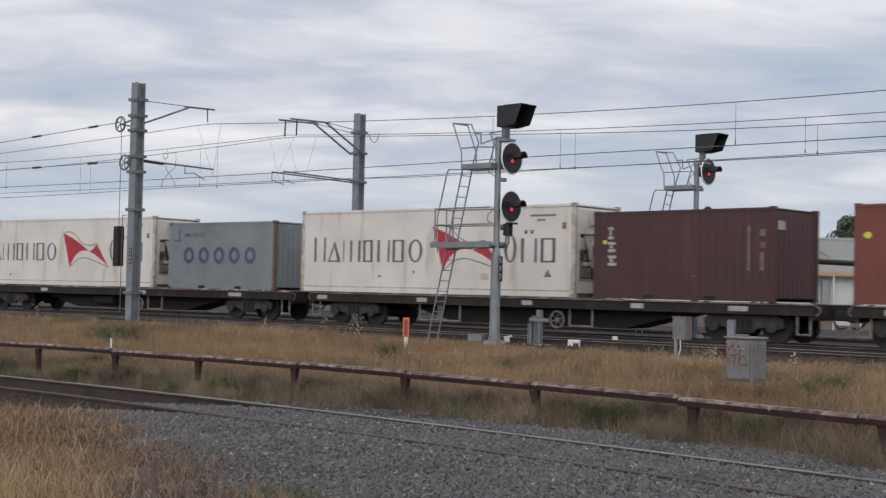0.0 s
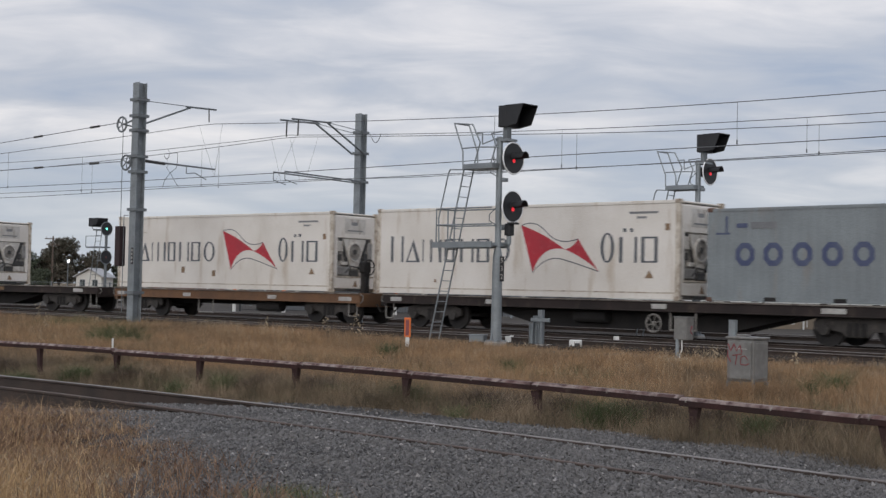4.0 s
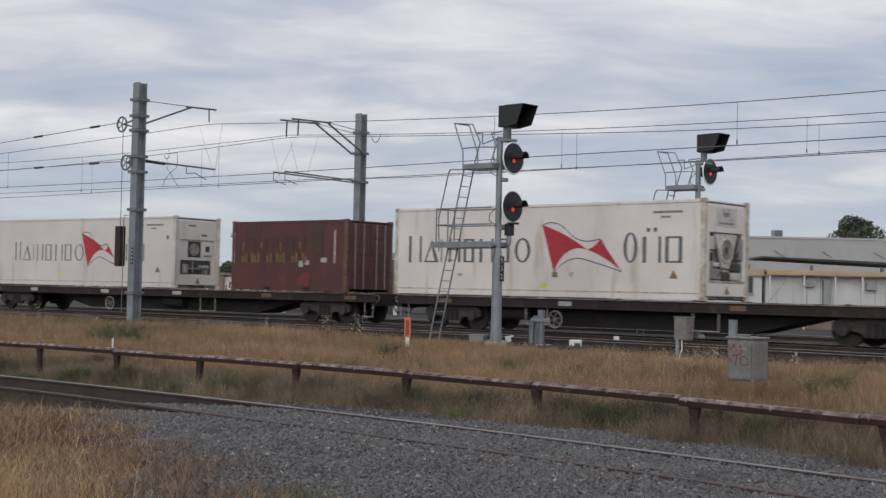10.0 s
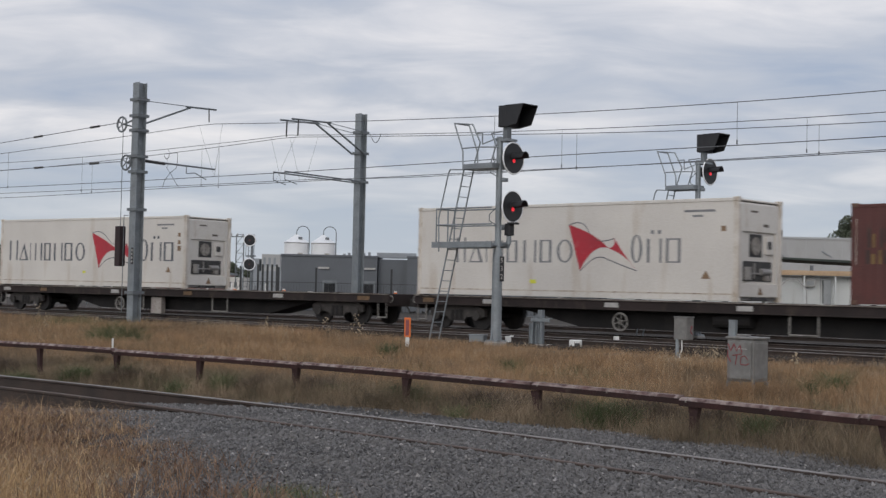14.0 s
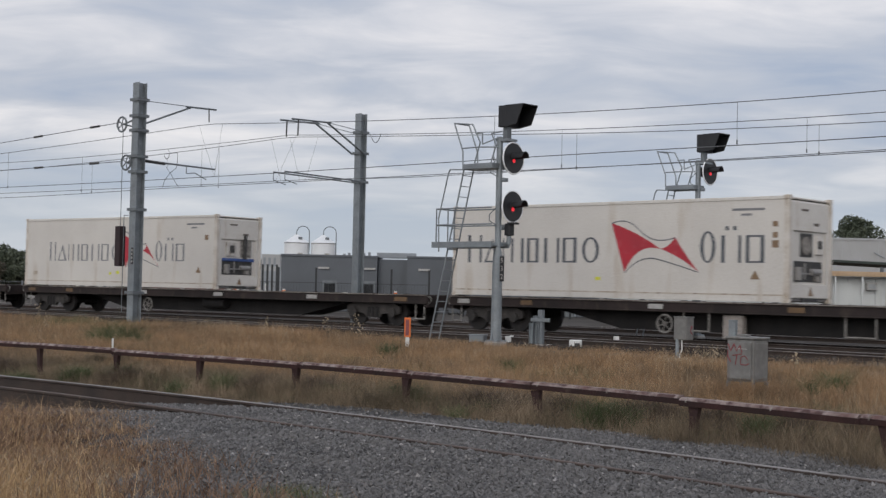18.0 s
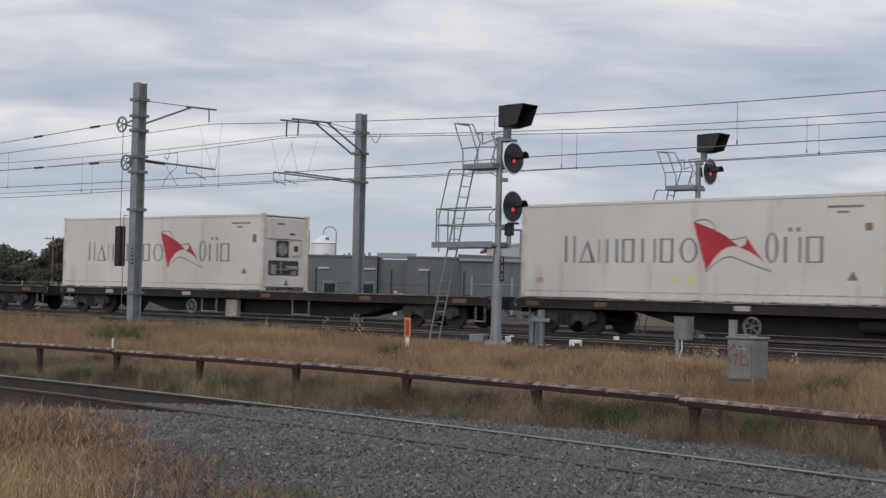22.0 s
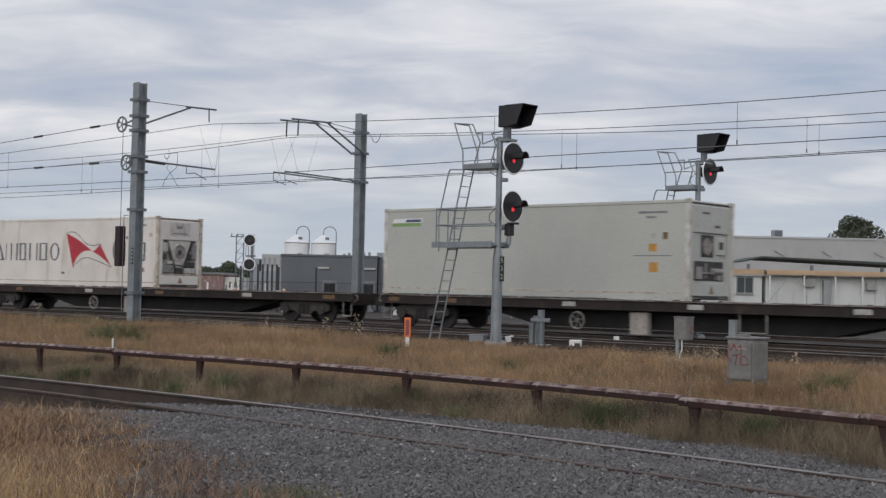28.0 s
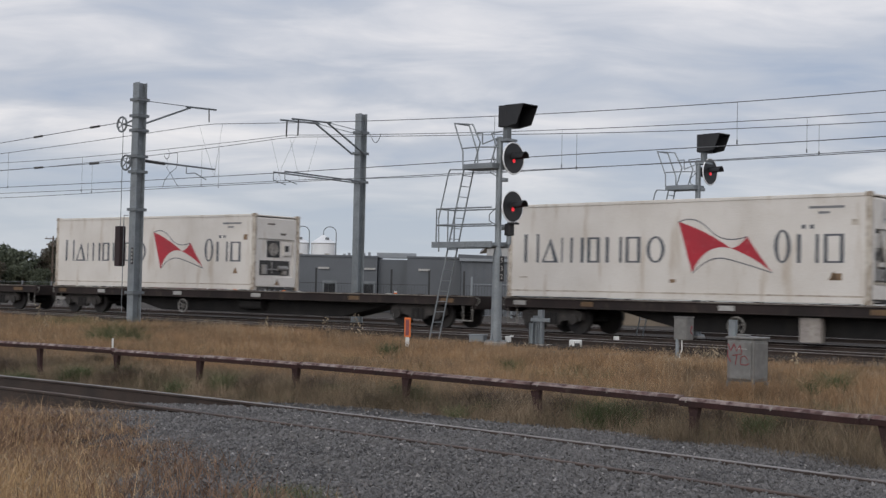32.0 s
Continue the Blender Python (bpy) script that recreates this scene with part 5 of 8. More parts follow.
def wagon(at, half, centres, sill, label, fish, extras, plates):
    """A container flat wagon between its two couplers; half: half its deck's length."""
    t = spot(thing("flat_wagon", label, "freight wagon", "flat wagons of the train"), at)
    t["on_rail"] = 1
    top = DECK - RAIL_TOP - 0.02
    low = top - (0.36 if sill == "wagon_orange" else 0.31)
    for y0, y1 in ((-1.25, -1.17), (1.17, 1.25)):
        s = part("side_sill", B(-half, half, y0, y1, low, top, bevel=0.012), sill, t)
        yo = y0 if y0 < 0 else y1
        a = math.copysign(0.05, yo)
        part("upper_flange", B(-half, half, *sorted((yo + a, yo - a)), top - 0.035, top, bevel=0.006), "dusty", s)
        part("lower_flange", B(-half, half, *sorted((yo + a, yo - a)), low, low + 0.03, bevel=0.006), sill, s)
    part("deck", B(-half, half, -1.17, 1.17, top - 0.07, top - 0.02), sill, t)
    for x0, x1 in ((-half - 0.02, -half + 0.16), (half - 0.16, half + 0.02)):
        part("headstock", B(x0, x1, -1.22, 1.22, low - 0.12, top - 0.005, bevel=0.015), sill, t)
    n = int(half * 2 / 1.6)
    src = None
    for i in range(1, n):
        x = -half + 2 * half * i / n
        if src is None:
            src = part("cross_bearer", B(-0.06, 0.06, -1.17, 1.17, low + 0.06, top - 0.08), "under", t)
            src.matrix_basis = pose(x, 0, 0)
        else:
            share("cross_bearer", src, t, pose(x, 0, 0))
    if fish:
        f0, f1 = fish
        part("fishbelly_beam", prism([(-f1, low + 0.12), (f1, low + 0.12), (f1, low - 0.04), (f0, 0.24), (-f0, 0.24), (-f1, low - 0.04)], -0.62, 0.62), "under", t, "deep dark fishbelly centre beam")
    else:
        part("centre_beam", B(-half + 0.3, half - 0.3, -0.35, 0.35, low - 0.18, low + 0.2), "under", t)
    for b in (-1, 1):
        c = part("coupler", B(*sorted((b * half, b * (half + 0.5))), -0.12, 0.12, 0.66, 0.94, bevel=0.03), "bogie", t)
        part("knuckle", B(*sorted((b * (half + 0.42), b * (half + 0.62))), -0.2, 0.2, 0.62, 0.98, bevel=0.05), "bogie", c)
        part("brake_hose", path([(b * (half + 0.05), -0.35, 0.72), (b * (half + 0.3), -0.4, 0.45), (b * (half + 0.5), -0.36, 0.5)], 0.03), "under", c)
        st = part("shunters_step", path([(b * (half - 0.12), -1.2, low), (b * (half - 0.12), -1.2, 0.28), (b * (half - 0.5), -1.2, 0.28), (b * (half - 0.5), -1.2, low)], 0.028, 4), "step", t, "worn whitish steel step")
        part("handrail", path([(b * (half + 0.02), -1.18, low), (b * (half + 0.14), -1.18, low + 0.1), (b * (half + 0.14), -1.18, top - 0.1), (b * (half + 0.02), -1.18, top - 0.05)], 0.018, 4), "step", st)
    for x in centres:
        bogie(t, x, at)
    for kind, x in extras:
        if kind == "stand":
            st = part("handbrake_stand", B(x - 0.09, x + 0.09, -0.45, -0.15, low, top + 0.75, bevel=0.02), "under", t, "dark upright handbrake stand")
            part("gear_box", B(x - 0.13, x + 0.13, -0.51, -0.09, top + 0.72, top + 1.12, bevel=0.04), "under", st)
            bm = ring(bmesh.new(), (x + 0.2, -0.30, top + 0.92), (1, 0, 0), 0.27, 0.03, 22, 6)
            for k in range(4):
                a = k * math.pi / 2
                rod(bm, (x + 0.2, -0.30, top + 0.92), (x + 0.2, -0.30 + 0.27 * math.cos(a), top + 0.92 + 0.27 * math.sin(a)), 0.014, 5)
            rod(bm, (x, -0.30, top + 0.92), (x + 0.22, -0.30, top + 0.92), 0.03, 8)
            part("brake_wheel", bm, "under", st)
            part("brake_chain", path([(x + 0.1, -0.37, top + 0.8), (x + 0.16, -0.42, top + 0.4), (x + 0.1, -0.37, top)], 0.03, 5), "under", st)
        if kind == "wheel":
            part("handbrake_wheel", spoked(bmesh.new(), (x, low - 0.34), 0.255, -1.22), "step", t, "spoked pale handbrake wheel")
        elif kind == "box":
            part("equipment_box", B(x - 0.31, x + 0.31, -1.15, -0.93, low - 0.70, low - 0.04, bevel=0.015), "pale_box", t, "pale steel equipment box")
        elif kind == "step":
            part("side_step", path([(x - 0.42, -1.2, low), (x - 0.42, -1.2, low - 0.52), (x + 0.42, -1.2, low - 0.52), (x + 0.42, -1.2, low)], 0.032, 4), "step", t, "whitish steel side step")
        elif kind == "tank":
            part("air_tank", rod(bmesh.new(), (x - 0.6, -0.8, low - 0.2), (x + 0.6, -0.8, low - 0.2), 0.2, 12), "under", t)
    for x, w, m in plates:
        part("marker_plate", B(x - w / 2, x + w / 2, -1.262, -1.25, low + 0.08, low + 0.22), m, t)
    k = 0
    while True:
        x = -half + 0.5 + 1.45 * k
        if x > half - 0.3:
            break
        part("container_lock", B(x - 0.07, x + 0.07, -1.285, -1.15, top - 0.03, top + 0.03, bevel=0.01), "plate" if k % 3 == 1 else sill, t)
        k += 1
    return t


def build_train():
    white = "white refrigerated container with dark bars and a red flag"
    dirty = "grimy white refrigerated container with dark bars and red flag"
    fish60, fish80 = (3.4, 5.6), (5.0, 7.4)
    P, O = "plate", "plate_o"
    wagon(21.2, 6.75, (-5.1, 5.1), "wagon", "dark brown flat wagon under a red container", None, (("step", 0.0),), ((-5.6, 0.5, P), (-2.0, 0.4, P)))
    t = steel_box(20.56, 12.192, 2.591, "red_new", "red_new", "dull red corrugated steel container on a flat wagon")
    flat([(-5.72 + 0.11 * math.cos(a), 1.78 + 0.09 * math.sin(a)) for a in (k * math.pi / 5 for k in range(10))], -CAR_Y + 0.010, "side_mark", "yellow", t)
    w60 = "dark brown flat wagon carrying two containers"
    wagon(3.46, 9.85, (-7.75, 7.65), "wagon", w60, fish60, (("wheel", 1.36), ("step", -4.0), ("step", -3.05), ("step", 2.25)), ((-9.2, 0.5, P), (-4.3, 0.45, P), (4.3, 0.45, P), (7.6, 0.6, P), (0.2, 0.4, P)))
    reefer(-0.70, "white_box", 1, "fan", dirty, marks=((-2.2, -2.08, 0.55, 0.62, "brown_mark"), (5.6, 5.75, 2.1, 2.3, "brown_mark"), (2.4, 2.7, 0.5, 0.72, "post_dirt"), (-0.6, -0.5, 0.7, 0.78, "brown_mark")))
    t = steel_box(9.17, 6.058, 2.591, "brown_box", "brown_box", "dark brown corrugated steel container with white bars on its side")
    y = -CAR_Y + 0.010
    for z0, z1, w in ((1.76, 2.12, 0.20), (1.38, 1.68, 0.27), (0.98, 1.28, 0.30)):
        flat(rect(-2.5, -2.5 + w, z0, z0 + 0.09), y, "lettering_bar", "plate", t)
        flat(rect(-2.5 + w * 0.25, -2.5 + w * 0.6, z0 + 0.11, z1 - 0.11), y, "lettering_bar", "plate", t)
        flat(rect(-2.5, -2.5 + w, z1 - 0.09, z1), y, "lettering_bar", "plate", t)
    part("end_label", B(3.0, 3.006, -1.0, -0.62, 1.98, 2.22), "plate", t)
    flat(rect(-2.68, -2.55, 1.62, 1.73), y, "side_mark", "yellow", t)
    flat(rect(2.20, 2.28, 0.86, 2.08), y, "code_bar", "post_faint", t)
    flat(rect(2.58, 2.74, 1.80, 1.98), y, "code_bar", "post_faint", t)
    flat(rect(2.58, 2.76, 1.48, 1.64), y, "side_mark", "plate_o", t)
    flat(rect(2.60, 2.70, 0.86, 1.36), y, "code_bar", "post_faint", t)
    flat(rect(0.4, 0.56, 0.68, 0.73), y, "side_mark", "graffiti", t)
    wagon(-17.22, 9.85, (-7.6, 7.45), "wagon", w60, fish60, (("wheel", 1.3), ("step", 2.28), ("tank", -1.2)), ((-9.2, 0.5, P), (-4.9, 0.45, P), (1.5, 0.5, P), (6.9, 0.7, P)))
    reefer(-21.22, "white_box", 1, "fan", white, marks=((5.6, 5.75, 2.0, 2.2, "brown_mark"), (-3.4, -3.3, 0.4, 0.5, "brown_mark")))
    t = steel_box(-11.14, 6.058, 2.591, "blue_box", "rust_post", "dull grey-blue corrugated steel container with navy bars")
    for k in range(5):
        x = -2.12 + k * 0.87
        bm = bmesh.new()
        ang = [math.pi / 8 + i * math.pi / 4 for i in range(8)]
        band(bm, [(x + 0.3 + 0.32 * math.cos(a), 1.30 + 0.34 * math.sin(a)) for a in ang], [(x + 0.3 + 0.16 * math.cos(a), 1.30 + 0.18 * math.sin(a)) for a in ang], y)
        part("lettering_bar", bm, "navy", t)
    flat(rect(-2.1, -1.75, 2.03, 2.15), y, "code_bar", "navy", t)
    flat(rect(-1.65, -0.85, 2.0, 2.18), y, "code_bar", "letter_pale", t)
    flat(rect(-2.75, -2.3, 1.85, 1.90), y, "side_mark", "navy", t)
    flat(rect(-2.45, -2.38, 1.9, 2.35), y, "side_mark", "navy", t)
    wagon(-34.98, 6.85, (-5.25, 5.25), "wagon_orange", "ochre-sided flat wagon under one white container", None, (("step", -1.22), ("tank", 2.0), ("stand", 6.25)), ((-6.4, 0.5, P), (-2.3, 0.45, P), (2.5, 0.45, P), (6.2, 0.6, P)))
    reefer(-35.60, "white_box", 1, "fan", dirty, marks=((-2.1, -1.9, 0.62, 0.86, "brown_mark"), (-0.3, -0.1, 0.50, 0.72, "brown_mark"), (5.6, 5.75, 1.88, 2.08, "brown_mark"), (-4.6, -4.3, 2.2, 2.24, "post_dirt")))
    wagon(-52.9, 9.85, (-7.45, 7.3), "wagon", "dark brown flat wagon carrying one white container", fish60, (("wheel", -3.0), ("step", -3.76), ("step", 2.34), ("tank", -4.83)), ((-7.6, 0.55, O), (-2.6, 0.5, P), (3.4, 0.5, O), (8.6, 0.6, P)))
    reefer(-56.75, "white_box", 1, "fan", white, marks=((0.25, 0.5, 0.30, 0.42, "yellow"), (0.7, 0.9, 0.62, 0.78, "brown_mark"), (1.35, 1.5, 0.64, 0.78, "post_dirt"), (-3.2, -3.0, 0.62, 0.72, "post_dirt")))
    long = "dark brown long flat wagon with one white container and empty deck"
    specs = ((-75.43, "wagon", 0), (-99.74, "wagon", 1), (-123.85, "wagon", 0), (-148.16, "wagon", 1), (-172.47, "wagon", 1), (-196.9, "wagon", 1), (-221.25, "wagon", 0), (-245.6, "wagon", 0))
    for i, (c, m, bx) in enumerate(specs):
        ex = [("wheel", -3.0)] + [("step", q) for q in ((2.95,), (-1.95, 3.0), (), (-2.0, 3.0), (3.0,), (), (), ())[i]]
        ex += [("box", -0.8)] if bx else [("tank", 0.6)]
        wagon(c, 11.55, (-9.75, 9.0), m, "empty dark brown long flat wagon behind the last container" if i == 7 else long if i else "dark brown long flat wagon with a white and a red container", fish80, ex,
              [(-10.9, 0.5, P if i % 2 else O), (-8.2, 0.45, O if i % 3 else P), (-3.3, 0.5, P), (1.2, 0.5, O if i % 2 else P), (6.2, 0.5, P if i % 3 else O), (10.4, 0.55, O)])
    ref2 = "clean white refrigerated container with pale grey bars and a red flag"
    reefer(-80.63, "white_clean", 2, "square", ref2, letter="letter_pale", posts="post_clean", marks=((-1.25, -1.0, 0.42, 0.54, "yellow"), (5.55, 5.7, 1.95, 2.1, "brown_mark")))
    t = steel_box(-68.13, 6.058, 2.591, "red_box", "rust_post", "rusty red-brown corrugated container with faded ochre bars", doors_lead=True)
    for k in range(11):
        x = -2.58 + k * 0.34
        flat(rect(x, x + 0.09, 1.46, 1.95), y, "lettering_bar", "char", t)
        flat(rect(x + 0.13, x + 0.22, 1.46 + 0.12 * (k % 2), 1.95 - 0.14 * (k % 3 == 0)), y, "lettering_bar", "char" if k % 3 else "ochre", t)
        flat(rect(x - 0.04, x + 0.07, 1.04, 1.40), y, "lettering_bar", "ochre" if k % 4 else "char", t)
        flat(rect(x + 0.11, x + 0.22, 1.04, 1.30 + 0.1 * (k % 2)), y, "lettering_bar", "char" if k % 2 else "ochre", t)
    flat([(0.5, 0.22), (1.15, 0.2), (1.2, 0.58), (0.95, 0.72), (0.6, 0.5)], y, "side_mark", "red_patch", t)
    flat([(-0.3, 0.3), (-0.05, 0.28), (-0.1, 0.52), (-0.28, 0.5)], y, "side_mark", "red_patch", t)
    part("vent_grille", corrugated(1.25, 1.85, -CAR_Y - 0.002, 1.35, 2.42, 0.012, 0.06), "char", t)
    flat(rect(0.62, 0.84, 0.88, 1.12), y, "side_mark", "plate", t)
    flat(rect(0.95, 1.15, 0.96, 1.12), y, "side_mark", "plate", t)
    flat(rect(1.75, 2.05, 1.05, 1.22), y, "side_mark", "plate", t)
    for x in (-2.96, 2.40):
        flat(rect(x, x + 0.08, 1.02, 2.2), y, "code_bar", "post_dirt", t)
    reefer(-104.94, "white_clean", 1, "square", "white refrigerated container with dark bars, red flag, open machinery", posts="post_clean", marks=((-0.3, -0.1, 0.55, 0.65, "yellow"), (5.6, 5.75, 2.05, 2.2, "brown_mark"), (5.6, 5.75, 1.75, 1.9, "brown_mark"), (5.58, 5.78, 1.48, 1.68, "brown_mark")))
    reefer(-129.02, "white_clean", 2, "blue", "white refrigerated container with pale grey bars and blue machinery cover", letter="letter_pale", posts="post_clean", marks=((-0.35, -0.2, 0.5, 0.6, "yellow"), (0.1, 0.3, 0.54, 0.66, "yellow"), (-5.5, -5.2, 0.45, 0.62, "post_dirt"), (5.4, 5.6, 1.9, 2.1, "brown_mark")))
    reefer(-153.36, "white_clean", 2, "square", ref2, letter="letter_pale", posts="post_clean", marks=((5.5, 5.7, 1.8, 2.1, "brown_mark"),))
    t = reefer(-177.67, "grey_box", 0, "plain", "plain grey-green refrigerated container with orange warning labels", marks=((4.72, 4.98, 1.40, 1.62, "amber"), (4.74, 5.04, 0.80, 1.08, "amber"), (5.2, 5.36, 1.75, 1.95, "plate_o"), (4.8, 4.95, 1.78, 1.92, "plate"), (4.2, 5.5, 1.26, 1.29, "letter_pale")), posts="unit_white")
    flat([(-5.72, 2.40), (-4.36, 2.40), (-4.30, 2.54), (-5.66, 2.54)], -CAR_Y + 0.022, "brand_panel", "tank", t, "small white and green brand panel")
    flat([(-5.76, 2.28), (-4.42, 2.28), (-4.37, 2.39), (-5.72, 2.39)], -CAR_Y + 0.022, "brand_panel", "lime", t)
    flat([(-5.1, 2.42), (-4.40, 2.42), (-4.36, 2.51), (-5.06, 2.51)], -CAR_Y + 0.018, "brand_panel", "navy", t)
    reefer(-202.11, "white_box", 1, "fan", dirty, marks=((0.0, 0.2, 0.5, 0.6, "brown_mark"), (5.55, 5.75, 2.05, 2.2, "post_dirt"), (5.0, 5.3, 0.62, 0.8, "brown_mark"), (-5.6, -5.3, 0.6, 0.64, "post_dirt")))
    reefer(-226.41, "white_box", 1, "square", white, marks=((5.5, 5.7, 1.9, 2.1, "brown_mark"),))


build_train()


# ---- trackside things ----
def words(t, text, m, size, material, name="lettering"):
    """Raised characters in the built-in letterform."""
    cu = bpy.data.curves.new(name, "FONT")
    cu.body, cu.size, cu.align_x, cu.align_y, cu.extrude = text, size, "CENTER", "CENTER", 0.002
    tmp = bpy.data.objects.new(name, cu)
    me = bpy.data.meshes.new_from_object(tmp)
    bpy.data.objects.remove(tmp)
    me.materials.append(M[material])
    ob = new(name, me)
    ob.parent, ob.matrix_basis = t, m
    return ob


def signal(s, off, z, label, height=5.57, discs=(5.0, 3.71), plate="532", reach=2.03, lift=(0.0, 0.0)):
    """A colour-light signal; it shows its lamps along the line, its ladder and stages stand behind."""
    t = thing("railway_signal", label, "signal", "colour-light signals", m=on_track(s, off, z))
    base = part("foundation", B(-0.23, 0.23, -0.23, 0.23, -0.3, 0.13, bevel=0.03), "concrete", t, "pale concrete foundation")
    bm = bmesh.new()
    for a in range(4):
        prism([(0.06, 0.13), (0.215, 0.13), (0.10, 0.66)], -0.012, 0.012, bm)
        bmesh.ops.rotate(bm, verts=bm.verts, cent=(0, 0, 0), matrix=Matrix.Rotation(math.pi / 2, 3, "Z"))
    part("gusset", bm, "galv", base)
    part("base_plate", B(-0.20, 0.20, -0.20, 0.20, 0.13, 0.165), "galv", base)
    part("post", rod(bmesh.new(), (0, 0, 0.14), (0, 0, 2.35), 0.145, 14, 0.132), "galv", t)
    part("collar", rod(bmesh.new(), (0, 0, 2.35), (0, 0, 2.62), 0.132, 14, 0.085), "galv", t)
    part("upper_post", rod(bmesh.new(), (0, 0, 2.6), (0, 0, height), 0.085, 12), "galv", t)
    # lower stage
    lo = part("lower_stage", B(-reach, 0.05, -0.38, 0.30, 2.48, 2.52), "galv", t)
    part("stage_beam", B(-reach - 0.01, 0.12, -0.42, -0.36, 2.44, 2.60), "galv", lo)
    part("stage_beam", B(-reach - 0.01, 0.12, 0.28, 0.34, 2.44, 2.60), "galv", lo)
    for z0 in (3.06, 3.50):
        part("guard_rail", path([(0.1, -0.40, z0), (0.14 - reach, -0.40, z0), (0.14 - reach, 0.32, z0), (-0.05, 0.32, z0)], 0.022), "galv", lo)
    for x, y in ((0.14 - reach, -0.40), (0.14 - reach, 0.32), (0.57 - reach, -0.40)):
        part("rail_post", rod(bmesh.new(), (x, y, 2.5), (x, y, 3.52), 0.02), "galv", lo)
    lo.matrix_basis = pose(0, 0, lift[0])
    # upper stage with its hoops
    hi = part("upper_stage", B(-1.02, 0.05, -0.36, 0.28, 4.60, 4.75, bevel=0.01), "galv", t)
    part("hoop", path([(-1.01, -0.34, 4.75), (-1.02, -0.34, 5.1), (-1.35, -0.34, 5.88), (-1.35, 0.26, 5.88), (-1.02, 0.26, 5.1), (-1.01, 0.26, 4.75)], 0.02), "galv", hi)
    part("hoop", path([(-0.57, -0.36, 4.75), (-0.38, -0.36, 5.3), (-0.66, -0.36, 5.8), (-1.35, -0.34, 5.88)], 0.02), "galv", hi)
    part("hoop", path([(-0.57, 0.28, 4.75), (-0.38, 0.28, 5.3), (-0.55, 0.28, 5.62), (0, 0.1, 5.62)], 0.02), "galv", hi)
    part("guard_rail", path([(-1.02, -0.34, 5.18), (-0.41, -0.36, 5.18), (0.02, -0.1, 5.18)], 0.02), "galv", hi)
    part("guard_rail", path([(-0.55, -0.36, 5.55), (-0.3, -0.36, 5.55), (-0.3, -0.36, 5.25), (0.05, -0.05, 5.45)], 0.02), "galv", hi)
    hi.matrix_basis = pose(0, 0, lift[1])
    # ladder
    shift = -0.11 if plate == "532" else 0.0
    a, b = Vector((-2.18 + shift, 0, 0.0)), Vector((-0.96 + shift, 0, 4.75 + lift[1]))
    lad = part("ladder", bars([(a + Vector((0, y, 0)), b + Vector((0, y, 0))) for y in (-0.19, 0.19)], 0.022), "galv", t)
    n = 17
    for i in range(1, n):
        p = a.lerp(b, i / n)
        part("rung", rod(bmesh.new(), p + Vector((0, -0.19, 0)), p + Vector((0, 0.19, 0)), 0.012, 5), "galv", lad)
    part("ladder_rail", path([(-1.67 + shift, -0.40, 2.5), (-1.70 + shift, -0.40, 3.3 + lift[1]), (-1.37 + shift, -0.40, 4.52 + lift[1]), (-1.30 + shift, -0.40, 4.62 + lift[1]), (-0.96, -0.36, 4.6 + lift[1])], 0.02), "galv", lad)
    # lamps
    for k, (z0, lamp) in enumerate(((discs[0], "red_lamp"), (discs[1], "red_lamp"))):
        d = part("background_disc", rod(bmesh.new(), (0.28, 0.22, z0), (0.31, 0.22, z0), 0.415, 36), "black", t, "round black background disc with a pale rim")
        part("rim", ring(bmesh.new(), (0.295, 0.22, z0), (1, 0, 0), 0.415, 0.022, 40, 6), "sign", d)
        part("lamp_case", rod(bmesh.new(), (0.02, 0.22, z0), (0.28, 0.22, z0), 0.17, 14), "black", d)
        part("lens", rod(bmesh.new(), (0.31, 0.22, z0 - 0.07), (0.325, 0.22, z0 - 0.07), 0.052, 14), lamp, d, "lit red lens")
        bm = bmesh.new()
        prev = None
        for i in range(9):
            an = math.pi * (i / 8) * 1.0
            pts = [Vector((x, 0.22 + 0.14 * math.cos(an), z0 - 0.02 + 0.14 * math.sin(an) + dz)) for x, dz in ((0.31, 0), (0.72, 0.02))]
            cur = [bm.verts.new(p) for p in pts]
            if prev:
                bm.faces.new((prev[0], prev[1], cur[1], cur[0]))
            prev = cur
        r = bmesh.ops.extrude_face_region(bm, geom=list(bm.faces))
        for v in r["geom"]:
            if isinstance(v, bmesh.types.BMVert):
                v.co.z += 0.025
        part("hood", bm, "black", d)
        part("bracket", B(-0.02, 0.12, 0.0, 0.24, z0 - 0.62, z0 - 0.52, bevel=0.01), "galv", t)
        part("cable", path([(-0.02, -0.1, z0 - 0.05), (-0.2, -0.14, z0 - 0.22), (-0.2, -0.14, z0 - 0.38), (0.02, -0.1, z0 - 0.5)], 0.014, 5), "galv_dark", t)
    # route box with its long hood
    rb = part("route_indicator", B(-0.08, 0.16, 0.0, 0.62, height + 0.27, height + 0.84, bevel=0.01), "black", t, "black hooded route indicator box")
    bm = bmesh.new()
    for y0, y1 in ((0.0, 0.02), (0.60, 0.62)):
        prism([(0.16, height + 0.27), (0.56, height + 0.33), (0.78, height + 0.84), (0.16, height + 0.84)], y0, y1, bm)
    box(bm, 0.16, 0.78, 0.0, 0.62, height + 0.825, height + 0.845)
    part("hood", bm, "black", rb)
    part("mount", B(0.02, 0.14, 0.1, 0.3, height - 0.1, height + 0.27), "galv_dark", rb)
    part("bracket", B(-0.1, 0.32, -0.06, 0.34, height - 0.12, height - 0.06), "galv", t)
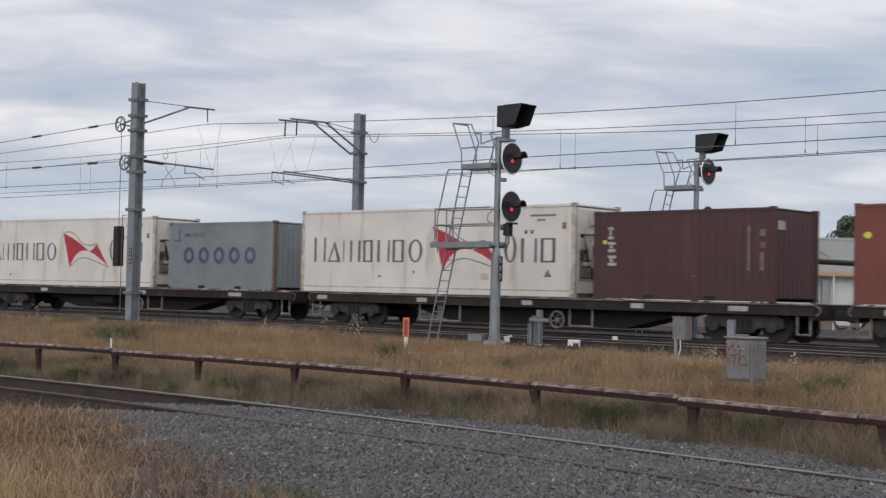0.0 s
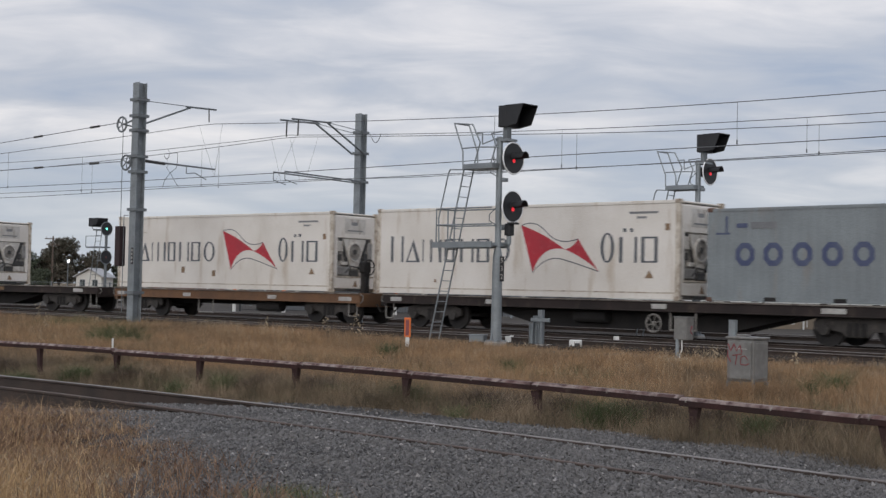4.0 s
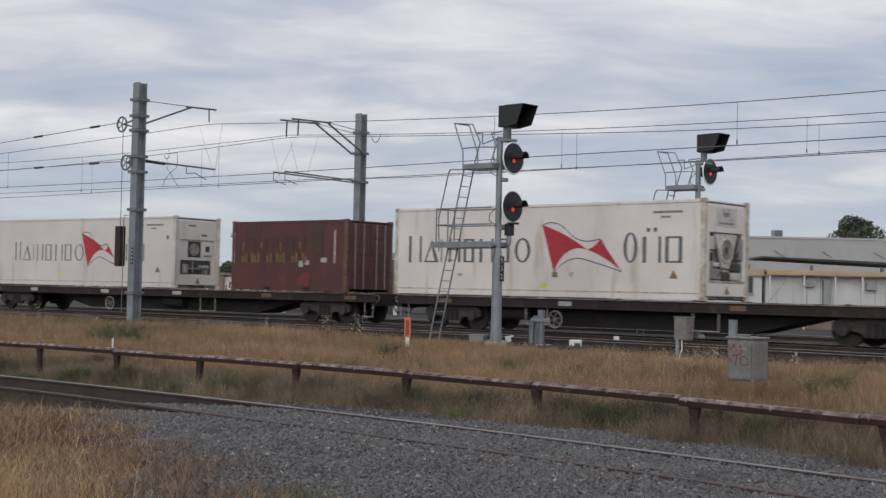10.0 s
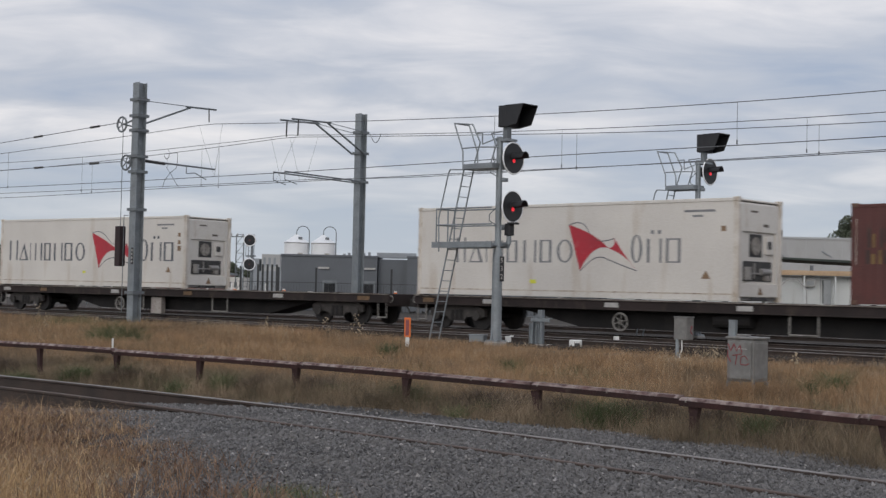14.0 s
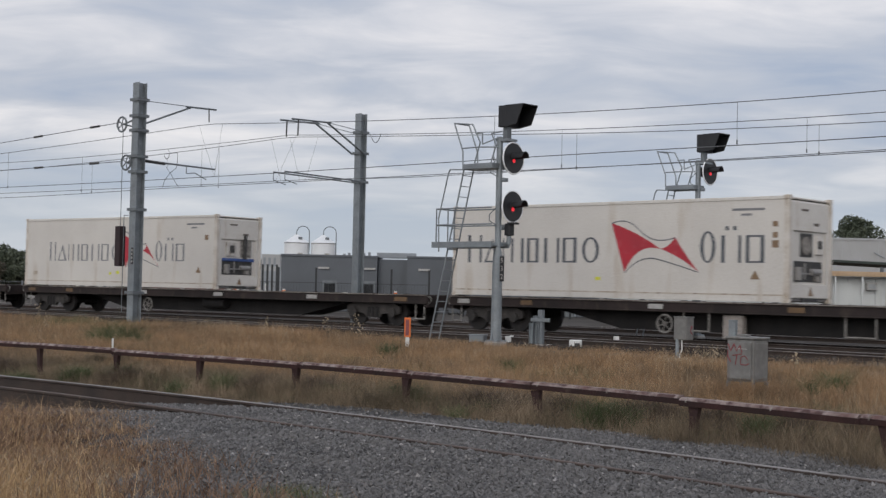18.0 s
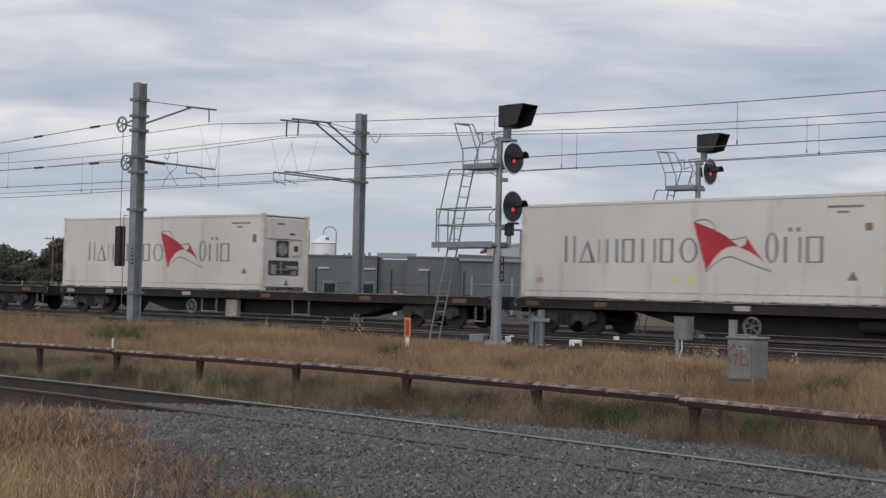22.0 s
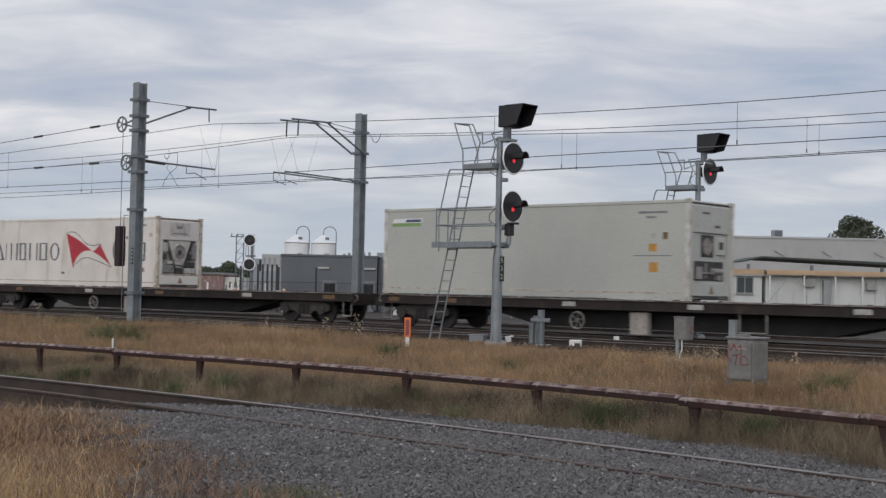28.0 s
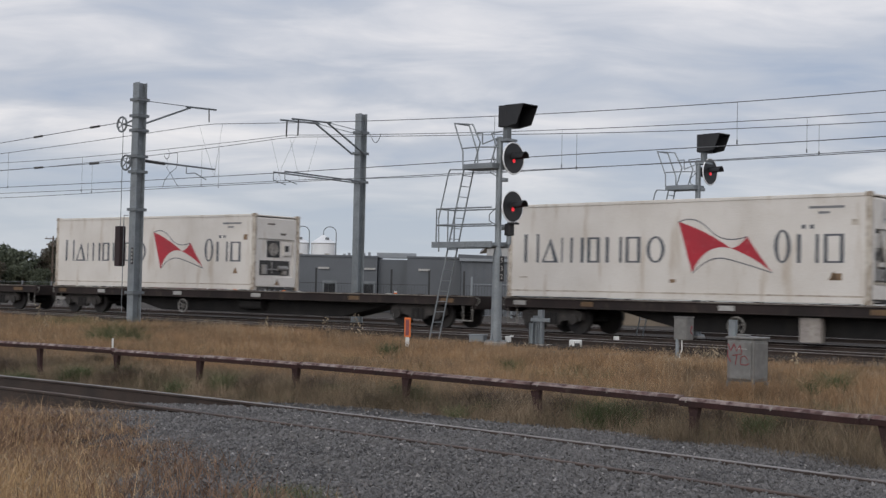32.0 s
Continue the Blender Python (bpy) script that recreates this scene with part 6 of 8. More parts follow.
    # small shunting light under the lower disc
    sl = part("shunt_light", B(0.12, 0.30, 0.10, 0.32, 2.94, 3.26, bevel=0.02), "black", t)
    part("hood", B(0.22, 0.46, 0.09, 0.33, 3.24, 3.29, bevel=0.01), "black", sl)
    part("bracket", rod(bmesh.new(), (0.2, 0.21, 2.72), (0.2, 0.21, 2.95), 0.065, 10), "galv", sl)
    part("arm", B(-0.02, 0.24, 0.17, 0.25, 2.70, 2.74), "galv", sl)
    if plate:
        n = part("number_plate", B(0.125, 0.255, -0.04, -0.02, 1.72, 2.38), "black", t, "black plate with white digits")
        for i, ch in enumerate(plate):
            if ch == "|":
                part("code_bar", B(0.165, 0.215, -0.046, -0.04, 2.22 - 0.215 * i, 2.31 - 0.215 * i), "plate", n)
                continue
            words(n, ch, pose(0.19, -0.046, 2.27 - 0.215 * i, 90, 0, 0), 0.19, "plate")
    return t


signal(6.95, -5.34, 0.26, "tall grey steel signal with two red lamps, ladder and stages", lift=(0.17, 0.11))
signal(6.78, 4.58, 0.32, "grey steel signal with two red lamps behind the train", 5.74, (5.38, 3.86), "|||", 1.62, (0.19, 0.19))


def far_signal(x, y, lamp, label, ladder=True, route=True, turn=-38):
    """A small distant signal behind the train, turned to the camera's side."""
    t = thing("distant_signal", label, "signal", "colour-light signals", m=pose(x, y, 0.1, 0, 0, turn))
    part("post", rod(bmesh.new(), (0, 0, 0), (0, 0, 5.3), 0.09, 10), "galv_dark", t)
    for k, z0 in enumerate((5.05, 3.25)):
        d = part("background_disc", rod(bmesh.new(), (0.25, -0.2, z0), (0.28, -0.2, z0), 0.43, 28), "black", t, "round black background disc")
        part("rim", ring(bmesh.new(), (0.27, -0.2, z0), (1, 0, 0), 0.43, 0.03 if route else 0.045, 30, 5), "sign" if not route else "galv_dark", d)
        part("lens", rod(bmesh.new(), (0.28, -0.2, z0), (0.30, -0.2, z0), 0.065, 12), lamp[k], d, "lit lens")
    if ladder:
        lad = part("ladder", bars([((-1.6, y0, 0), (-0.7, y0, 5.0)) for y0 in (-0.2, 0.2)], 0.025), "galv_dark", t)
        for i in range(1, 14):
            q = i / 14
            part("rung", rod(bmesh.new(), (-1.6 + 0.9 * q, -0.2, 5 * q), (-1.6 + 0.9 * q, 0.2, 5 * q), 0.015, 5), "galv_dark", lad)
        for z0, x0 in ((3.85, -1.6), (3.0, -0.5), (4.95, -0.9)):
            part("stage", B(x0, 0.05, -0.35, 0.3, z0, z0 + 0.08), "galv_dark", t)
        part("guard_rail", path([(-0.9, -0.35, 5.0), (-1.1, -0.35, 5.5), (-1.1, 0.3, 5.5), (-0.4, 0.3, 5.4)], 0.022), "galv_dark", t)
        part("guard_rail", path([(-1.6, -0.35, 3.9), (-1.6, -0.35, 4.6), (0, -0.35, 4.6)], 0.022), "galv_dark", t)
    if route:
        rb = part("route_indicator", B(-0.8, -0.35, -0.8, 0.0, 5.18, 5.72, bevel=0.02), "black", t)
        part("hood", prism([(-0.35, 5.23), (0.05, 5.35), (0.15, 5.72), (-0.35, 5.72)], -0.8, 0.0), "black", rb)


far_signal(-21.37, 85.0, ("green_lamp", "dim_lamp"), "distant signal with a green lamp and black route box")
far_signal(-14.25, 100.0, ("dim_lamp", "dim_lamp"), "distant twin-disc signal on a lattice stage", True, False, -78)
lat = thing("lattice_mast", "thin grey lattice mast with small insulators by the distant signal", "mast", m=pose(-15.3, 101.0, 0.1))
part("leg", rod(bmesh.new(), (-0.28, 0, 0), (-0.28, 0, 5.5), 0.045, 6), "galv_dark", lat)
part("leg", rod(bmesh.new(), (0.28, 0, 0), (0.28, 0, 5.3), 0.045, 6), "galv_dark", lat)
for k in range(7):
    z = 0.6 + 0.7 * k
    part("lacing", bars([((-0.28, 0, z), (0.28, 0, z + 0.7)), ((-0.28, 0, z + 0.7), (0.28, 0, z + 0.7))], 0.022, 5), "galv_dark", lat)
arm = part("cross_arm", B(-0.75, 0.75, -0.04, 0.04, 5.3, 5.38), "galv_dark", lat)
for q in (-0.65, -0.2, 0.2, 0.65):
    part("insulator", rod(bmesh.new(), (q, 0, 5.38), (q, 0, 5.58), 0.045, 6), "unit_grey", arm)


# ---- overhead line ----
def column(name, s, off, z, top, label):
    t = thing(name, label, "mast", "overhead line masts", m=on_track(s, off, z))
    w, d, e, f = 0.165, 0.185, 0.16, 0.012
    lower = [(-w, -d), (w, -d), (w, -e), (f, -e), (f, e), (w, e), (w, d), (-w, d), (-w, e), (-f, e), (-f, -e), (-w, -e)]
    bm = bmesh.new()
    rows = [[bm.verts.new((x, y, z1)) for x, y in lower] for z1 in (0, top)]
    for k in range(12):
        bm.faces.new((rows[0][k], rows[0][(k + 1) % 12], rows[1][(k + 1) % 12], rows[1][k]))
    bm.faces.new(rows[1])
    bm.faces.new(rows[0][::-1])
    part("column", bm, "galv", t, "grey galvanised steel section")
    return t


def clamp(t, z):
    bm = bmesh.new()
    box(bm, -0.24, 0.24, -0.25, -0.20, z - 0.05, z + 0.05)
    box(bm, -0.24, 0.24, 0.20, 0.25, z - 0.05, z + 0.05)
    box(bm, -0.24, -0.20, -0.20, 0.20, z - 0.05, z + 0.05)
    box(bm, 0.20, 0.24, -0.20, 0.20, z - 0.05, z + 0.05)
    return part("clamp", bm, "galv_dark", t)


MAST_S, MAST_OFF = -10.47, -4.6
NEAR_W, TRAIN_W = -2.3, 1.35
mast = column("catenary_mast", MAST_S, MAST_OFF, 0.30, 8.54, "tall grey steel overhead line mast with balance weights and wheels")
for z in (7.93, 7.36, 6.84, 5.92, 5.37, 4.03, 1.1):
    clamp(mast, z)
ca = part("upper_cantilever", bars([((0, 0.2, 7.1), (0, 2.3, 7.93)), ((0, 2.1, 7.95), (0, 3.55, 8.0))], 0.036), "galv_dark", mast)
part("tie_rod", rod(bmesh.new(), (0, 0.2, 7.93), (0, 2.2, 7.97), 0.014), "galv_dark", ca)
part("insulator", bars([((0, 3.2, 7.96), (0, 3.22, 7.5))], 0.022), "unit_dark", ca)
cb = part("lower_cantilever", bars([((0, 0.2, 5.8), (0, 3.55, 5.76))], 0.034), "galv_dark", mast)
part("insulator", bars([((0, 0.25, 5.798), (0, 1.2, 5.765))], 0.055, 8), "unit_dark", cb)
part("registration_arm", path([(0, 2.2, 5.73), (0, 2.2, 5.5), (0, 2.6, 5.55), (0, 3.15, 5.34)], 0.018), "galv_dark", cb)
for z, wx in ((7.08, -0.65), (5.70, -0.36)):
    bm = ring(bmesh.new(), (wx, -0.25, z), (0, 1, 0), 0.26, 0.035, 20, 6)
    for k in range(5):
        a = k * 2 * math.pi / 5
        rod(bm, (wx, -0.25, z), (wx + 0.26 * math.cos(a), -0.25, z + 0.26 * math.sin(a)), 0.02, 5)
    part("tension_wheel", bm, "galv_dark", mast, "dark spoked tension wheel")
    part("wheel_bracket", bars([((wx, -0.2, z), (-0.15, -0.1, z + 0.15)), ((wx, -0.2, z), (-0.15, -0.1, z - 0.1))], 0.03), "galv_dark", mast)
part("balance_weight", B(-0.66, -0.39, -0.42, -0.14, 2.02, 3.44, bevel=0.02), "maroon", mast, "dark maroon stack of balance weights")
part("weight_rod", rod(bmesh.new(), (-0.53, -0.28, 3.4), (-0.53, -0.28, 6.9), 0.012), "galv_dark", mast)
part("guide_frame", path([(-0.34, -0.28, 0.4), (-0.34, -0.28, 3.82), (-0.1, -0.28, 3.82)], 0.014), "galv_dark", mast)
pl = part("mast_plate", B(0.0, 0.12, -0.20, -0.188, 2.1, 2.68), "black", mast)
for i in range(4):
    part("code_bar", B(0.03, 0.09, -0.206, -0.2, 2.16 + 0.13 * i, 2.24 + 0.13 * i), "plate", pl)

mast2 = column("catenary_mast", -9.55, 5.95, 0.28, 8.62, "grey steel overhead line mast with twin cantilevers behind the train")
for z in (7.84, 6.98, 5.80):
    clamp(mast2, z)
for dx in (-0.32, 0.32):
    c = part("cantilever", bars([((dx, -0.15, 6.95), (dx, -2.30, 7.98)), ((dx, -2.1, 8.0), (dx, -4.25, 7.92))], 0.038), "galv_dark", mast2)
    part("tie_rod", rod(bmesh.new(), (dx, -0.15, 7.84), (dx, -2.4, 8.0), 0.014), "galv_dark", c)
    part("insulator", bars([((dx, -3.9, 7.93), (dx, -3.92, 7.3))], 0.03), "unit_dark", c)
    part("steady_tube", bars([((dx, -0.15, 5.80), (dx, -4.55, 5.86))], 0.032), "galv_dark", c)
    part("registration_arm", path([(dx, -4.55, 5.86), (dx, -4.55, 5.55), (dx, -3.9, 5.42)], 0.016), "galv_dark", c)


def near_carrier(s):
    """Height of the carrier wire over the near track; it hangs from the mast at -9.4."""
    if s < -9.4:
        return 7.57 - 0.0385 * min(16.0, -9.4 - s) + 0.02 * max(0.0, -25.4 - s)
    return 6.60 + 0.97 * (abs(s - 18.0) / 27.4) ** 1.6


def train_carrier(s):
    """Height of the carrier wire over the train."""
    if s < -9.0:
        return 7.20 + 0.32 * (abs(s + 26.0) / 17.0) ** 1.6
    return 6.64 + 0.88 * (abs(s - 16.0) / 25.0) ** 1.6


def second_carrier(s):
    if s < -8.5:
        return 6.78 + 0.59 * (abs(s + 27.0) / 18.5) ** 1.4
    return 6.32 + 1.05 * (abs(s - 16.0) / 24.5) ** 1.25 - 0.03 * math.exp(-((s - 8.0) / 5.0) ** 2)


def tube(pts, r, seg=5):
    """One unbroken wire through pts."""
    bm = bmesh.new()
    rows = []
    for i, p in enumerate(pts):
        d = Vector(pts[min(i + 1, len(pts) - 1)]) - Vector(pts[max(i - 1, 0)])
        q = d.to_track_quat("Z", "Y")
        rows.append([bm.verts.new(Vector(p) + q @ Vector((r * math.cos(a), r * math.sin(a), 0))) for a in (2 * math.pi * k / seg for k in range(seg))])
    for r0, r1 in zip(rows[:-1], rows[1:]):
        for k in range(seg):
            bm.faces.new((r0[k], r0[(k + 1) % seg], r1[(k + 1) % seg], r1[k]))
    return bm


TAILS = (((-11.2, -4.85, 7.45), (-20.0, -4.0, 7.23), (-60.0, -2.3, 6.9)), ((-11.2, -4.85, 6.05), (-19.9, -4.0, 6.13), (-60.0, -2.3, 6.3)))


def wires():
    t = thing("overhead_wire", "dark contact and carrier wires over the tracks", "wire")
    runs = [(NEAR_W, near_carrier, 0.012), (NEAR_W, lambda s: 5.64 - 0.12 * float(smooth(4.0, 19.0, np.array(s))), 0.013),
            (TRAIN_W, train_carrier, 0.012), (TRAIN_W, lambda s: 5.78 - 0.12 * float(smooth(-9.0, -2.0, np.array(s))), 0.012),
            (TRAIN_W - 0.45, second_carrier, 0.012), (TRAIN_W - 0.40, lambda s: 5.53 + 0.14 * float(smooth(-27.0, -13.0, np.array(s))) - 0.10 * float(smooth(-3.0, 14.0, np.array(s))), 0.013)]
    for off, h, r in runs:
        pts = [along(s, off, h(s)) for s in np.arange(-80.0, 40.1, 1.0)]
        part("wire", tube(pts, r), "wire", t)
    for off, h, low, ss in ((NEAR_W, near_carrier, 5.64, (-53.0, -45.0, -37.4, -29.6, -21.83, -14.4, 4.07, 12.41, 20.8, 29.0)),
                            (TRAIN_W, train_carrier, 5.75, (-37.0, -29.3, -21.62, -13.97, 3.79, 12.32, 21.0)),
                            (TRAIN_W - 0.42, second_carrier, 5.62, (-36.0, -28.3, -20.41, -12.48, 4.69, 12.92, 21.6))):
        for s in ss:
            d = part("dropper", rod(bmesh.new(), along(s, off, low), along(s, off, h(s)), 0.006, 4), "wire", t)
            part("clip", rod(bmesh.new(), along(s, off, low - 0.05), along(s, off, low + 0.06), 0.018, 5), "wire", d)
    for s0, s1, off, h, low in ((-9.95, -9.02, NEAR_W, near_carrier, 5.66), (-8.64, -9.02, NEAR_W, near_carrier, 5.66), (-10.0, -9.4, TRAIN_W, train_carrier, 5.78), (-8.6, -9.7, TRAIN_W, train_carrier, 5.78), (-8.5, -7.9, TRAIN_W - 0.45, second_carrier, 5.68), (-7.0, -7.6, TRAIN_W - 0.45, second_carrier, 5.68)):
        part("dropper", rod(bmesh.new(), along(s0, off, h(s0)), along(s1, off, low), 0.006, 4), "wire", t)
    for pts in TAILS:
        part("tail_wire", tube([along(*p) for p in pts], 0.014), "wire", t)
        a, b = Vector(along(*pts[0])), Vector(along(*pts[1]))
        for q in (0.16, 0.62):
            part("insulator", rod(bmesh.new(), a.lerp(b, q), a.lerp(b, q + 0.07), 0.04, 8), "unit_dark", t)
    # a hanging loop between carrier wires
    ja, jb2 = -4.58, -4.05
    za = train_carrier(ja)
    part("jumper", tube([along(ja + (jb2 - ja) * q, TRAIN_W - 0.2, za - 0.02 - 1.25 * q * (1 - q)) for q in (i / 10 for i in range(11))], 0.012), "wire", t)
    # a looped jumper between the two wires of the train's line
    o = TRAIN_W - 0.1
    loop = [along(-16.0 + 0.16 * math.sin(a), o, 7.12 + 0.21 * math.cos(a)) for a in (k * math.pi / 6 for k in range(10))]
    part("jumper", tube(loop + [along(-15.35, o, 7.14), along(-15.33, o, 6.8), along(-15.4, o, 6.5), along(-15.75, o, 6.34), along(-16.1, o, 6.02), along(-16.22, o, 5.75)], 0.012), "wire", t)
    part("jumper", tube([along(-16.0, o, 6.92), along(-15.9, o, 6.7), along(-16.0, o, 6.55), along(-15.7, o, 6.25), along(-15.45, o, 5.95), along(-15.24, o, 5.72)], 0.012), "wire", t)


wires()


# ---- barrier of old rail ----
def barrier():
    t = thing("rail_barrier", "low barrier of rusty red-brown timber with flaking pale top", "barrier")
    sec = [(-0.075, -0.098), (0.075, -0.098), (0.09, -0.035), (-0.09, -0.035)]
    cap = [(-0.088, -0.033), (0.088, -0.033), (0.05, 0.0), (-0.05, 0.0)]
    rng = random.Random(5)

    def line(s):
        return -18.42 - 0.0055 * (max(s, -2.0) - 18.5) ** 2

    s = -5.63
    while s < 29:
        e = s + 2.6
        top = 0.545 + rng.uniform(-0.012, 0.012)
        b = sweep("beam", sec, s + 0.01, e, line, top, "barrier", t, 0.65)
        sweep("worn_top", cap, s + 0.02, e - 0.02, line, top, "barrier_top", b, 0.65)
        for q in (0.12, 1.4):
            sweep("strap", [(-0.094, -0.05), (-0.094, -0.034), (-0.05, 0.004), (0.05, 0.004), (0.05, -0.01), (-0.08, -0.05)], s + q, s + q + 0.022, line, top, "dusty", b, 0.035, "pale steel strap")
        s = e
    for i, s in enumerate(POSTS[3:]):
        bm = prism([(-0.075, 0.43), (0.075, 0.43), (0.05, 0.30), (0.04, 0.1), (0.04, -0.2), (-0.04, -0.2), (-0.04, 0.1), (-0.05, 0.30)], -0.035, 0.035)
        part("barrier_post", bm, "barrier", t).matrix_basis = on_track(s, line(s), 0.02) @ pose(0, 0, 0, 0, (-2, 3, -7, 2, -4, 1, 3)[i % 7], 0)


barrier()


# ---- cabinets, boxes and posts beside the line ----
def at_ground(x, y, rz=0.0):
    return pose(x, y, float(height(np.array(x), np.array(y))), 0, 0, rz)


cab = thing("signal_cabinet", "weathered light grey steel cabinet with red graffiti on legs", "cabinet", m=at_ground(4.74, 20.75, -46))
z0 = 0.34
body = part("body", B(-0.24, 0.24, -0.20, 0.20, z0, z0 + 0.65, bevel=0.012), "grey_cab", cab)
part("lid", B(-0.265, 0.265, -0.225, 0.225, z0 + 0.65, z0 + 0.69, bevel=0.012), "grey_cab", cab)
part("door", B(-0.21, 0.21, -0.235, -0.20, z0 + 0.04, z0 + 0.61, bevel=0.006), "grey_cab", cab)
part("latch", B(-0.05, 0.14, -0.245, -0.235, z0 + 0.50, z0 + 0.512), "plate", cab, "pale latch bar")
part("lid_box", B(-0.20, -0.02, -0.02, 0.12, z0 + 0.69, z0 + 0.72, bevel=0.006), "grey_cab", cab)
part("side_door", B(0.24, 0.252, -0.17, 0.17, z0 + 0.04, z0 + 0.60, bevel=0.006), "grey_cab", cab)
for x, y in ((-0.22, -0.18), (0.22, -0.18), (-0.22, 0.18), (0.22, 0.18)):
    part("leg", B(x - 0.025, x + 0.025, y - 0.025, y + 0.025, -0.15, z0), "galv_dark", cab)
for line in ([(-0.22, 0.58), (-0.17, 0.47), (-0.10, 0.58), (-0.05, 0.47), (0.02, 0.56), (0.06, 0.45)], [(-0.13, 0.40), (0.06, 0.43)], [(-0.04, 0.41), (-0.07, 0.26)], [(0.18, 0.34), (0.12, 0.40), (0.04, 0.38), (0.03, 0.27), (0.14, 0.26), (0.21, 0.29)], [(-0.22, 0.48), (-0.22, 0.38), (-0.16, 0.3)]):
    part("graffiti_stroke", path([(a * 0.9, -0.238, z0 + b) for a, b in line], 0.009, 5), "graffiti", cab)

case = thing("location_case", "pale grey junction case on a thin steel pole", "cabinet", m=at_ground(5.60, 31.0, -45))
part("pole", rod(bmesh.new(), (-0.1, -0.1, -0.2), (-0.1, -0.1, 0.5), 0.045, 8), "galv", case)
part("body", B(-0.18, 0.18, -0.14, 0.14, 0.42, 0.93, bevel=0.012), "grey_cab", case)
part("lid", B(-0.195, 0.195, -0.155, 0.155, 0.93, 0.955, bevel=0.008), "grey_cab", case)
part("door", B(-0.16, 0.16, -0.152, -0.14, 0.45, 0.90), "grey_cab", case)
part("conduit", path([(0.02, -0.1, 0.42), (0.04, -0.12, 0.2), (-0.02, -0.12, 0.05), (-0.06, -0.1, -0.1)], 0.015), "white_post", case)
g = bmesh.new()
for (a, b), (c, d) in (((0.05, 0.75), (0.0, 0.62)), ((0.0, 0.62), (0.08, 0.55)), ((0.02, 0.70), (0.08, 0.72))):
    rod(g, (0.182, a, b), (0.182, c, d), 0.014, 5)
part("graffiti_stroke", g, "graffiti", case)

stub = thing("steel_stub_post", "short grey steel channel post beside the cabinet", "post", m=at_ground(6.72, 31.0, -40))
bm = bmesh.new()
for x0, x1, y0, y1 in ((-0.085, 0.085, -0.02, 0.0), (-0.085, -0.065, 0.0, 0.09), (0.065, 0.085, 0.0, 0.09)):
    box(bm, x0, x1, y0, y1, -0.2, 0.90)
part("channel", bm, "galv", stub)
part("cap", B(-0.09, 0.09, -0.025, 0.095, 0.90, 0.91), "galv", stub)

mark = thing("marker_post", "slim white marker post with an orange reflector", "post", m=at_ground(-0.85, 34.0, -15))
part("post", B(-0.045, 0.045, -0.02, 0.02, -0.2, 0.45), "white_post", mark)
hd = part("reflector", B(-0.085, 0.085, -0.035, 0.0, 0.33, 0.83, bevel=0.02), "orange", mark, "bright orange reflector plate")
part("inner_panel", B(-0.045, 0.045, -0.04, -0.035, 0.38, 0.78), "graffiti", hd)

pair = thing("post_group", "galvanised steel channel posts with a short cross arm", "post", m=at_ground(2.68, 36.0, -38))
for x, y, h in ((0.0, 0.0, 0.98), (-0.24, 0.1, 0.82), (-0.31, 0.02, 0.62)):
    bm = bmesh.new()
    box(bm, x - 0.06, x + 0.06, y - 0.008, y + 0.008, -0.2, h)
    box(bm, x - 0.06, x - 0.045, y - 0.06, y + 0.06, -0.2, h)
    box(bm, x + 0.045, x + 0.06, y - 0.06, y + 0.06, -0.2, h)
    part("channel", bm, "galv", pair)
part("cross_arm", B(-0.3, 0.3, -0.08, -0.02, 0.66, 0.76, bevel=0.01), "galv", pair)
part("bracket", B(-0.07, 0.07, -0.08, -0.05, 0.78, 0.98), "galv", pair)
part("footing", B(-0.42, 0.42, -0.22, 0.22, -0.2, 0.06, bevel=0.02), "concrete", pair)

jb = thing("junction_box", "low grey cable box on the ballast", "box", m=at_ground(1.02, 37.0, -20))
part("body", B(-0.21, 0.21, -0.16, 0.16, -0.02, 0.24, bevel=0.015), "galv", jb)
part("lid", B(-0.23, 0.23, -0.18, 0.18, 0.24, 0.27, bevel=0.01), "galv", jb)
wb = thing("cable_pit", "small white concrete cable pit in the dry grass", "box", m=at_ground(3.56, 35.5, -10))
part("body", B(-0.16, 0.16, -0.16, 0.16, -0.1, 0.24, bevel=0.02), "white_post", wb)
# shade of the pit's opening, painted as a dark plate on the solid body
part("opening_shade", B(-0.02, 0.12, -0.166, -0.16, 0.02, 0.16), "unit_dark", wb)
for x, y, sz in ((1.86, 37.2, 0.07), (5.0, 38.3, 0.07), (2.0, 38.0, 0.05)):
    st = thing("white_marker", "small white marker block on the ballast", "marker", "white marker blocks", m=at_ground(x, y, 12))
    part("block", B(-sz, sz, -sz, sz, -0.02, 0.24, bevel=0.012), "white_post", st)
pg = thing("peg", "thin white survey peg in the dry grass", "peg", m=at_ground(-6.72, 27.5))
part("stake", B(-0.018, 0.018, -0.018, 0.018, -0.1, 0.53, bevel=0.006), "white_post", pg)
tr = thing("cable_route", "long low concrete cable trough behind the train", "trough", m=pose(0, 0, 0))
for a, b, o, h in ((-40, 30, 3.3, 0.40),):
    sweep("trough", [(-0.22, -0.2), (0.22, -0.2), (0.22, 0.0), (-0.22, 0.0)], a, b, o, h, "concrete", tr, 1.5)


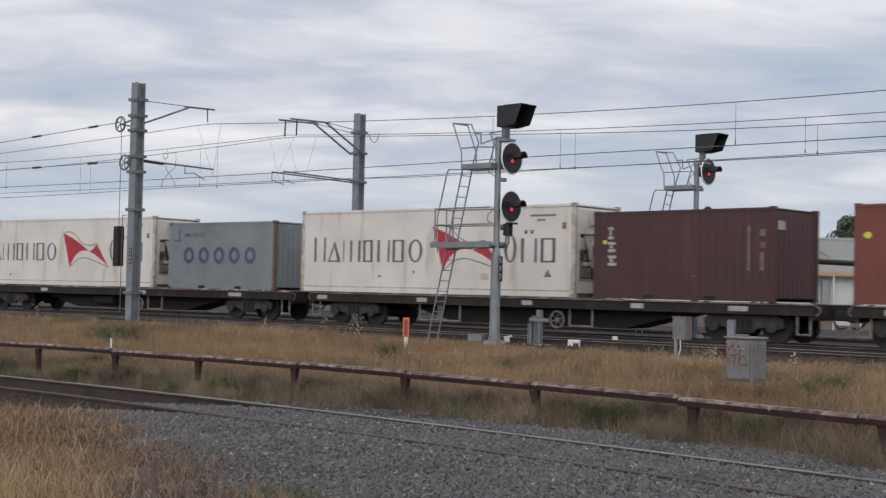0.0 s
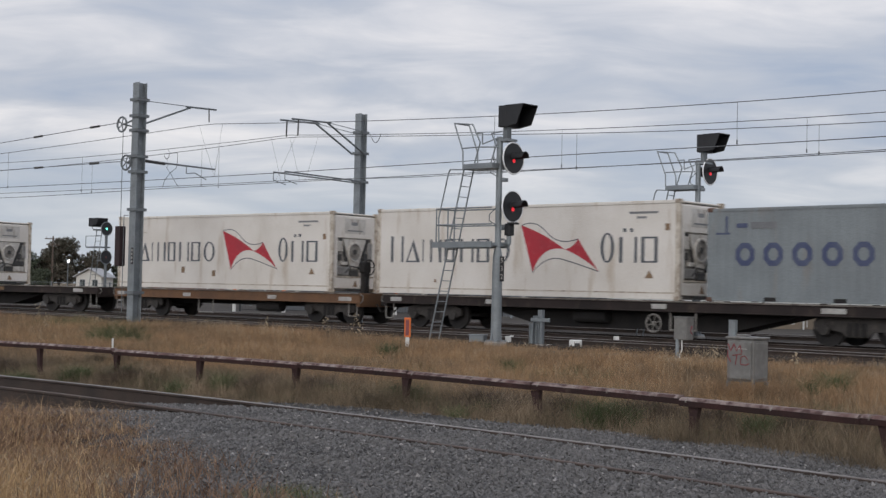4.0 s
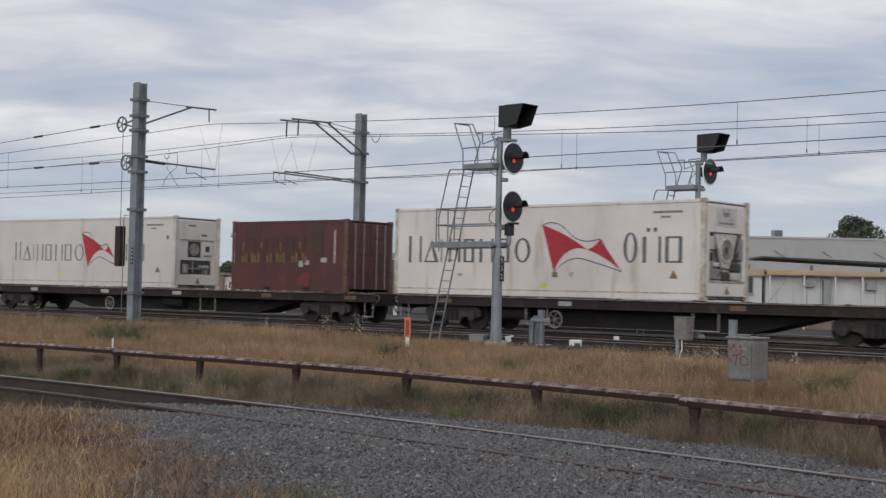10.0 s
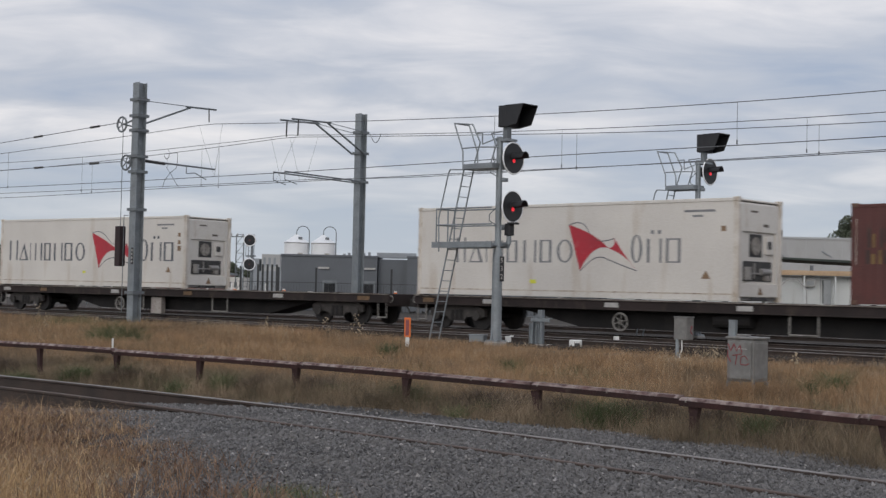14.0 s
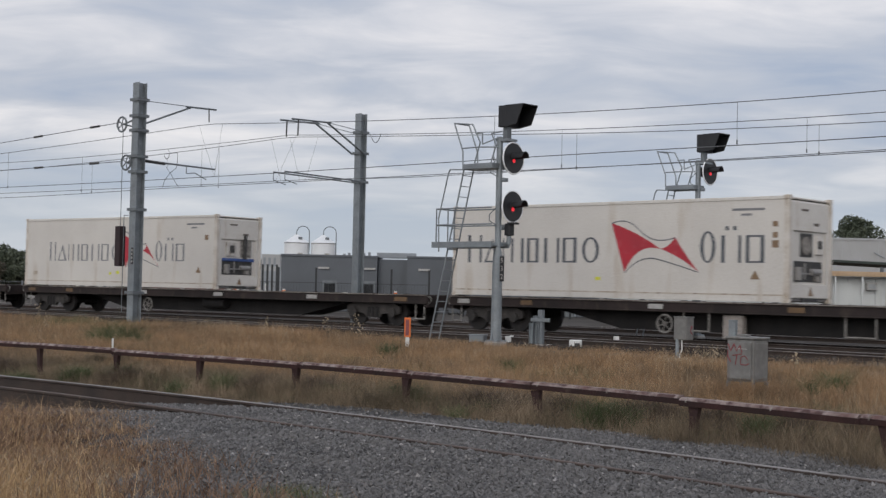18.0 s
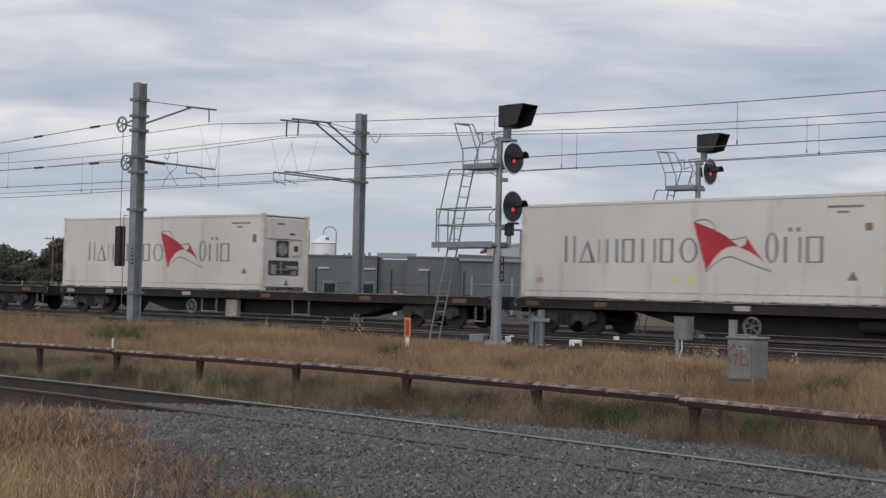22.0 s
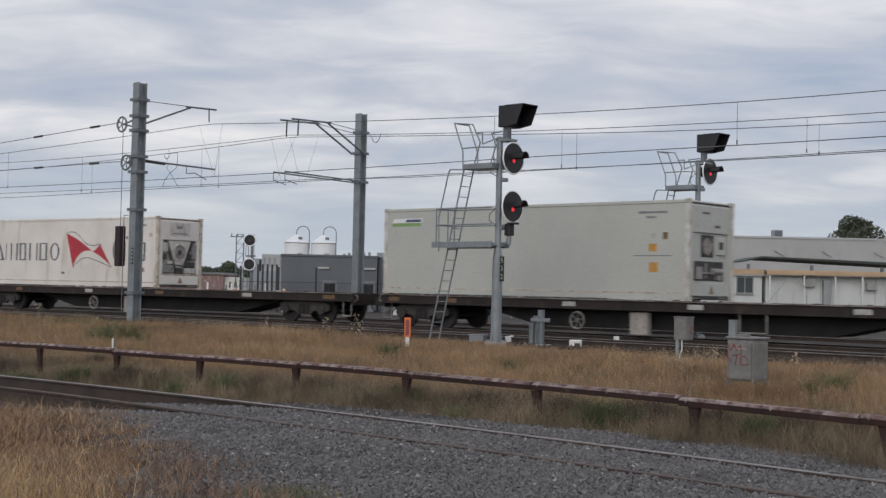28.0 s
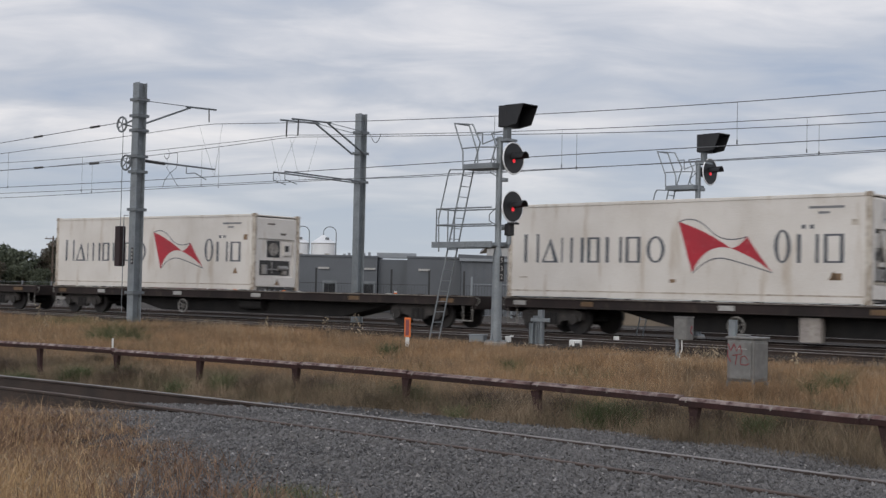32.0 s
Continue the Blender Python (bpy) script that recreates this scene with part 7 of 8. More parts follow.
# ---- buildings behind the line ----
def window(t, x0, x1, z0, z1, y, frame_m="frame_grey"):
    """A two-light window on a wall that faces the camera's side at y."""
    w = part("window", B(x0 - 0.05, x1 + 0.05, y - 0.05, y - 0.005, z0 - 0.05, z1 + 0.05, bevel=0.008), frame_m, t)
    mid = (x0 + x1) / 2
    for a, b in ((x0, mid - 0.02), (mid + 0.02, x1)):
        part("pane", B(a, b, y - 0.056, y - 0.046, z0, z1), "glass", w)
    part("sill", B(x0 - 0.08, x1 + 0.08, y - 0.10, y - 0.05, z0 - 0.09, z0 - 0.05), frame_m, w)
    return w


def ribs(t, x0, x1, y, z0, z1, material, pitch=0.4, name="cladding"):
    """Ribbed sheet cladding."""
    part(name, corrugated(x0, x1, y, z0, z1, 0.03, pitch), material, t)


def hut(x, y, rz, length, label, windows=(), doors=(), units=(), fascia="fascia"):
    t = thing("site_hut", label, "portable building", "white portable huts", m=pose(x, y, 0.2, 0, 0, rz))
    W = 3.0
    part("wall", B(0, length, 0, W, 0.95, 2.56), "hut", t)
    part("skirt", B(0.02, length - 0.02, -0.03, W - 0.05, 0, 0.95), "base_board", t, "tan boarded base")
    n = max(2, int(length / 1.2))
    for i in range(1, n):
        part("wall_joint", B(length * i / n - 0.012, length * i / n + 0.012, -0.012, 0.0, 0.95, 2.46), "frame_grey", t)
    f = part("fascia", B(-0.12, length + 0.12, -0.22, -0.16, 2.57, 2.80), fascia, t, "weathered timber-coloured fascia")
    part("roof", B(-0.15, length + 0.15, -0.2, W + 0.2, 2.72, 2.80), "house_roof", t)
    part("soffit", B(-0.1, length + 0.1, -0.16, 0.02, 2.50, 2.55), "hut", t)
    for a, b, c, d in windows:
        window(t, a, b, c, d, 0)
    for a, b in doors:
        d = part("door", B(a, b, -0.045, -0.003, 0.3, 2.3, bevel=0.01), "hut", t)
        part("handle", B(b - 0.14, b - 0.08, -0.09, -0.045, 1.2, 1.3), "frame_grey", d)
    for a, c in units:
        u = part("air_conditioner", B(a, a + 0.46, -0.3, -0.003, c, c + 0.34, bevel=0.02), "plate", t, "boxy wall air conditioner")
        part("grille", B(a + 0.06, a + 0.40, -0.307, -0.30, c + 0.06, c + 0.28), "frame_grey", u)
    return t


hut(8.28, 62.0, 0, 6.5, "long white portable hut with dark windows and timber fascia", windows=((0.78, 1.32, 1.72, 2.40), (3.0, 3.55, 1.72, 2.40), (5.35, 6.05, 1.72, 2.42)))
h2 = hut(14.95, 62.0, 0, 7.6, "white portable hut with doors, downpipes and wall units", doors=((0.55, 1.35), (3.2, 4.0), (6.0, 6.8)), units=((1.75, 2.05), (4.6, 1.95)))
for x in (0.05, 1.62, 3.05, 4.3, 5.4):
    part("verandah_post", B(x - 0.035, x + 0.035, -0.62, -0.55, 0.0, 2.56), "hut", h2)
part("verandah_roof", B(-0.1, 7.6, -0.62, -0.2, 2.70, 2.74), "house_roof", h2)
part("verandah_beam", B(-0.1, 7.6, -0.66, -0.60, 2.58, 2.74), "fascia", h2)
part("switch_box", B(2.6, 2.95, -0.32, -0.003, 0.9, 2.4, bevel=0.02), "frame_grey", h2)
part("handrail", path([(-0.25, -1.25, 1.2), (0.5, -1.25, 2.2), (0.72, -1.25, 2.36), (1.15, -1.25, 2.36), (1.55, -1.25, 1.9), (1.6, -1.25, 0.2)], 0.028), "plate", h2)

canopy = thing("canopy_roof", "dark low-pitched canopy roof on steel posts", "canopy", m=pose(17.0, 76.0, 0.1))
part("roof_slope", prism([(0, 3.60), (1.1, 3.86), (1.1, 3.96), (0, 3.68)], 0, 5), "dark_roof", canopy)
part("roof_slope", prism([(1.1, 3.86), (13.0, 3.44), (13.0, 3.62), (1.1, 3.96)], 0, 5), "dark_roof", canopy)
for x in (0.4, 4.0, 8.0, 12.0):
    part("canopy_post", B(x - 0.08, x + 0.08, 0.2, 0.36, 0, 3.5), "galv_dark", canopy)

# the grey sheds
sh = thing("equipment_shed", "long grey metal-clad equipment shed with flat roof", "shed", m=pose(1.15, 80.0, 0.1))
part("wall", B(0, 8.6, 0.04, 5, 0, 3.42), "shed", sh)
ribs(sh, 0, 8.6, 0, 0.0, 3.40, "shed", 0.55)
part("gutter", B(-0.15, 8.75, -0.18, 0.02, 3.38, 3.56, bevel=0.02), "shed_pale", sh)
part("roof", prism([(-0.2, 3.56), (8.8, 3.50), (8.8, 3.58), (-0.2, 3.80)], -0.1, 5.2), "shed", sh)
for x in (2.3, 4.6, 6.8):
    part("downpipe", rod(bmesh.new(), (x, -0.06, 0), (x, -0.06, 3.4), 0.05), "shed_pale", sh)
part("door", B(5.9, 6.8, -0.03, 0.0, 0, 2.2), "galv_dark", sh)
lean = thing("carport", "open steel lean-to beside the grey shed", "carport", m=pose(9.85, 79.0, 0.1))
part("roof", prism([(0, 3.38), (2.4, 3.20), (2.4, 3.28), (0, 3.46)], -1.0, 3.5), "house_roof", lean)
for x in (0.15, 1.3, 2.3):
    part("canopy_post", B(x - 0.04, x + 0.04, -0.95, -0.87, 0, 3.25), "plate", lean)
part("brace", bars([((0.15, -0.91, 2.2), (1.3, -0.91, 0.6))], 0.03), "plate", lean)
part("stored_panel", B(1.5, 2.3, 1.0, 1.2, 0.2, 2.4), "galv_dark", lean)

sub = thing("substation", "low dark grey flat-roofed substation building", "building", m=pose(-10.1, 84.0, 0.1))
part("wall", B(0, 6.0, 0, 6, 0, 3.62), "shed", sub)
part("coping", B(-0.06, 6.06, -0.06, 6.06, 3.56, 3.70, bevel=0.02), "shed", sub)
part("wall", B(6.06, 7.9, 0.6, 6, 0, 3.5), "shed", sub)
part("wall", B(7.9, 12.2, -0.4, 6, 0, 3.66), "shed", sub)
part("coping", B(7.86, 11.2, -0.46, 6.06, 3.58, 3.72, bevel=0.02), "shed", sub)
for x in (2.3, 5.2, 8.6):
    lf = part("wall_light", B(x, x + 0.7, -0.5 if x > 8 else -0.12, -0.4 if x > 8 else 0, 1.86 + 0.95, 1.98 + 0.95), "plate", sub)
for x in (2.6, 5.0):
    d = part("door", B(x, x + 0.9, -0.03, 0.0, 0, 2.1), "galv_dark", sub)
    part("louvre", corrugated(x + 0.1, x + 0.8, -0.04, 1.2, 1.9, 0.01, 0.08), "fence", d)
for i, x in enumerate((3.7, 4.0, 4.3, 4.6, 4.95, 5.3, 6.2, 6.8)):
    part("roof_fitting", B(x, x + 0.16, 2.0, 2.3, 3.6, 3.84 + 0.06 * (i % 3)), "shed_pale", sub)
part("roof_duct", B(5.9, 8.4, 1.5, 2.2, 3.6, 3.95, bevel=0.03), "shed_pale", sub)

yard = thing("equipment_block", "grey rooftop plant block behind the substation", "plant room", m=pose(-16.9, 118.0, 0.1))
part("wall", B(0, 3.4, 0, 5, 0, 3.0), "shed_pale", yard)
part("tower", B(0.9, 2.5, 0.5, 4, 3.0, 4.5), "factory", yard)
part("vent_box", B(0.1, 0.7, 0.5, 2, 3.0, 4.1, bevel=0.05), "shed_pale", yard)
for x in (0.8, 1.25, 1.7):
    part("louvre", B(x + 0.25, x + 0.45, 0.46, 0.5, 3.4, 4.2), "shed_pale", yard)

for i, x in enumerate((-14.22, -11.62)):
    tk = thing("storage_silo", "white conical-topped storage silo with a bent vent pipe", "silo", "white silos", m=pose(x, 130.0, 0.1))
    part("shell", rod(bmesh.new(), (0, 0, 0), (0, 0, 5.95), 1.17, 32), "tank", tk)
    part("cone", rod(bmesh.new(), (0, 0, 5.95), (0, 0, 6.75), 1.25, 32, 0.12), "tank", tk)
    for z in (2.0, 4.0, 5.9):
        part("hoop", ring(bmesh.new(), (0, 0, z), (0, 0, 1), 1.18, 0.025, 32, 5), "plate", tk)
    pts = [(0, -0.1, 6.7)] + [(0.62 - 0.62 * math.cos(a), -0.1, 6.95 + 0.62 * math.sin(a)) for a in np.linspace(0, math.pi, 9)] + [(1.24, -0.1, 3.0)]
    part("vent_pipe", path(pts, 0.045, 6), "galv_dark", tk)
    part("hatch", B(0.25, 0.6, -0.75, -0.4, 6.25, 6.5, bevel=0.03), "galv_dark", tk)
    pnl = part("label_plate", B(0.25, 0.75, -1.19, -1.10, 4.6, 4.95), "plate", tk)
    part("code_bar", B(0.32, 0.68, -1.196, -1.19, 4.72, 4.84), "brown_mark", pnl)

# the factory with its name board
fac = thing("factory", "large pale grey factory with sloping roofline and white name board", "factory", m=pose(4.6, 140.0, 0.1))
part("gable_wall", prism([(0, 0), (12.6, 0), (12.6, 7.6), (11.2, 7.55), (0, 6.15)], 0, 0.4), "factory", fac)
for i in range(8):
    x = 1.2 + i * 1.45
    part("wall_joint", B(x - 0.03, x + 0.03, -0.03, 0.0, 0, 6.0 + 0.12 * x), "factory_roof", fac)
part("roof_edge", prism([(-0.2, 6.1), (11.2, 7.5), (12.6, 7.56), (12.6, 7.78), (11.1, 7.74), (-0.2, 6.32)], -0.15, 20), "factory_roof", fac)
part("front_wall", B(12.6, 44.5, 0.3, 0.7, 0, 7.85), "factory", fac)
part("parapet", B(12.5, 44.6, 0.2, 20, 7.85, 8.05), "factory_roof", fac)
for i in range(14):
    x = 18.2 + i * 1.9
    part("wall_joint", B(x - 0.025, x + 0.025, 0.27, 0.3, 0, 7.8), "factory_roof", fac)
for x in (30.0, 35.0, 40.5):
    part("roof_stay", bars([((x, 0.15, 6.6), (x + 1.1, 0.1, 6.0))], 0.05), "shed_pale", fac)
sg = part("name_board", B(12.55, 17.9, 0.0, 0.28, 5.0, 7.68), "sign", fac, "white name board with grey bars and red stroke")
for x, w, z1 in ((13.45, 0.42, 7.15), (14.05, 0.3, 6.75), (14.5, 0.14, 6.75), (14.85, 0.32, 7.0), (15.35, 0.42, 6.75), (15.95, 0.5, 6.75)):
    bm = bmesh.new()
    prism(rect(x, x + min(0.12, w), 6.2, z1), -0.02, 0.0, bm)
    if w > 0.2:
        prism(rect(x + w - 0.1, x + w, 6.2, min(z1, 6.75)), -0.02, 0.0, bm)
    part("lettering_bar", bm, "letter", sg)
line = curve2((13.5, 5.72), (15.0, 6.02), (15.4, 5.78)) + curve2((15.4, 5.78), (15.8, 5.55), (17.0, 5.72))[1:]
part("red_stroke", prism(line + [(a, b - 0.09) for a, b in reversed(line)], -0.02, 0.0), "flag", sg)
part("board_band", B(13.2, 17.6, -0.06, 0.0, 5.14, 5.3), "shed", sg)
cool = thing("roof_cooler", "boxy grey evaporative cooler on the factory roof", "cooler", m=pose(36.1, 145.0, 8.1))
part("case", B(-0.5, 0.5, -0.6, 0.6, 0.15, 0.95, bevel=0.05), "shed_pale", cool)
part("louvre", corrugated(-0.4, 0.4, -0.62, 0.25, 0.85, 0.01, 0.1), "shed", cool)
part("stand", B(-0.45, 0.45, -0.5, 0.5, -0.1, 0.15), "galv_dark", cool)


# ---- fences ----
def fence(x0, x1, y, gap, label, h=2.5, material="fence", rails=(0.3, 1.9), dy=0.0):
    t = thing("security_fence", label, "fence", "fences", m=pose(0, 0, 0.1))
    src, n = None, int((x1 - x0) / gap)
    for i in range(n + 1):
        m = pose(x0 + gap * i, y + dy * i, 0)
        if src is None:
            src = part("post", B(-0.055, 0.055, -0.055, 0.055, 0, h), material, t)
            src.matrix_basis = m
        else:
            share("post", src, t, m)
    for z in rails:
        part("rail", bars([((x0, y, z), (x0 + gap * n, y + dy * n, z))], 0.016, 5), material, t)
    bm = bmesh.new()
    k = 0.16
    x = x0
    while x < x0 + gap * n:
        yy = y + dy * (x - x0) / gap
        rod(bm, (x, yy, 0.05), (x, yy, rails[-1]), 0.006, 3)
        x += k
    ob = part("wire_mesh", bm, material, t)
    ob["kind"] = "stuff"


fence(-11.5, 1.0, 76.5, 2.15, "black steel fence before the grey substation", h=2.75)
fence(1.2, 11.0, 74.0, 1.96, "tall dark fence with wire mesh beside the grey shed", h=2.7)
fence(1.6, 8.2, 73.0, 2.2, "pale tubular fence with mesh before the shed", h=2.4, material="galv", rails=(0.3, 1.3, 2.0))
fence(-11.0, -9.75, 80.0, 0.28, "black palisade fence posts by the substation", h=2.95)
fence(-46.0, -16.0, 115.0, 2.5, "thin grey wire fence along the far boundary", h=1.7, material="galv_dark", rails=(0.4, 1.6))
bb = thing("bollard", "orange and white plastic bollard by the fence", "bollard", "bollards", m=pose(-11.6, 75.0, 0.12))
part("body", rod(bmesh.new(), (0, 0, 0), (0, 0, 1.5), 0.11, 10, 0.08), "white_post", bb)
part("band", rod(bmesh.new(), (0, 0, 1.15), (0, 0, 1.42), 0.115, 10, 0.10), "orange", bb)
for x, y in ((-8.9, 75.5), (-2.6, 75.0), (-4.9, 75.2), (9.4, 73.0)):
    copy_thing(bb, pose(x, y, 0.12))


# ---- poles, lamps, houses and trees far off ----
def power_pole(x, y, h, label, arms=2):
    t = thing("power_pole", label, "pole", "power poles", m=pose(x, y, 0.0, 0, 0, 20))
    part("pole", rod(bmesh.new(), (0, 0, 0), (0, 0, h), 0.17, 8, 0.11), "bark", t)
    for k in range(arms):
        a = part("cross_arm", B(-1.2 + 0.2 * k, 1.2 - 0.2 * k, -0.06, 0.06, h - 0.5 - 0.9 * k, h - 0.36 - 0.9 * k), "bark", t)
        for q in (-1.0, -0.4, 0.4, 1.0):
            part("insulator", rod(bmesh.new(), (q * (1 - 0.15 * k), 0, h - 0.36 - 0.9 * k), (q * (1 - 0.15 * k), 0, h - 0.16 - 0.9 * k), 0.05, 6), "unit_grey", a)


power_pole(15.2, 205.0, 10.8, "timber power pole with cross arms beyond the factory", 3)
power_pole(-58.2, 200.0, 8.6, "timber power pole among the far trees")
lw = thing("power_line", "thin slack power lines to the far pole", "wire", m=pose(0, 0, 0))
for dz, dx in ((10.3, -0.8), (10.3, 0.8), (9.4, 0.0)):
    part("wire", path([Vector((15.2 + dx, 205, dz)).lerp(Vector((4.0, 150, 6.9)), q) - Vector((0, 0, 1.2 * q * (1 - q) * 2)) for q in np.linspace(0, 1, 9)], 0.03, 4), "wire", lw)
fl = thing("floodlight_pole", "dark steel pole with a lamp head behind the shed", "lamp", m=pose(5.25, 90.0, 0.0))
part("pole", rod(bmesh.new(), (0, 0, 0), (0, 0, 5.9), 0.11, 8), "galv_dark", fl)
part("lamp_head", B(-0.6, 0.1, -0.12, 0.12, 5.82, 5.95, bevel=0.03), "galv_dark", fl)
for x, z in ((-41.9, 4.1), (-31.35, 4.3)):
    t = thing("street_lamp", "lit street lamp on a thin pole before dark trees", "street lamp", "street lamps", m=pose(x, 150.0, 0.0))
    part("pole", rod(bmesh.new(), (0, 0, 0), (0, 0, z), 0.07, 8, 0.05), "galv_dark", t)
    part("arm", rod(bmesh.new(), (0, 0, z), (-0.5 if x < -40 else 0.7, 0, z + 0.05), 0.04), "galv_dark", t)
    bm = bmesh.new()
    bmesh.ops.create_icosphere(bm, subdivisions=2, radius=0.13, matrix=Matrix.Diagonal((1, 1, 0.8, 1)) @ Matrix.Translation((0.05, 0, z / 0.8)))
    part("lamp", bm, "street_glow", t, "glowing white lamp head")

hs = thing("house", "small white weatherboard house with grey gable roof", "house", m=pose(-46.4, 170.0, 0.0))
part("wall", prism([(0, 0), (3.2, 0), (3.2, 2.5), (1.6, 3.4), (0, 2.5)], 0, 6), "house", hs)
part("roof", prism([(-0.35, 2.4), (1.6, 3.5), (3.55, 2.4), (3.55, 2.52), (1.6, 3.64), (-0.35, 2.52)], -0.4, 6.4), "house_roof", hs)
window(hs, 0.5, 1.1, 1.3, 2.1, 0)
window(hs, 2.1, 2.7, 1.3, 2.1, 0)
h3 = thing("warehouse", "long low red brick warehouse with faded graffiti and flat roof", "warehouse", m=pose(-34.5, 160.0, 0.0))
part("wall", B(0, 8.4, 0, 9, 0, 3.05), "brick_far", h3)
part("roof_edge", B(-0.2, 8.7, -0.25, 9.2, 3.05, 3.3), "galv_dark", h3)
part("wall", B(8.4, 10.2, 0.6, 9, 0, 2.8), "house", h3, "white rendered end wall")
rr = random.Random(12)
for k in range(16):
    x, z = 0.5 + 0.48 * k, rr.uniform(1.5, 2.3)
    pts = [(x + rr.uniform(-0.25, 0.25), -0.02, z + 0.2 * q + rr.uniform(-0.12, 0.12)) for q in range(4)]
    part("graffiti_stroke", path(pts, 0.03, 4), "plate", h3)
for x in (9.0, 9.6):
    part("window", B(x, x + 0.3, 0.57, 0.6, 1.5, 2.2), "glass", h3)
h4 = thing("house", "far house with a low hipped dark roof", "house", m=pose(-41.4, 200.0, 0.0))
part("wall", B(0, 5.0, 0, 6, 0, 2.9), "brick_far", h4)
part("roof", prism([(-0.3, 2.85), (5.3, 2.85), (3.4, 3.95), (1.2, 3.95)], -0.3, 6.3), "dark_roof", h4)
for i, x in enumerate((-27.4, -24.6, -20.6)):
    wp = thing("white_bollard", "short white post by the far boundary", "post", "white posts", m=pose(x * 0.72, 112.8, 0.0))
    part("stake", B(-0.07, 0.07, -0.07, 0.07, -0.05, 2.0), "white_post", wp)
kerb = thing("boundary_wall", "low pale wall along the far road", "wall", m=pose(0, 0, 0))
part("wall", B(-60, -13, 112, 112.3, 0, 0.7), "concrete", kerb)


def tree(x, y, h, wide, material, label, seed, trunk=0.3):
    """A trunk with limbs and a ragged crown of many leaf clumps."""
    rng = np.random.default_rng(seed)
    t = thing("tree", label, "tree", "far trees", m=pose(x, y, 0))
    bm = bmesh.new()
    rod(bm, (0, 0, -0.2), (0.1, 0, h * trunk + 0.4), 0.05 * h * 0.5, 8, 0.03 * h * 0.5)
    lobes = []
    for k in range(9):
        a = 2 * math.pi * k / 9 + rng.uniform(-0.3, 0.3)
        r, z = wide * rng.uniform(0.25, 0.72), h * rng.uniform(trunk + 0.12, 0.84)
        c = Vector((r * math.cos(a), r * math.sin(a) * 0.8, z))
        rod(bm, (0.1, 0, h * trunk), c, 0.012 * h, 5, 0.004 * h)
        lobes.append((c, wide * rng.uniform(0.30, 0.5)))
    lobes.append((Vector((0, 0, h * 0.80)), wide * 0.42))
    part("trunk", bm, "bark", t)
    P, S = [], []
    for c, r in lobes:
        n = 850
        d = rng.normal(size=(n, 3))
        d /= np.linalg.norm(d, axis=1, keepdims=True)
        rad = r * rng.uniform(0.35, 1.0, (n, 1)) ** 0.6
        P.append(np.array(c) + d * rad * np.array((1, 1, 0.8)))
        S.append(np.full(n, 1.0))
    P = np.concatenate(P)
    P = P[P[:, 2] > h * trunk * 0.6]
    n = len(P)
    ax = rng.normal(size=(n, 3))
    bx = rng.normal(size=(n, 3))
    s = wide * 0.036
    v = np.stack([P + ax * s * 0.8, P + bx * s * 0.8, P - ax * s * 0.6, P - bx * s * 0.6], 1)
    f = np.arange(4 * n).reshape(n, 4)
    crown = sheet("crown", v.reshape(-1, 3).tolist(), f.tolist(), material, "", "", "stuff", t)
    if "kind" in crown:
        del crown["kind"]


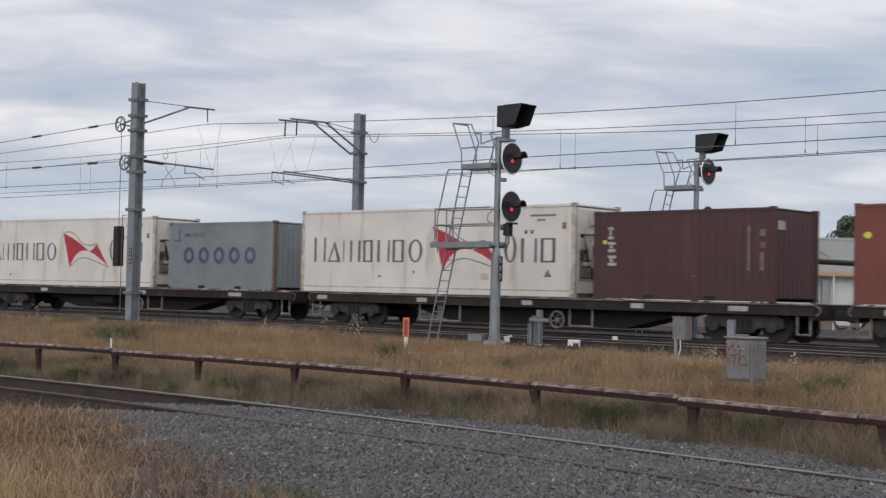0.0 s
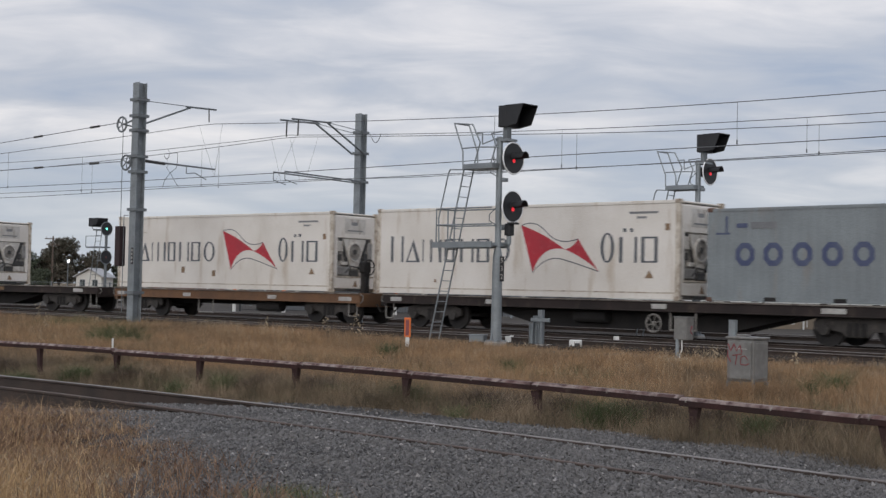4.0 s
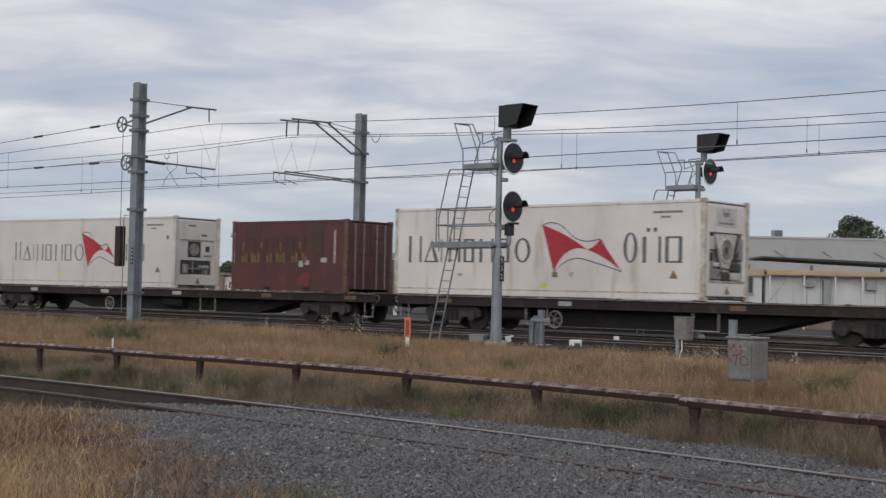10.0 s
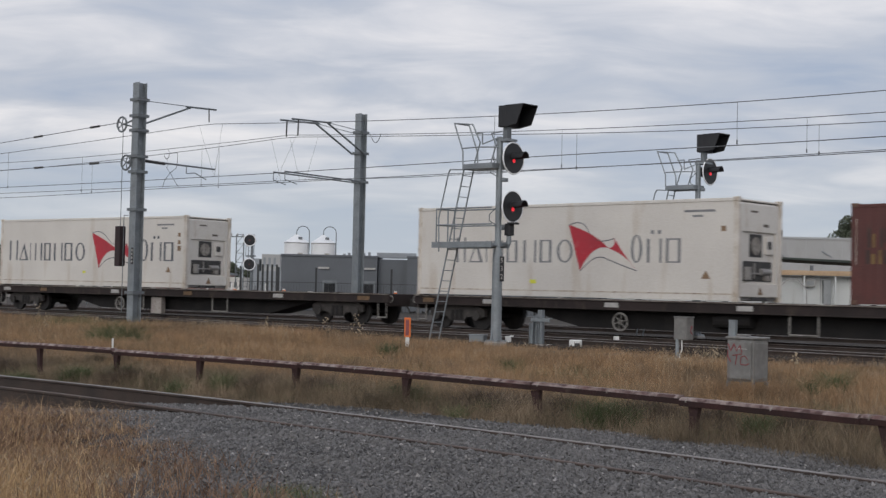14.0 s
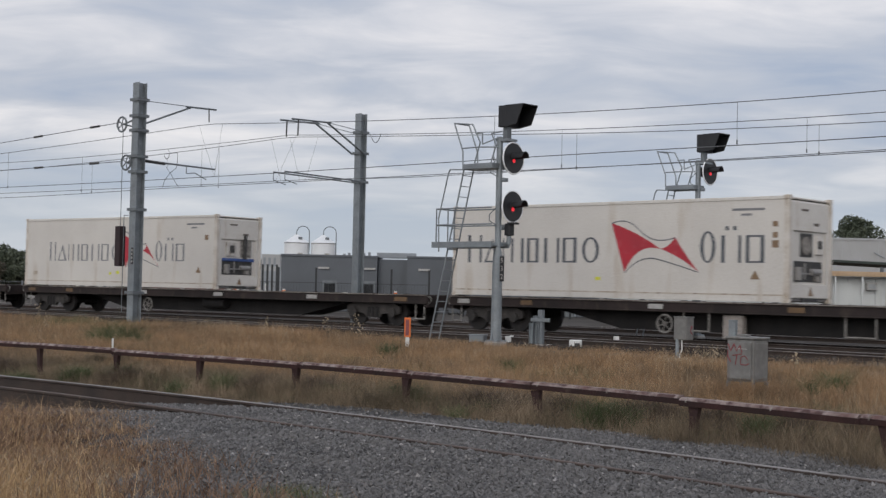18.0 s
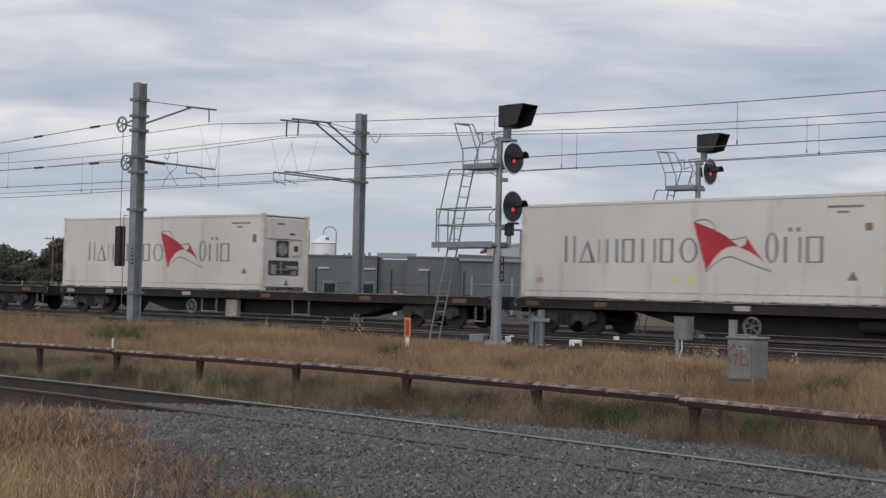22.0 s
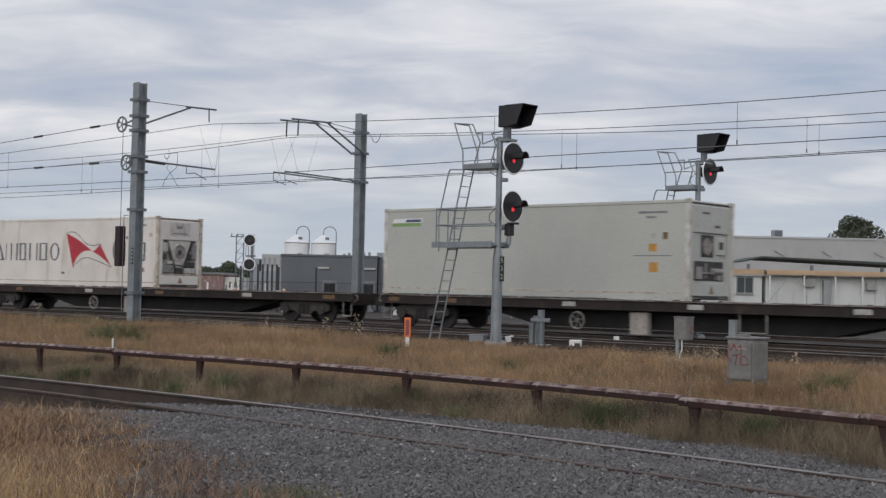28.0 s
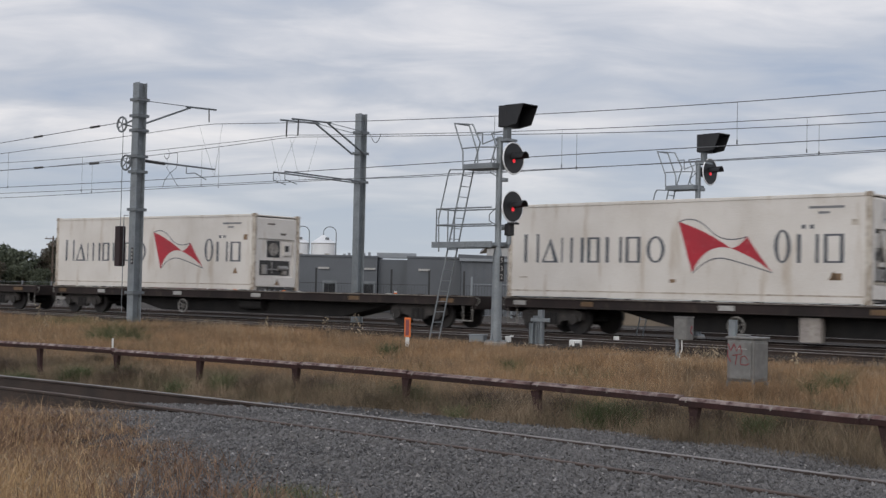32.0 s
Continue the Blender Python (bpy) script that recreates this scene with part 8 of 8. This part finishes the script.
tree(49.4, 162.0, 13.4, 3.9, "leaf", "round dark green tree beyond the factory roof", 1, 0.35)
tree(45.9, 166.0, 9.5, 0.9, "leaf", "thin dark green tree top beyond the roof", 2, 0.4)
for i, (x, y, h, w, m, lb) in enumerate((
        (-72.5, 220, 7.9, 5.0, "leaf", "broad dark green tree in the far row"), (-77.5, 222, 7.4, 4.5, "leaf", "broad dark green tree in the far row"), (-69.2, 214, 7.0, 4.2, "leaf", "round dark green tree in the far row"), (-65.0, 208, 4.6, 3.4, "leaf", "low green bush in the far row"), (-66.5, 226, 6.4, 4.0, "leaf", "low dark green tree in the far row"),
        (-62.4, 218, 9.3, 4.2, "leaf_rust", "tall rust-tinged tree behind the power pole"), (-57.6, 222, 7.3, 3.8, "leaf_rust", "rust-tinged tree behind the white house"), (-53.0, 224, 5.6, 3.2, "leaf", "low dark green tree behind the house"),
        (-47.6, 215, 6.4, 3.6, "leaf", "dark green tree behind the street lamp"), (-51.0, 230, 4.6, 3.0, "leaf", "low dark green tree behind the house"), (-41.0, 235, 5.0, 3.2, "leaf", "low dark green tree over the warehouse"),
        (-36.0, 225, 6.0, 3.4, "leaf", "dark green tree over the warehouse"), (-31.5, 228, 5.4, 3.0, "leaf", "dark green tree behind the distant signal"), (-33.5, 240, 5.6, 3.6, "leaf", "dark green tree behind the distant signal"), (-44.5, 240, 4.8, 3.0, "leaf", "low dark green tree over the warehouse"), (-69.5, 205, 4.6, 3.0, "leaf_rust", "low rust-tinged shrub in the far row"), (-60.0, 200, 3.8, 2.4, "leaf", "low shrub by the white house"))):
    tree(x, y, h, w, m, lb, 20 + i, 0.15)


# ---- what moves ----
def motions():
    times = [float(i) for i in range(33)]
    for ob, at in moving:
        z = RAIL_TOP if "on_rail" in ob else DECK + ob["rise"]
        walk(ob, [(t, on_track(at + rolled(t), CAR_Y, z)) for t in times])
    fine = [i / 15 for i in range(481)]
    for w, at, p in wheels:
        rows, last, start = [], None, None
        for t in fine:
            s = at + rolled(t)
            if -34 < s < 26:
                start = s if start is None else start
                last = (s - start) / RW
                rows.append((t, pose(*p, 0, math.degrees(last) % 360, 0)))
        if not rows:
            rows = [(0.0, pose(*p)), (32.0, pose(*p))]
        else:
            if rows[0][0] > 0:
                rows.insert(0, (0.0, pose(*p)))
            if rows[-1][0] < 32:
                rows.append((32.0, rows[-1][1]))
        walk(w, rows)
    for ob, _ in moving:
        for key in ("rise", "on_rail"):
            if key in ob:
                del ob[key]


motions()
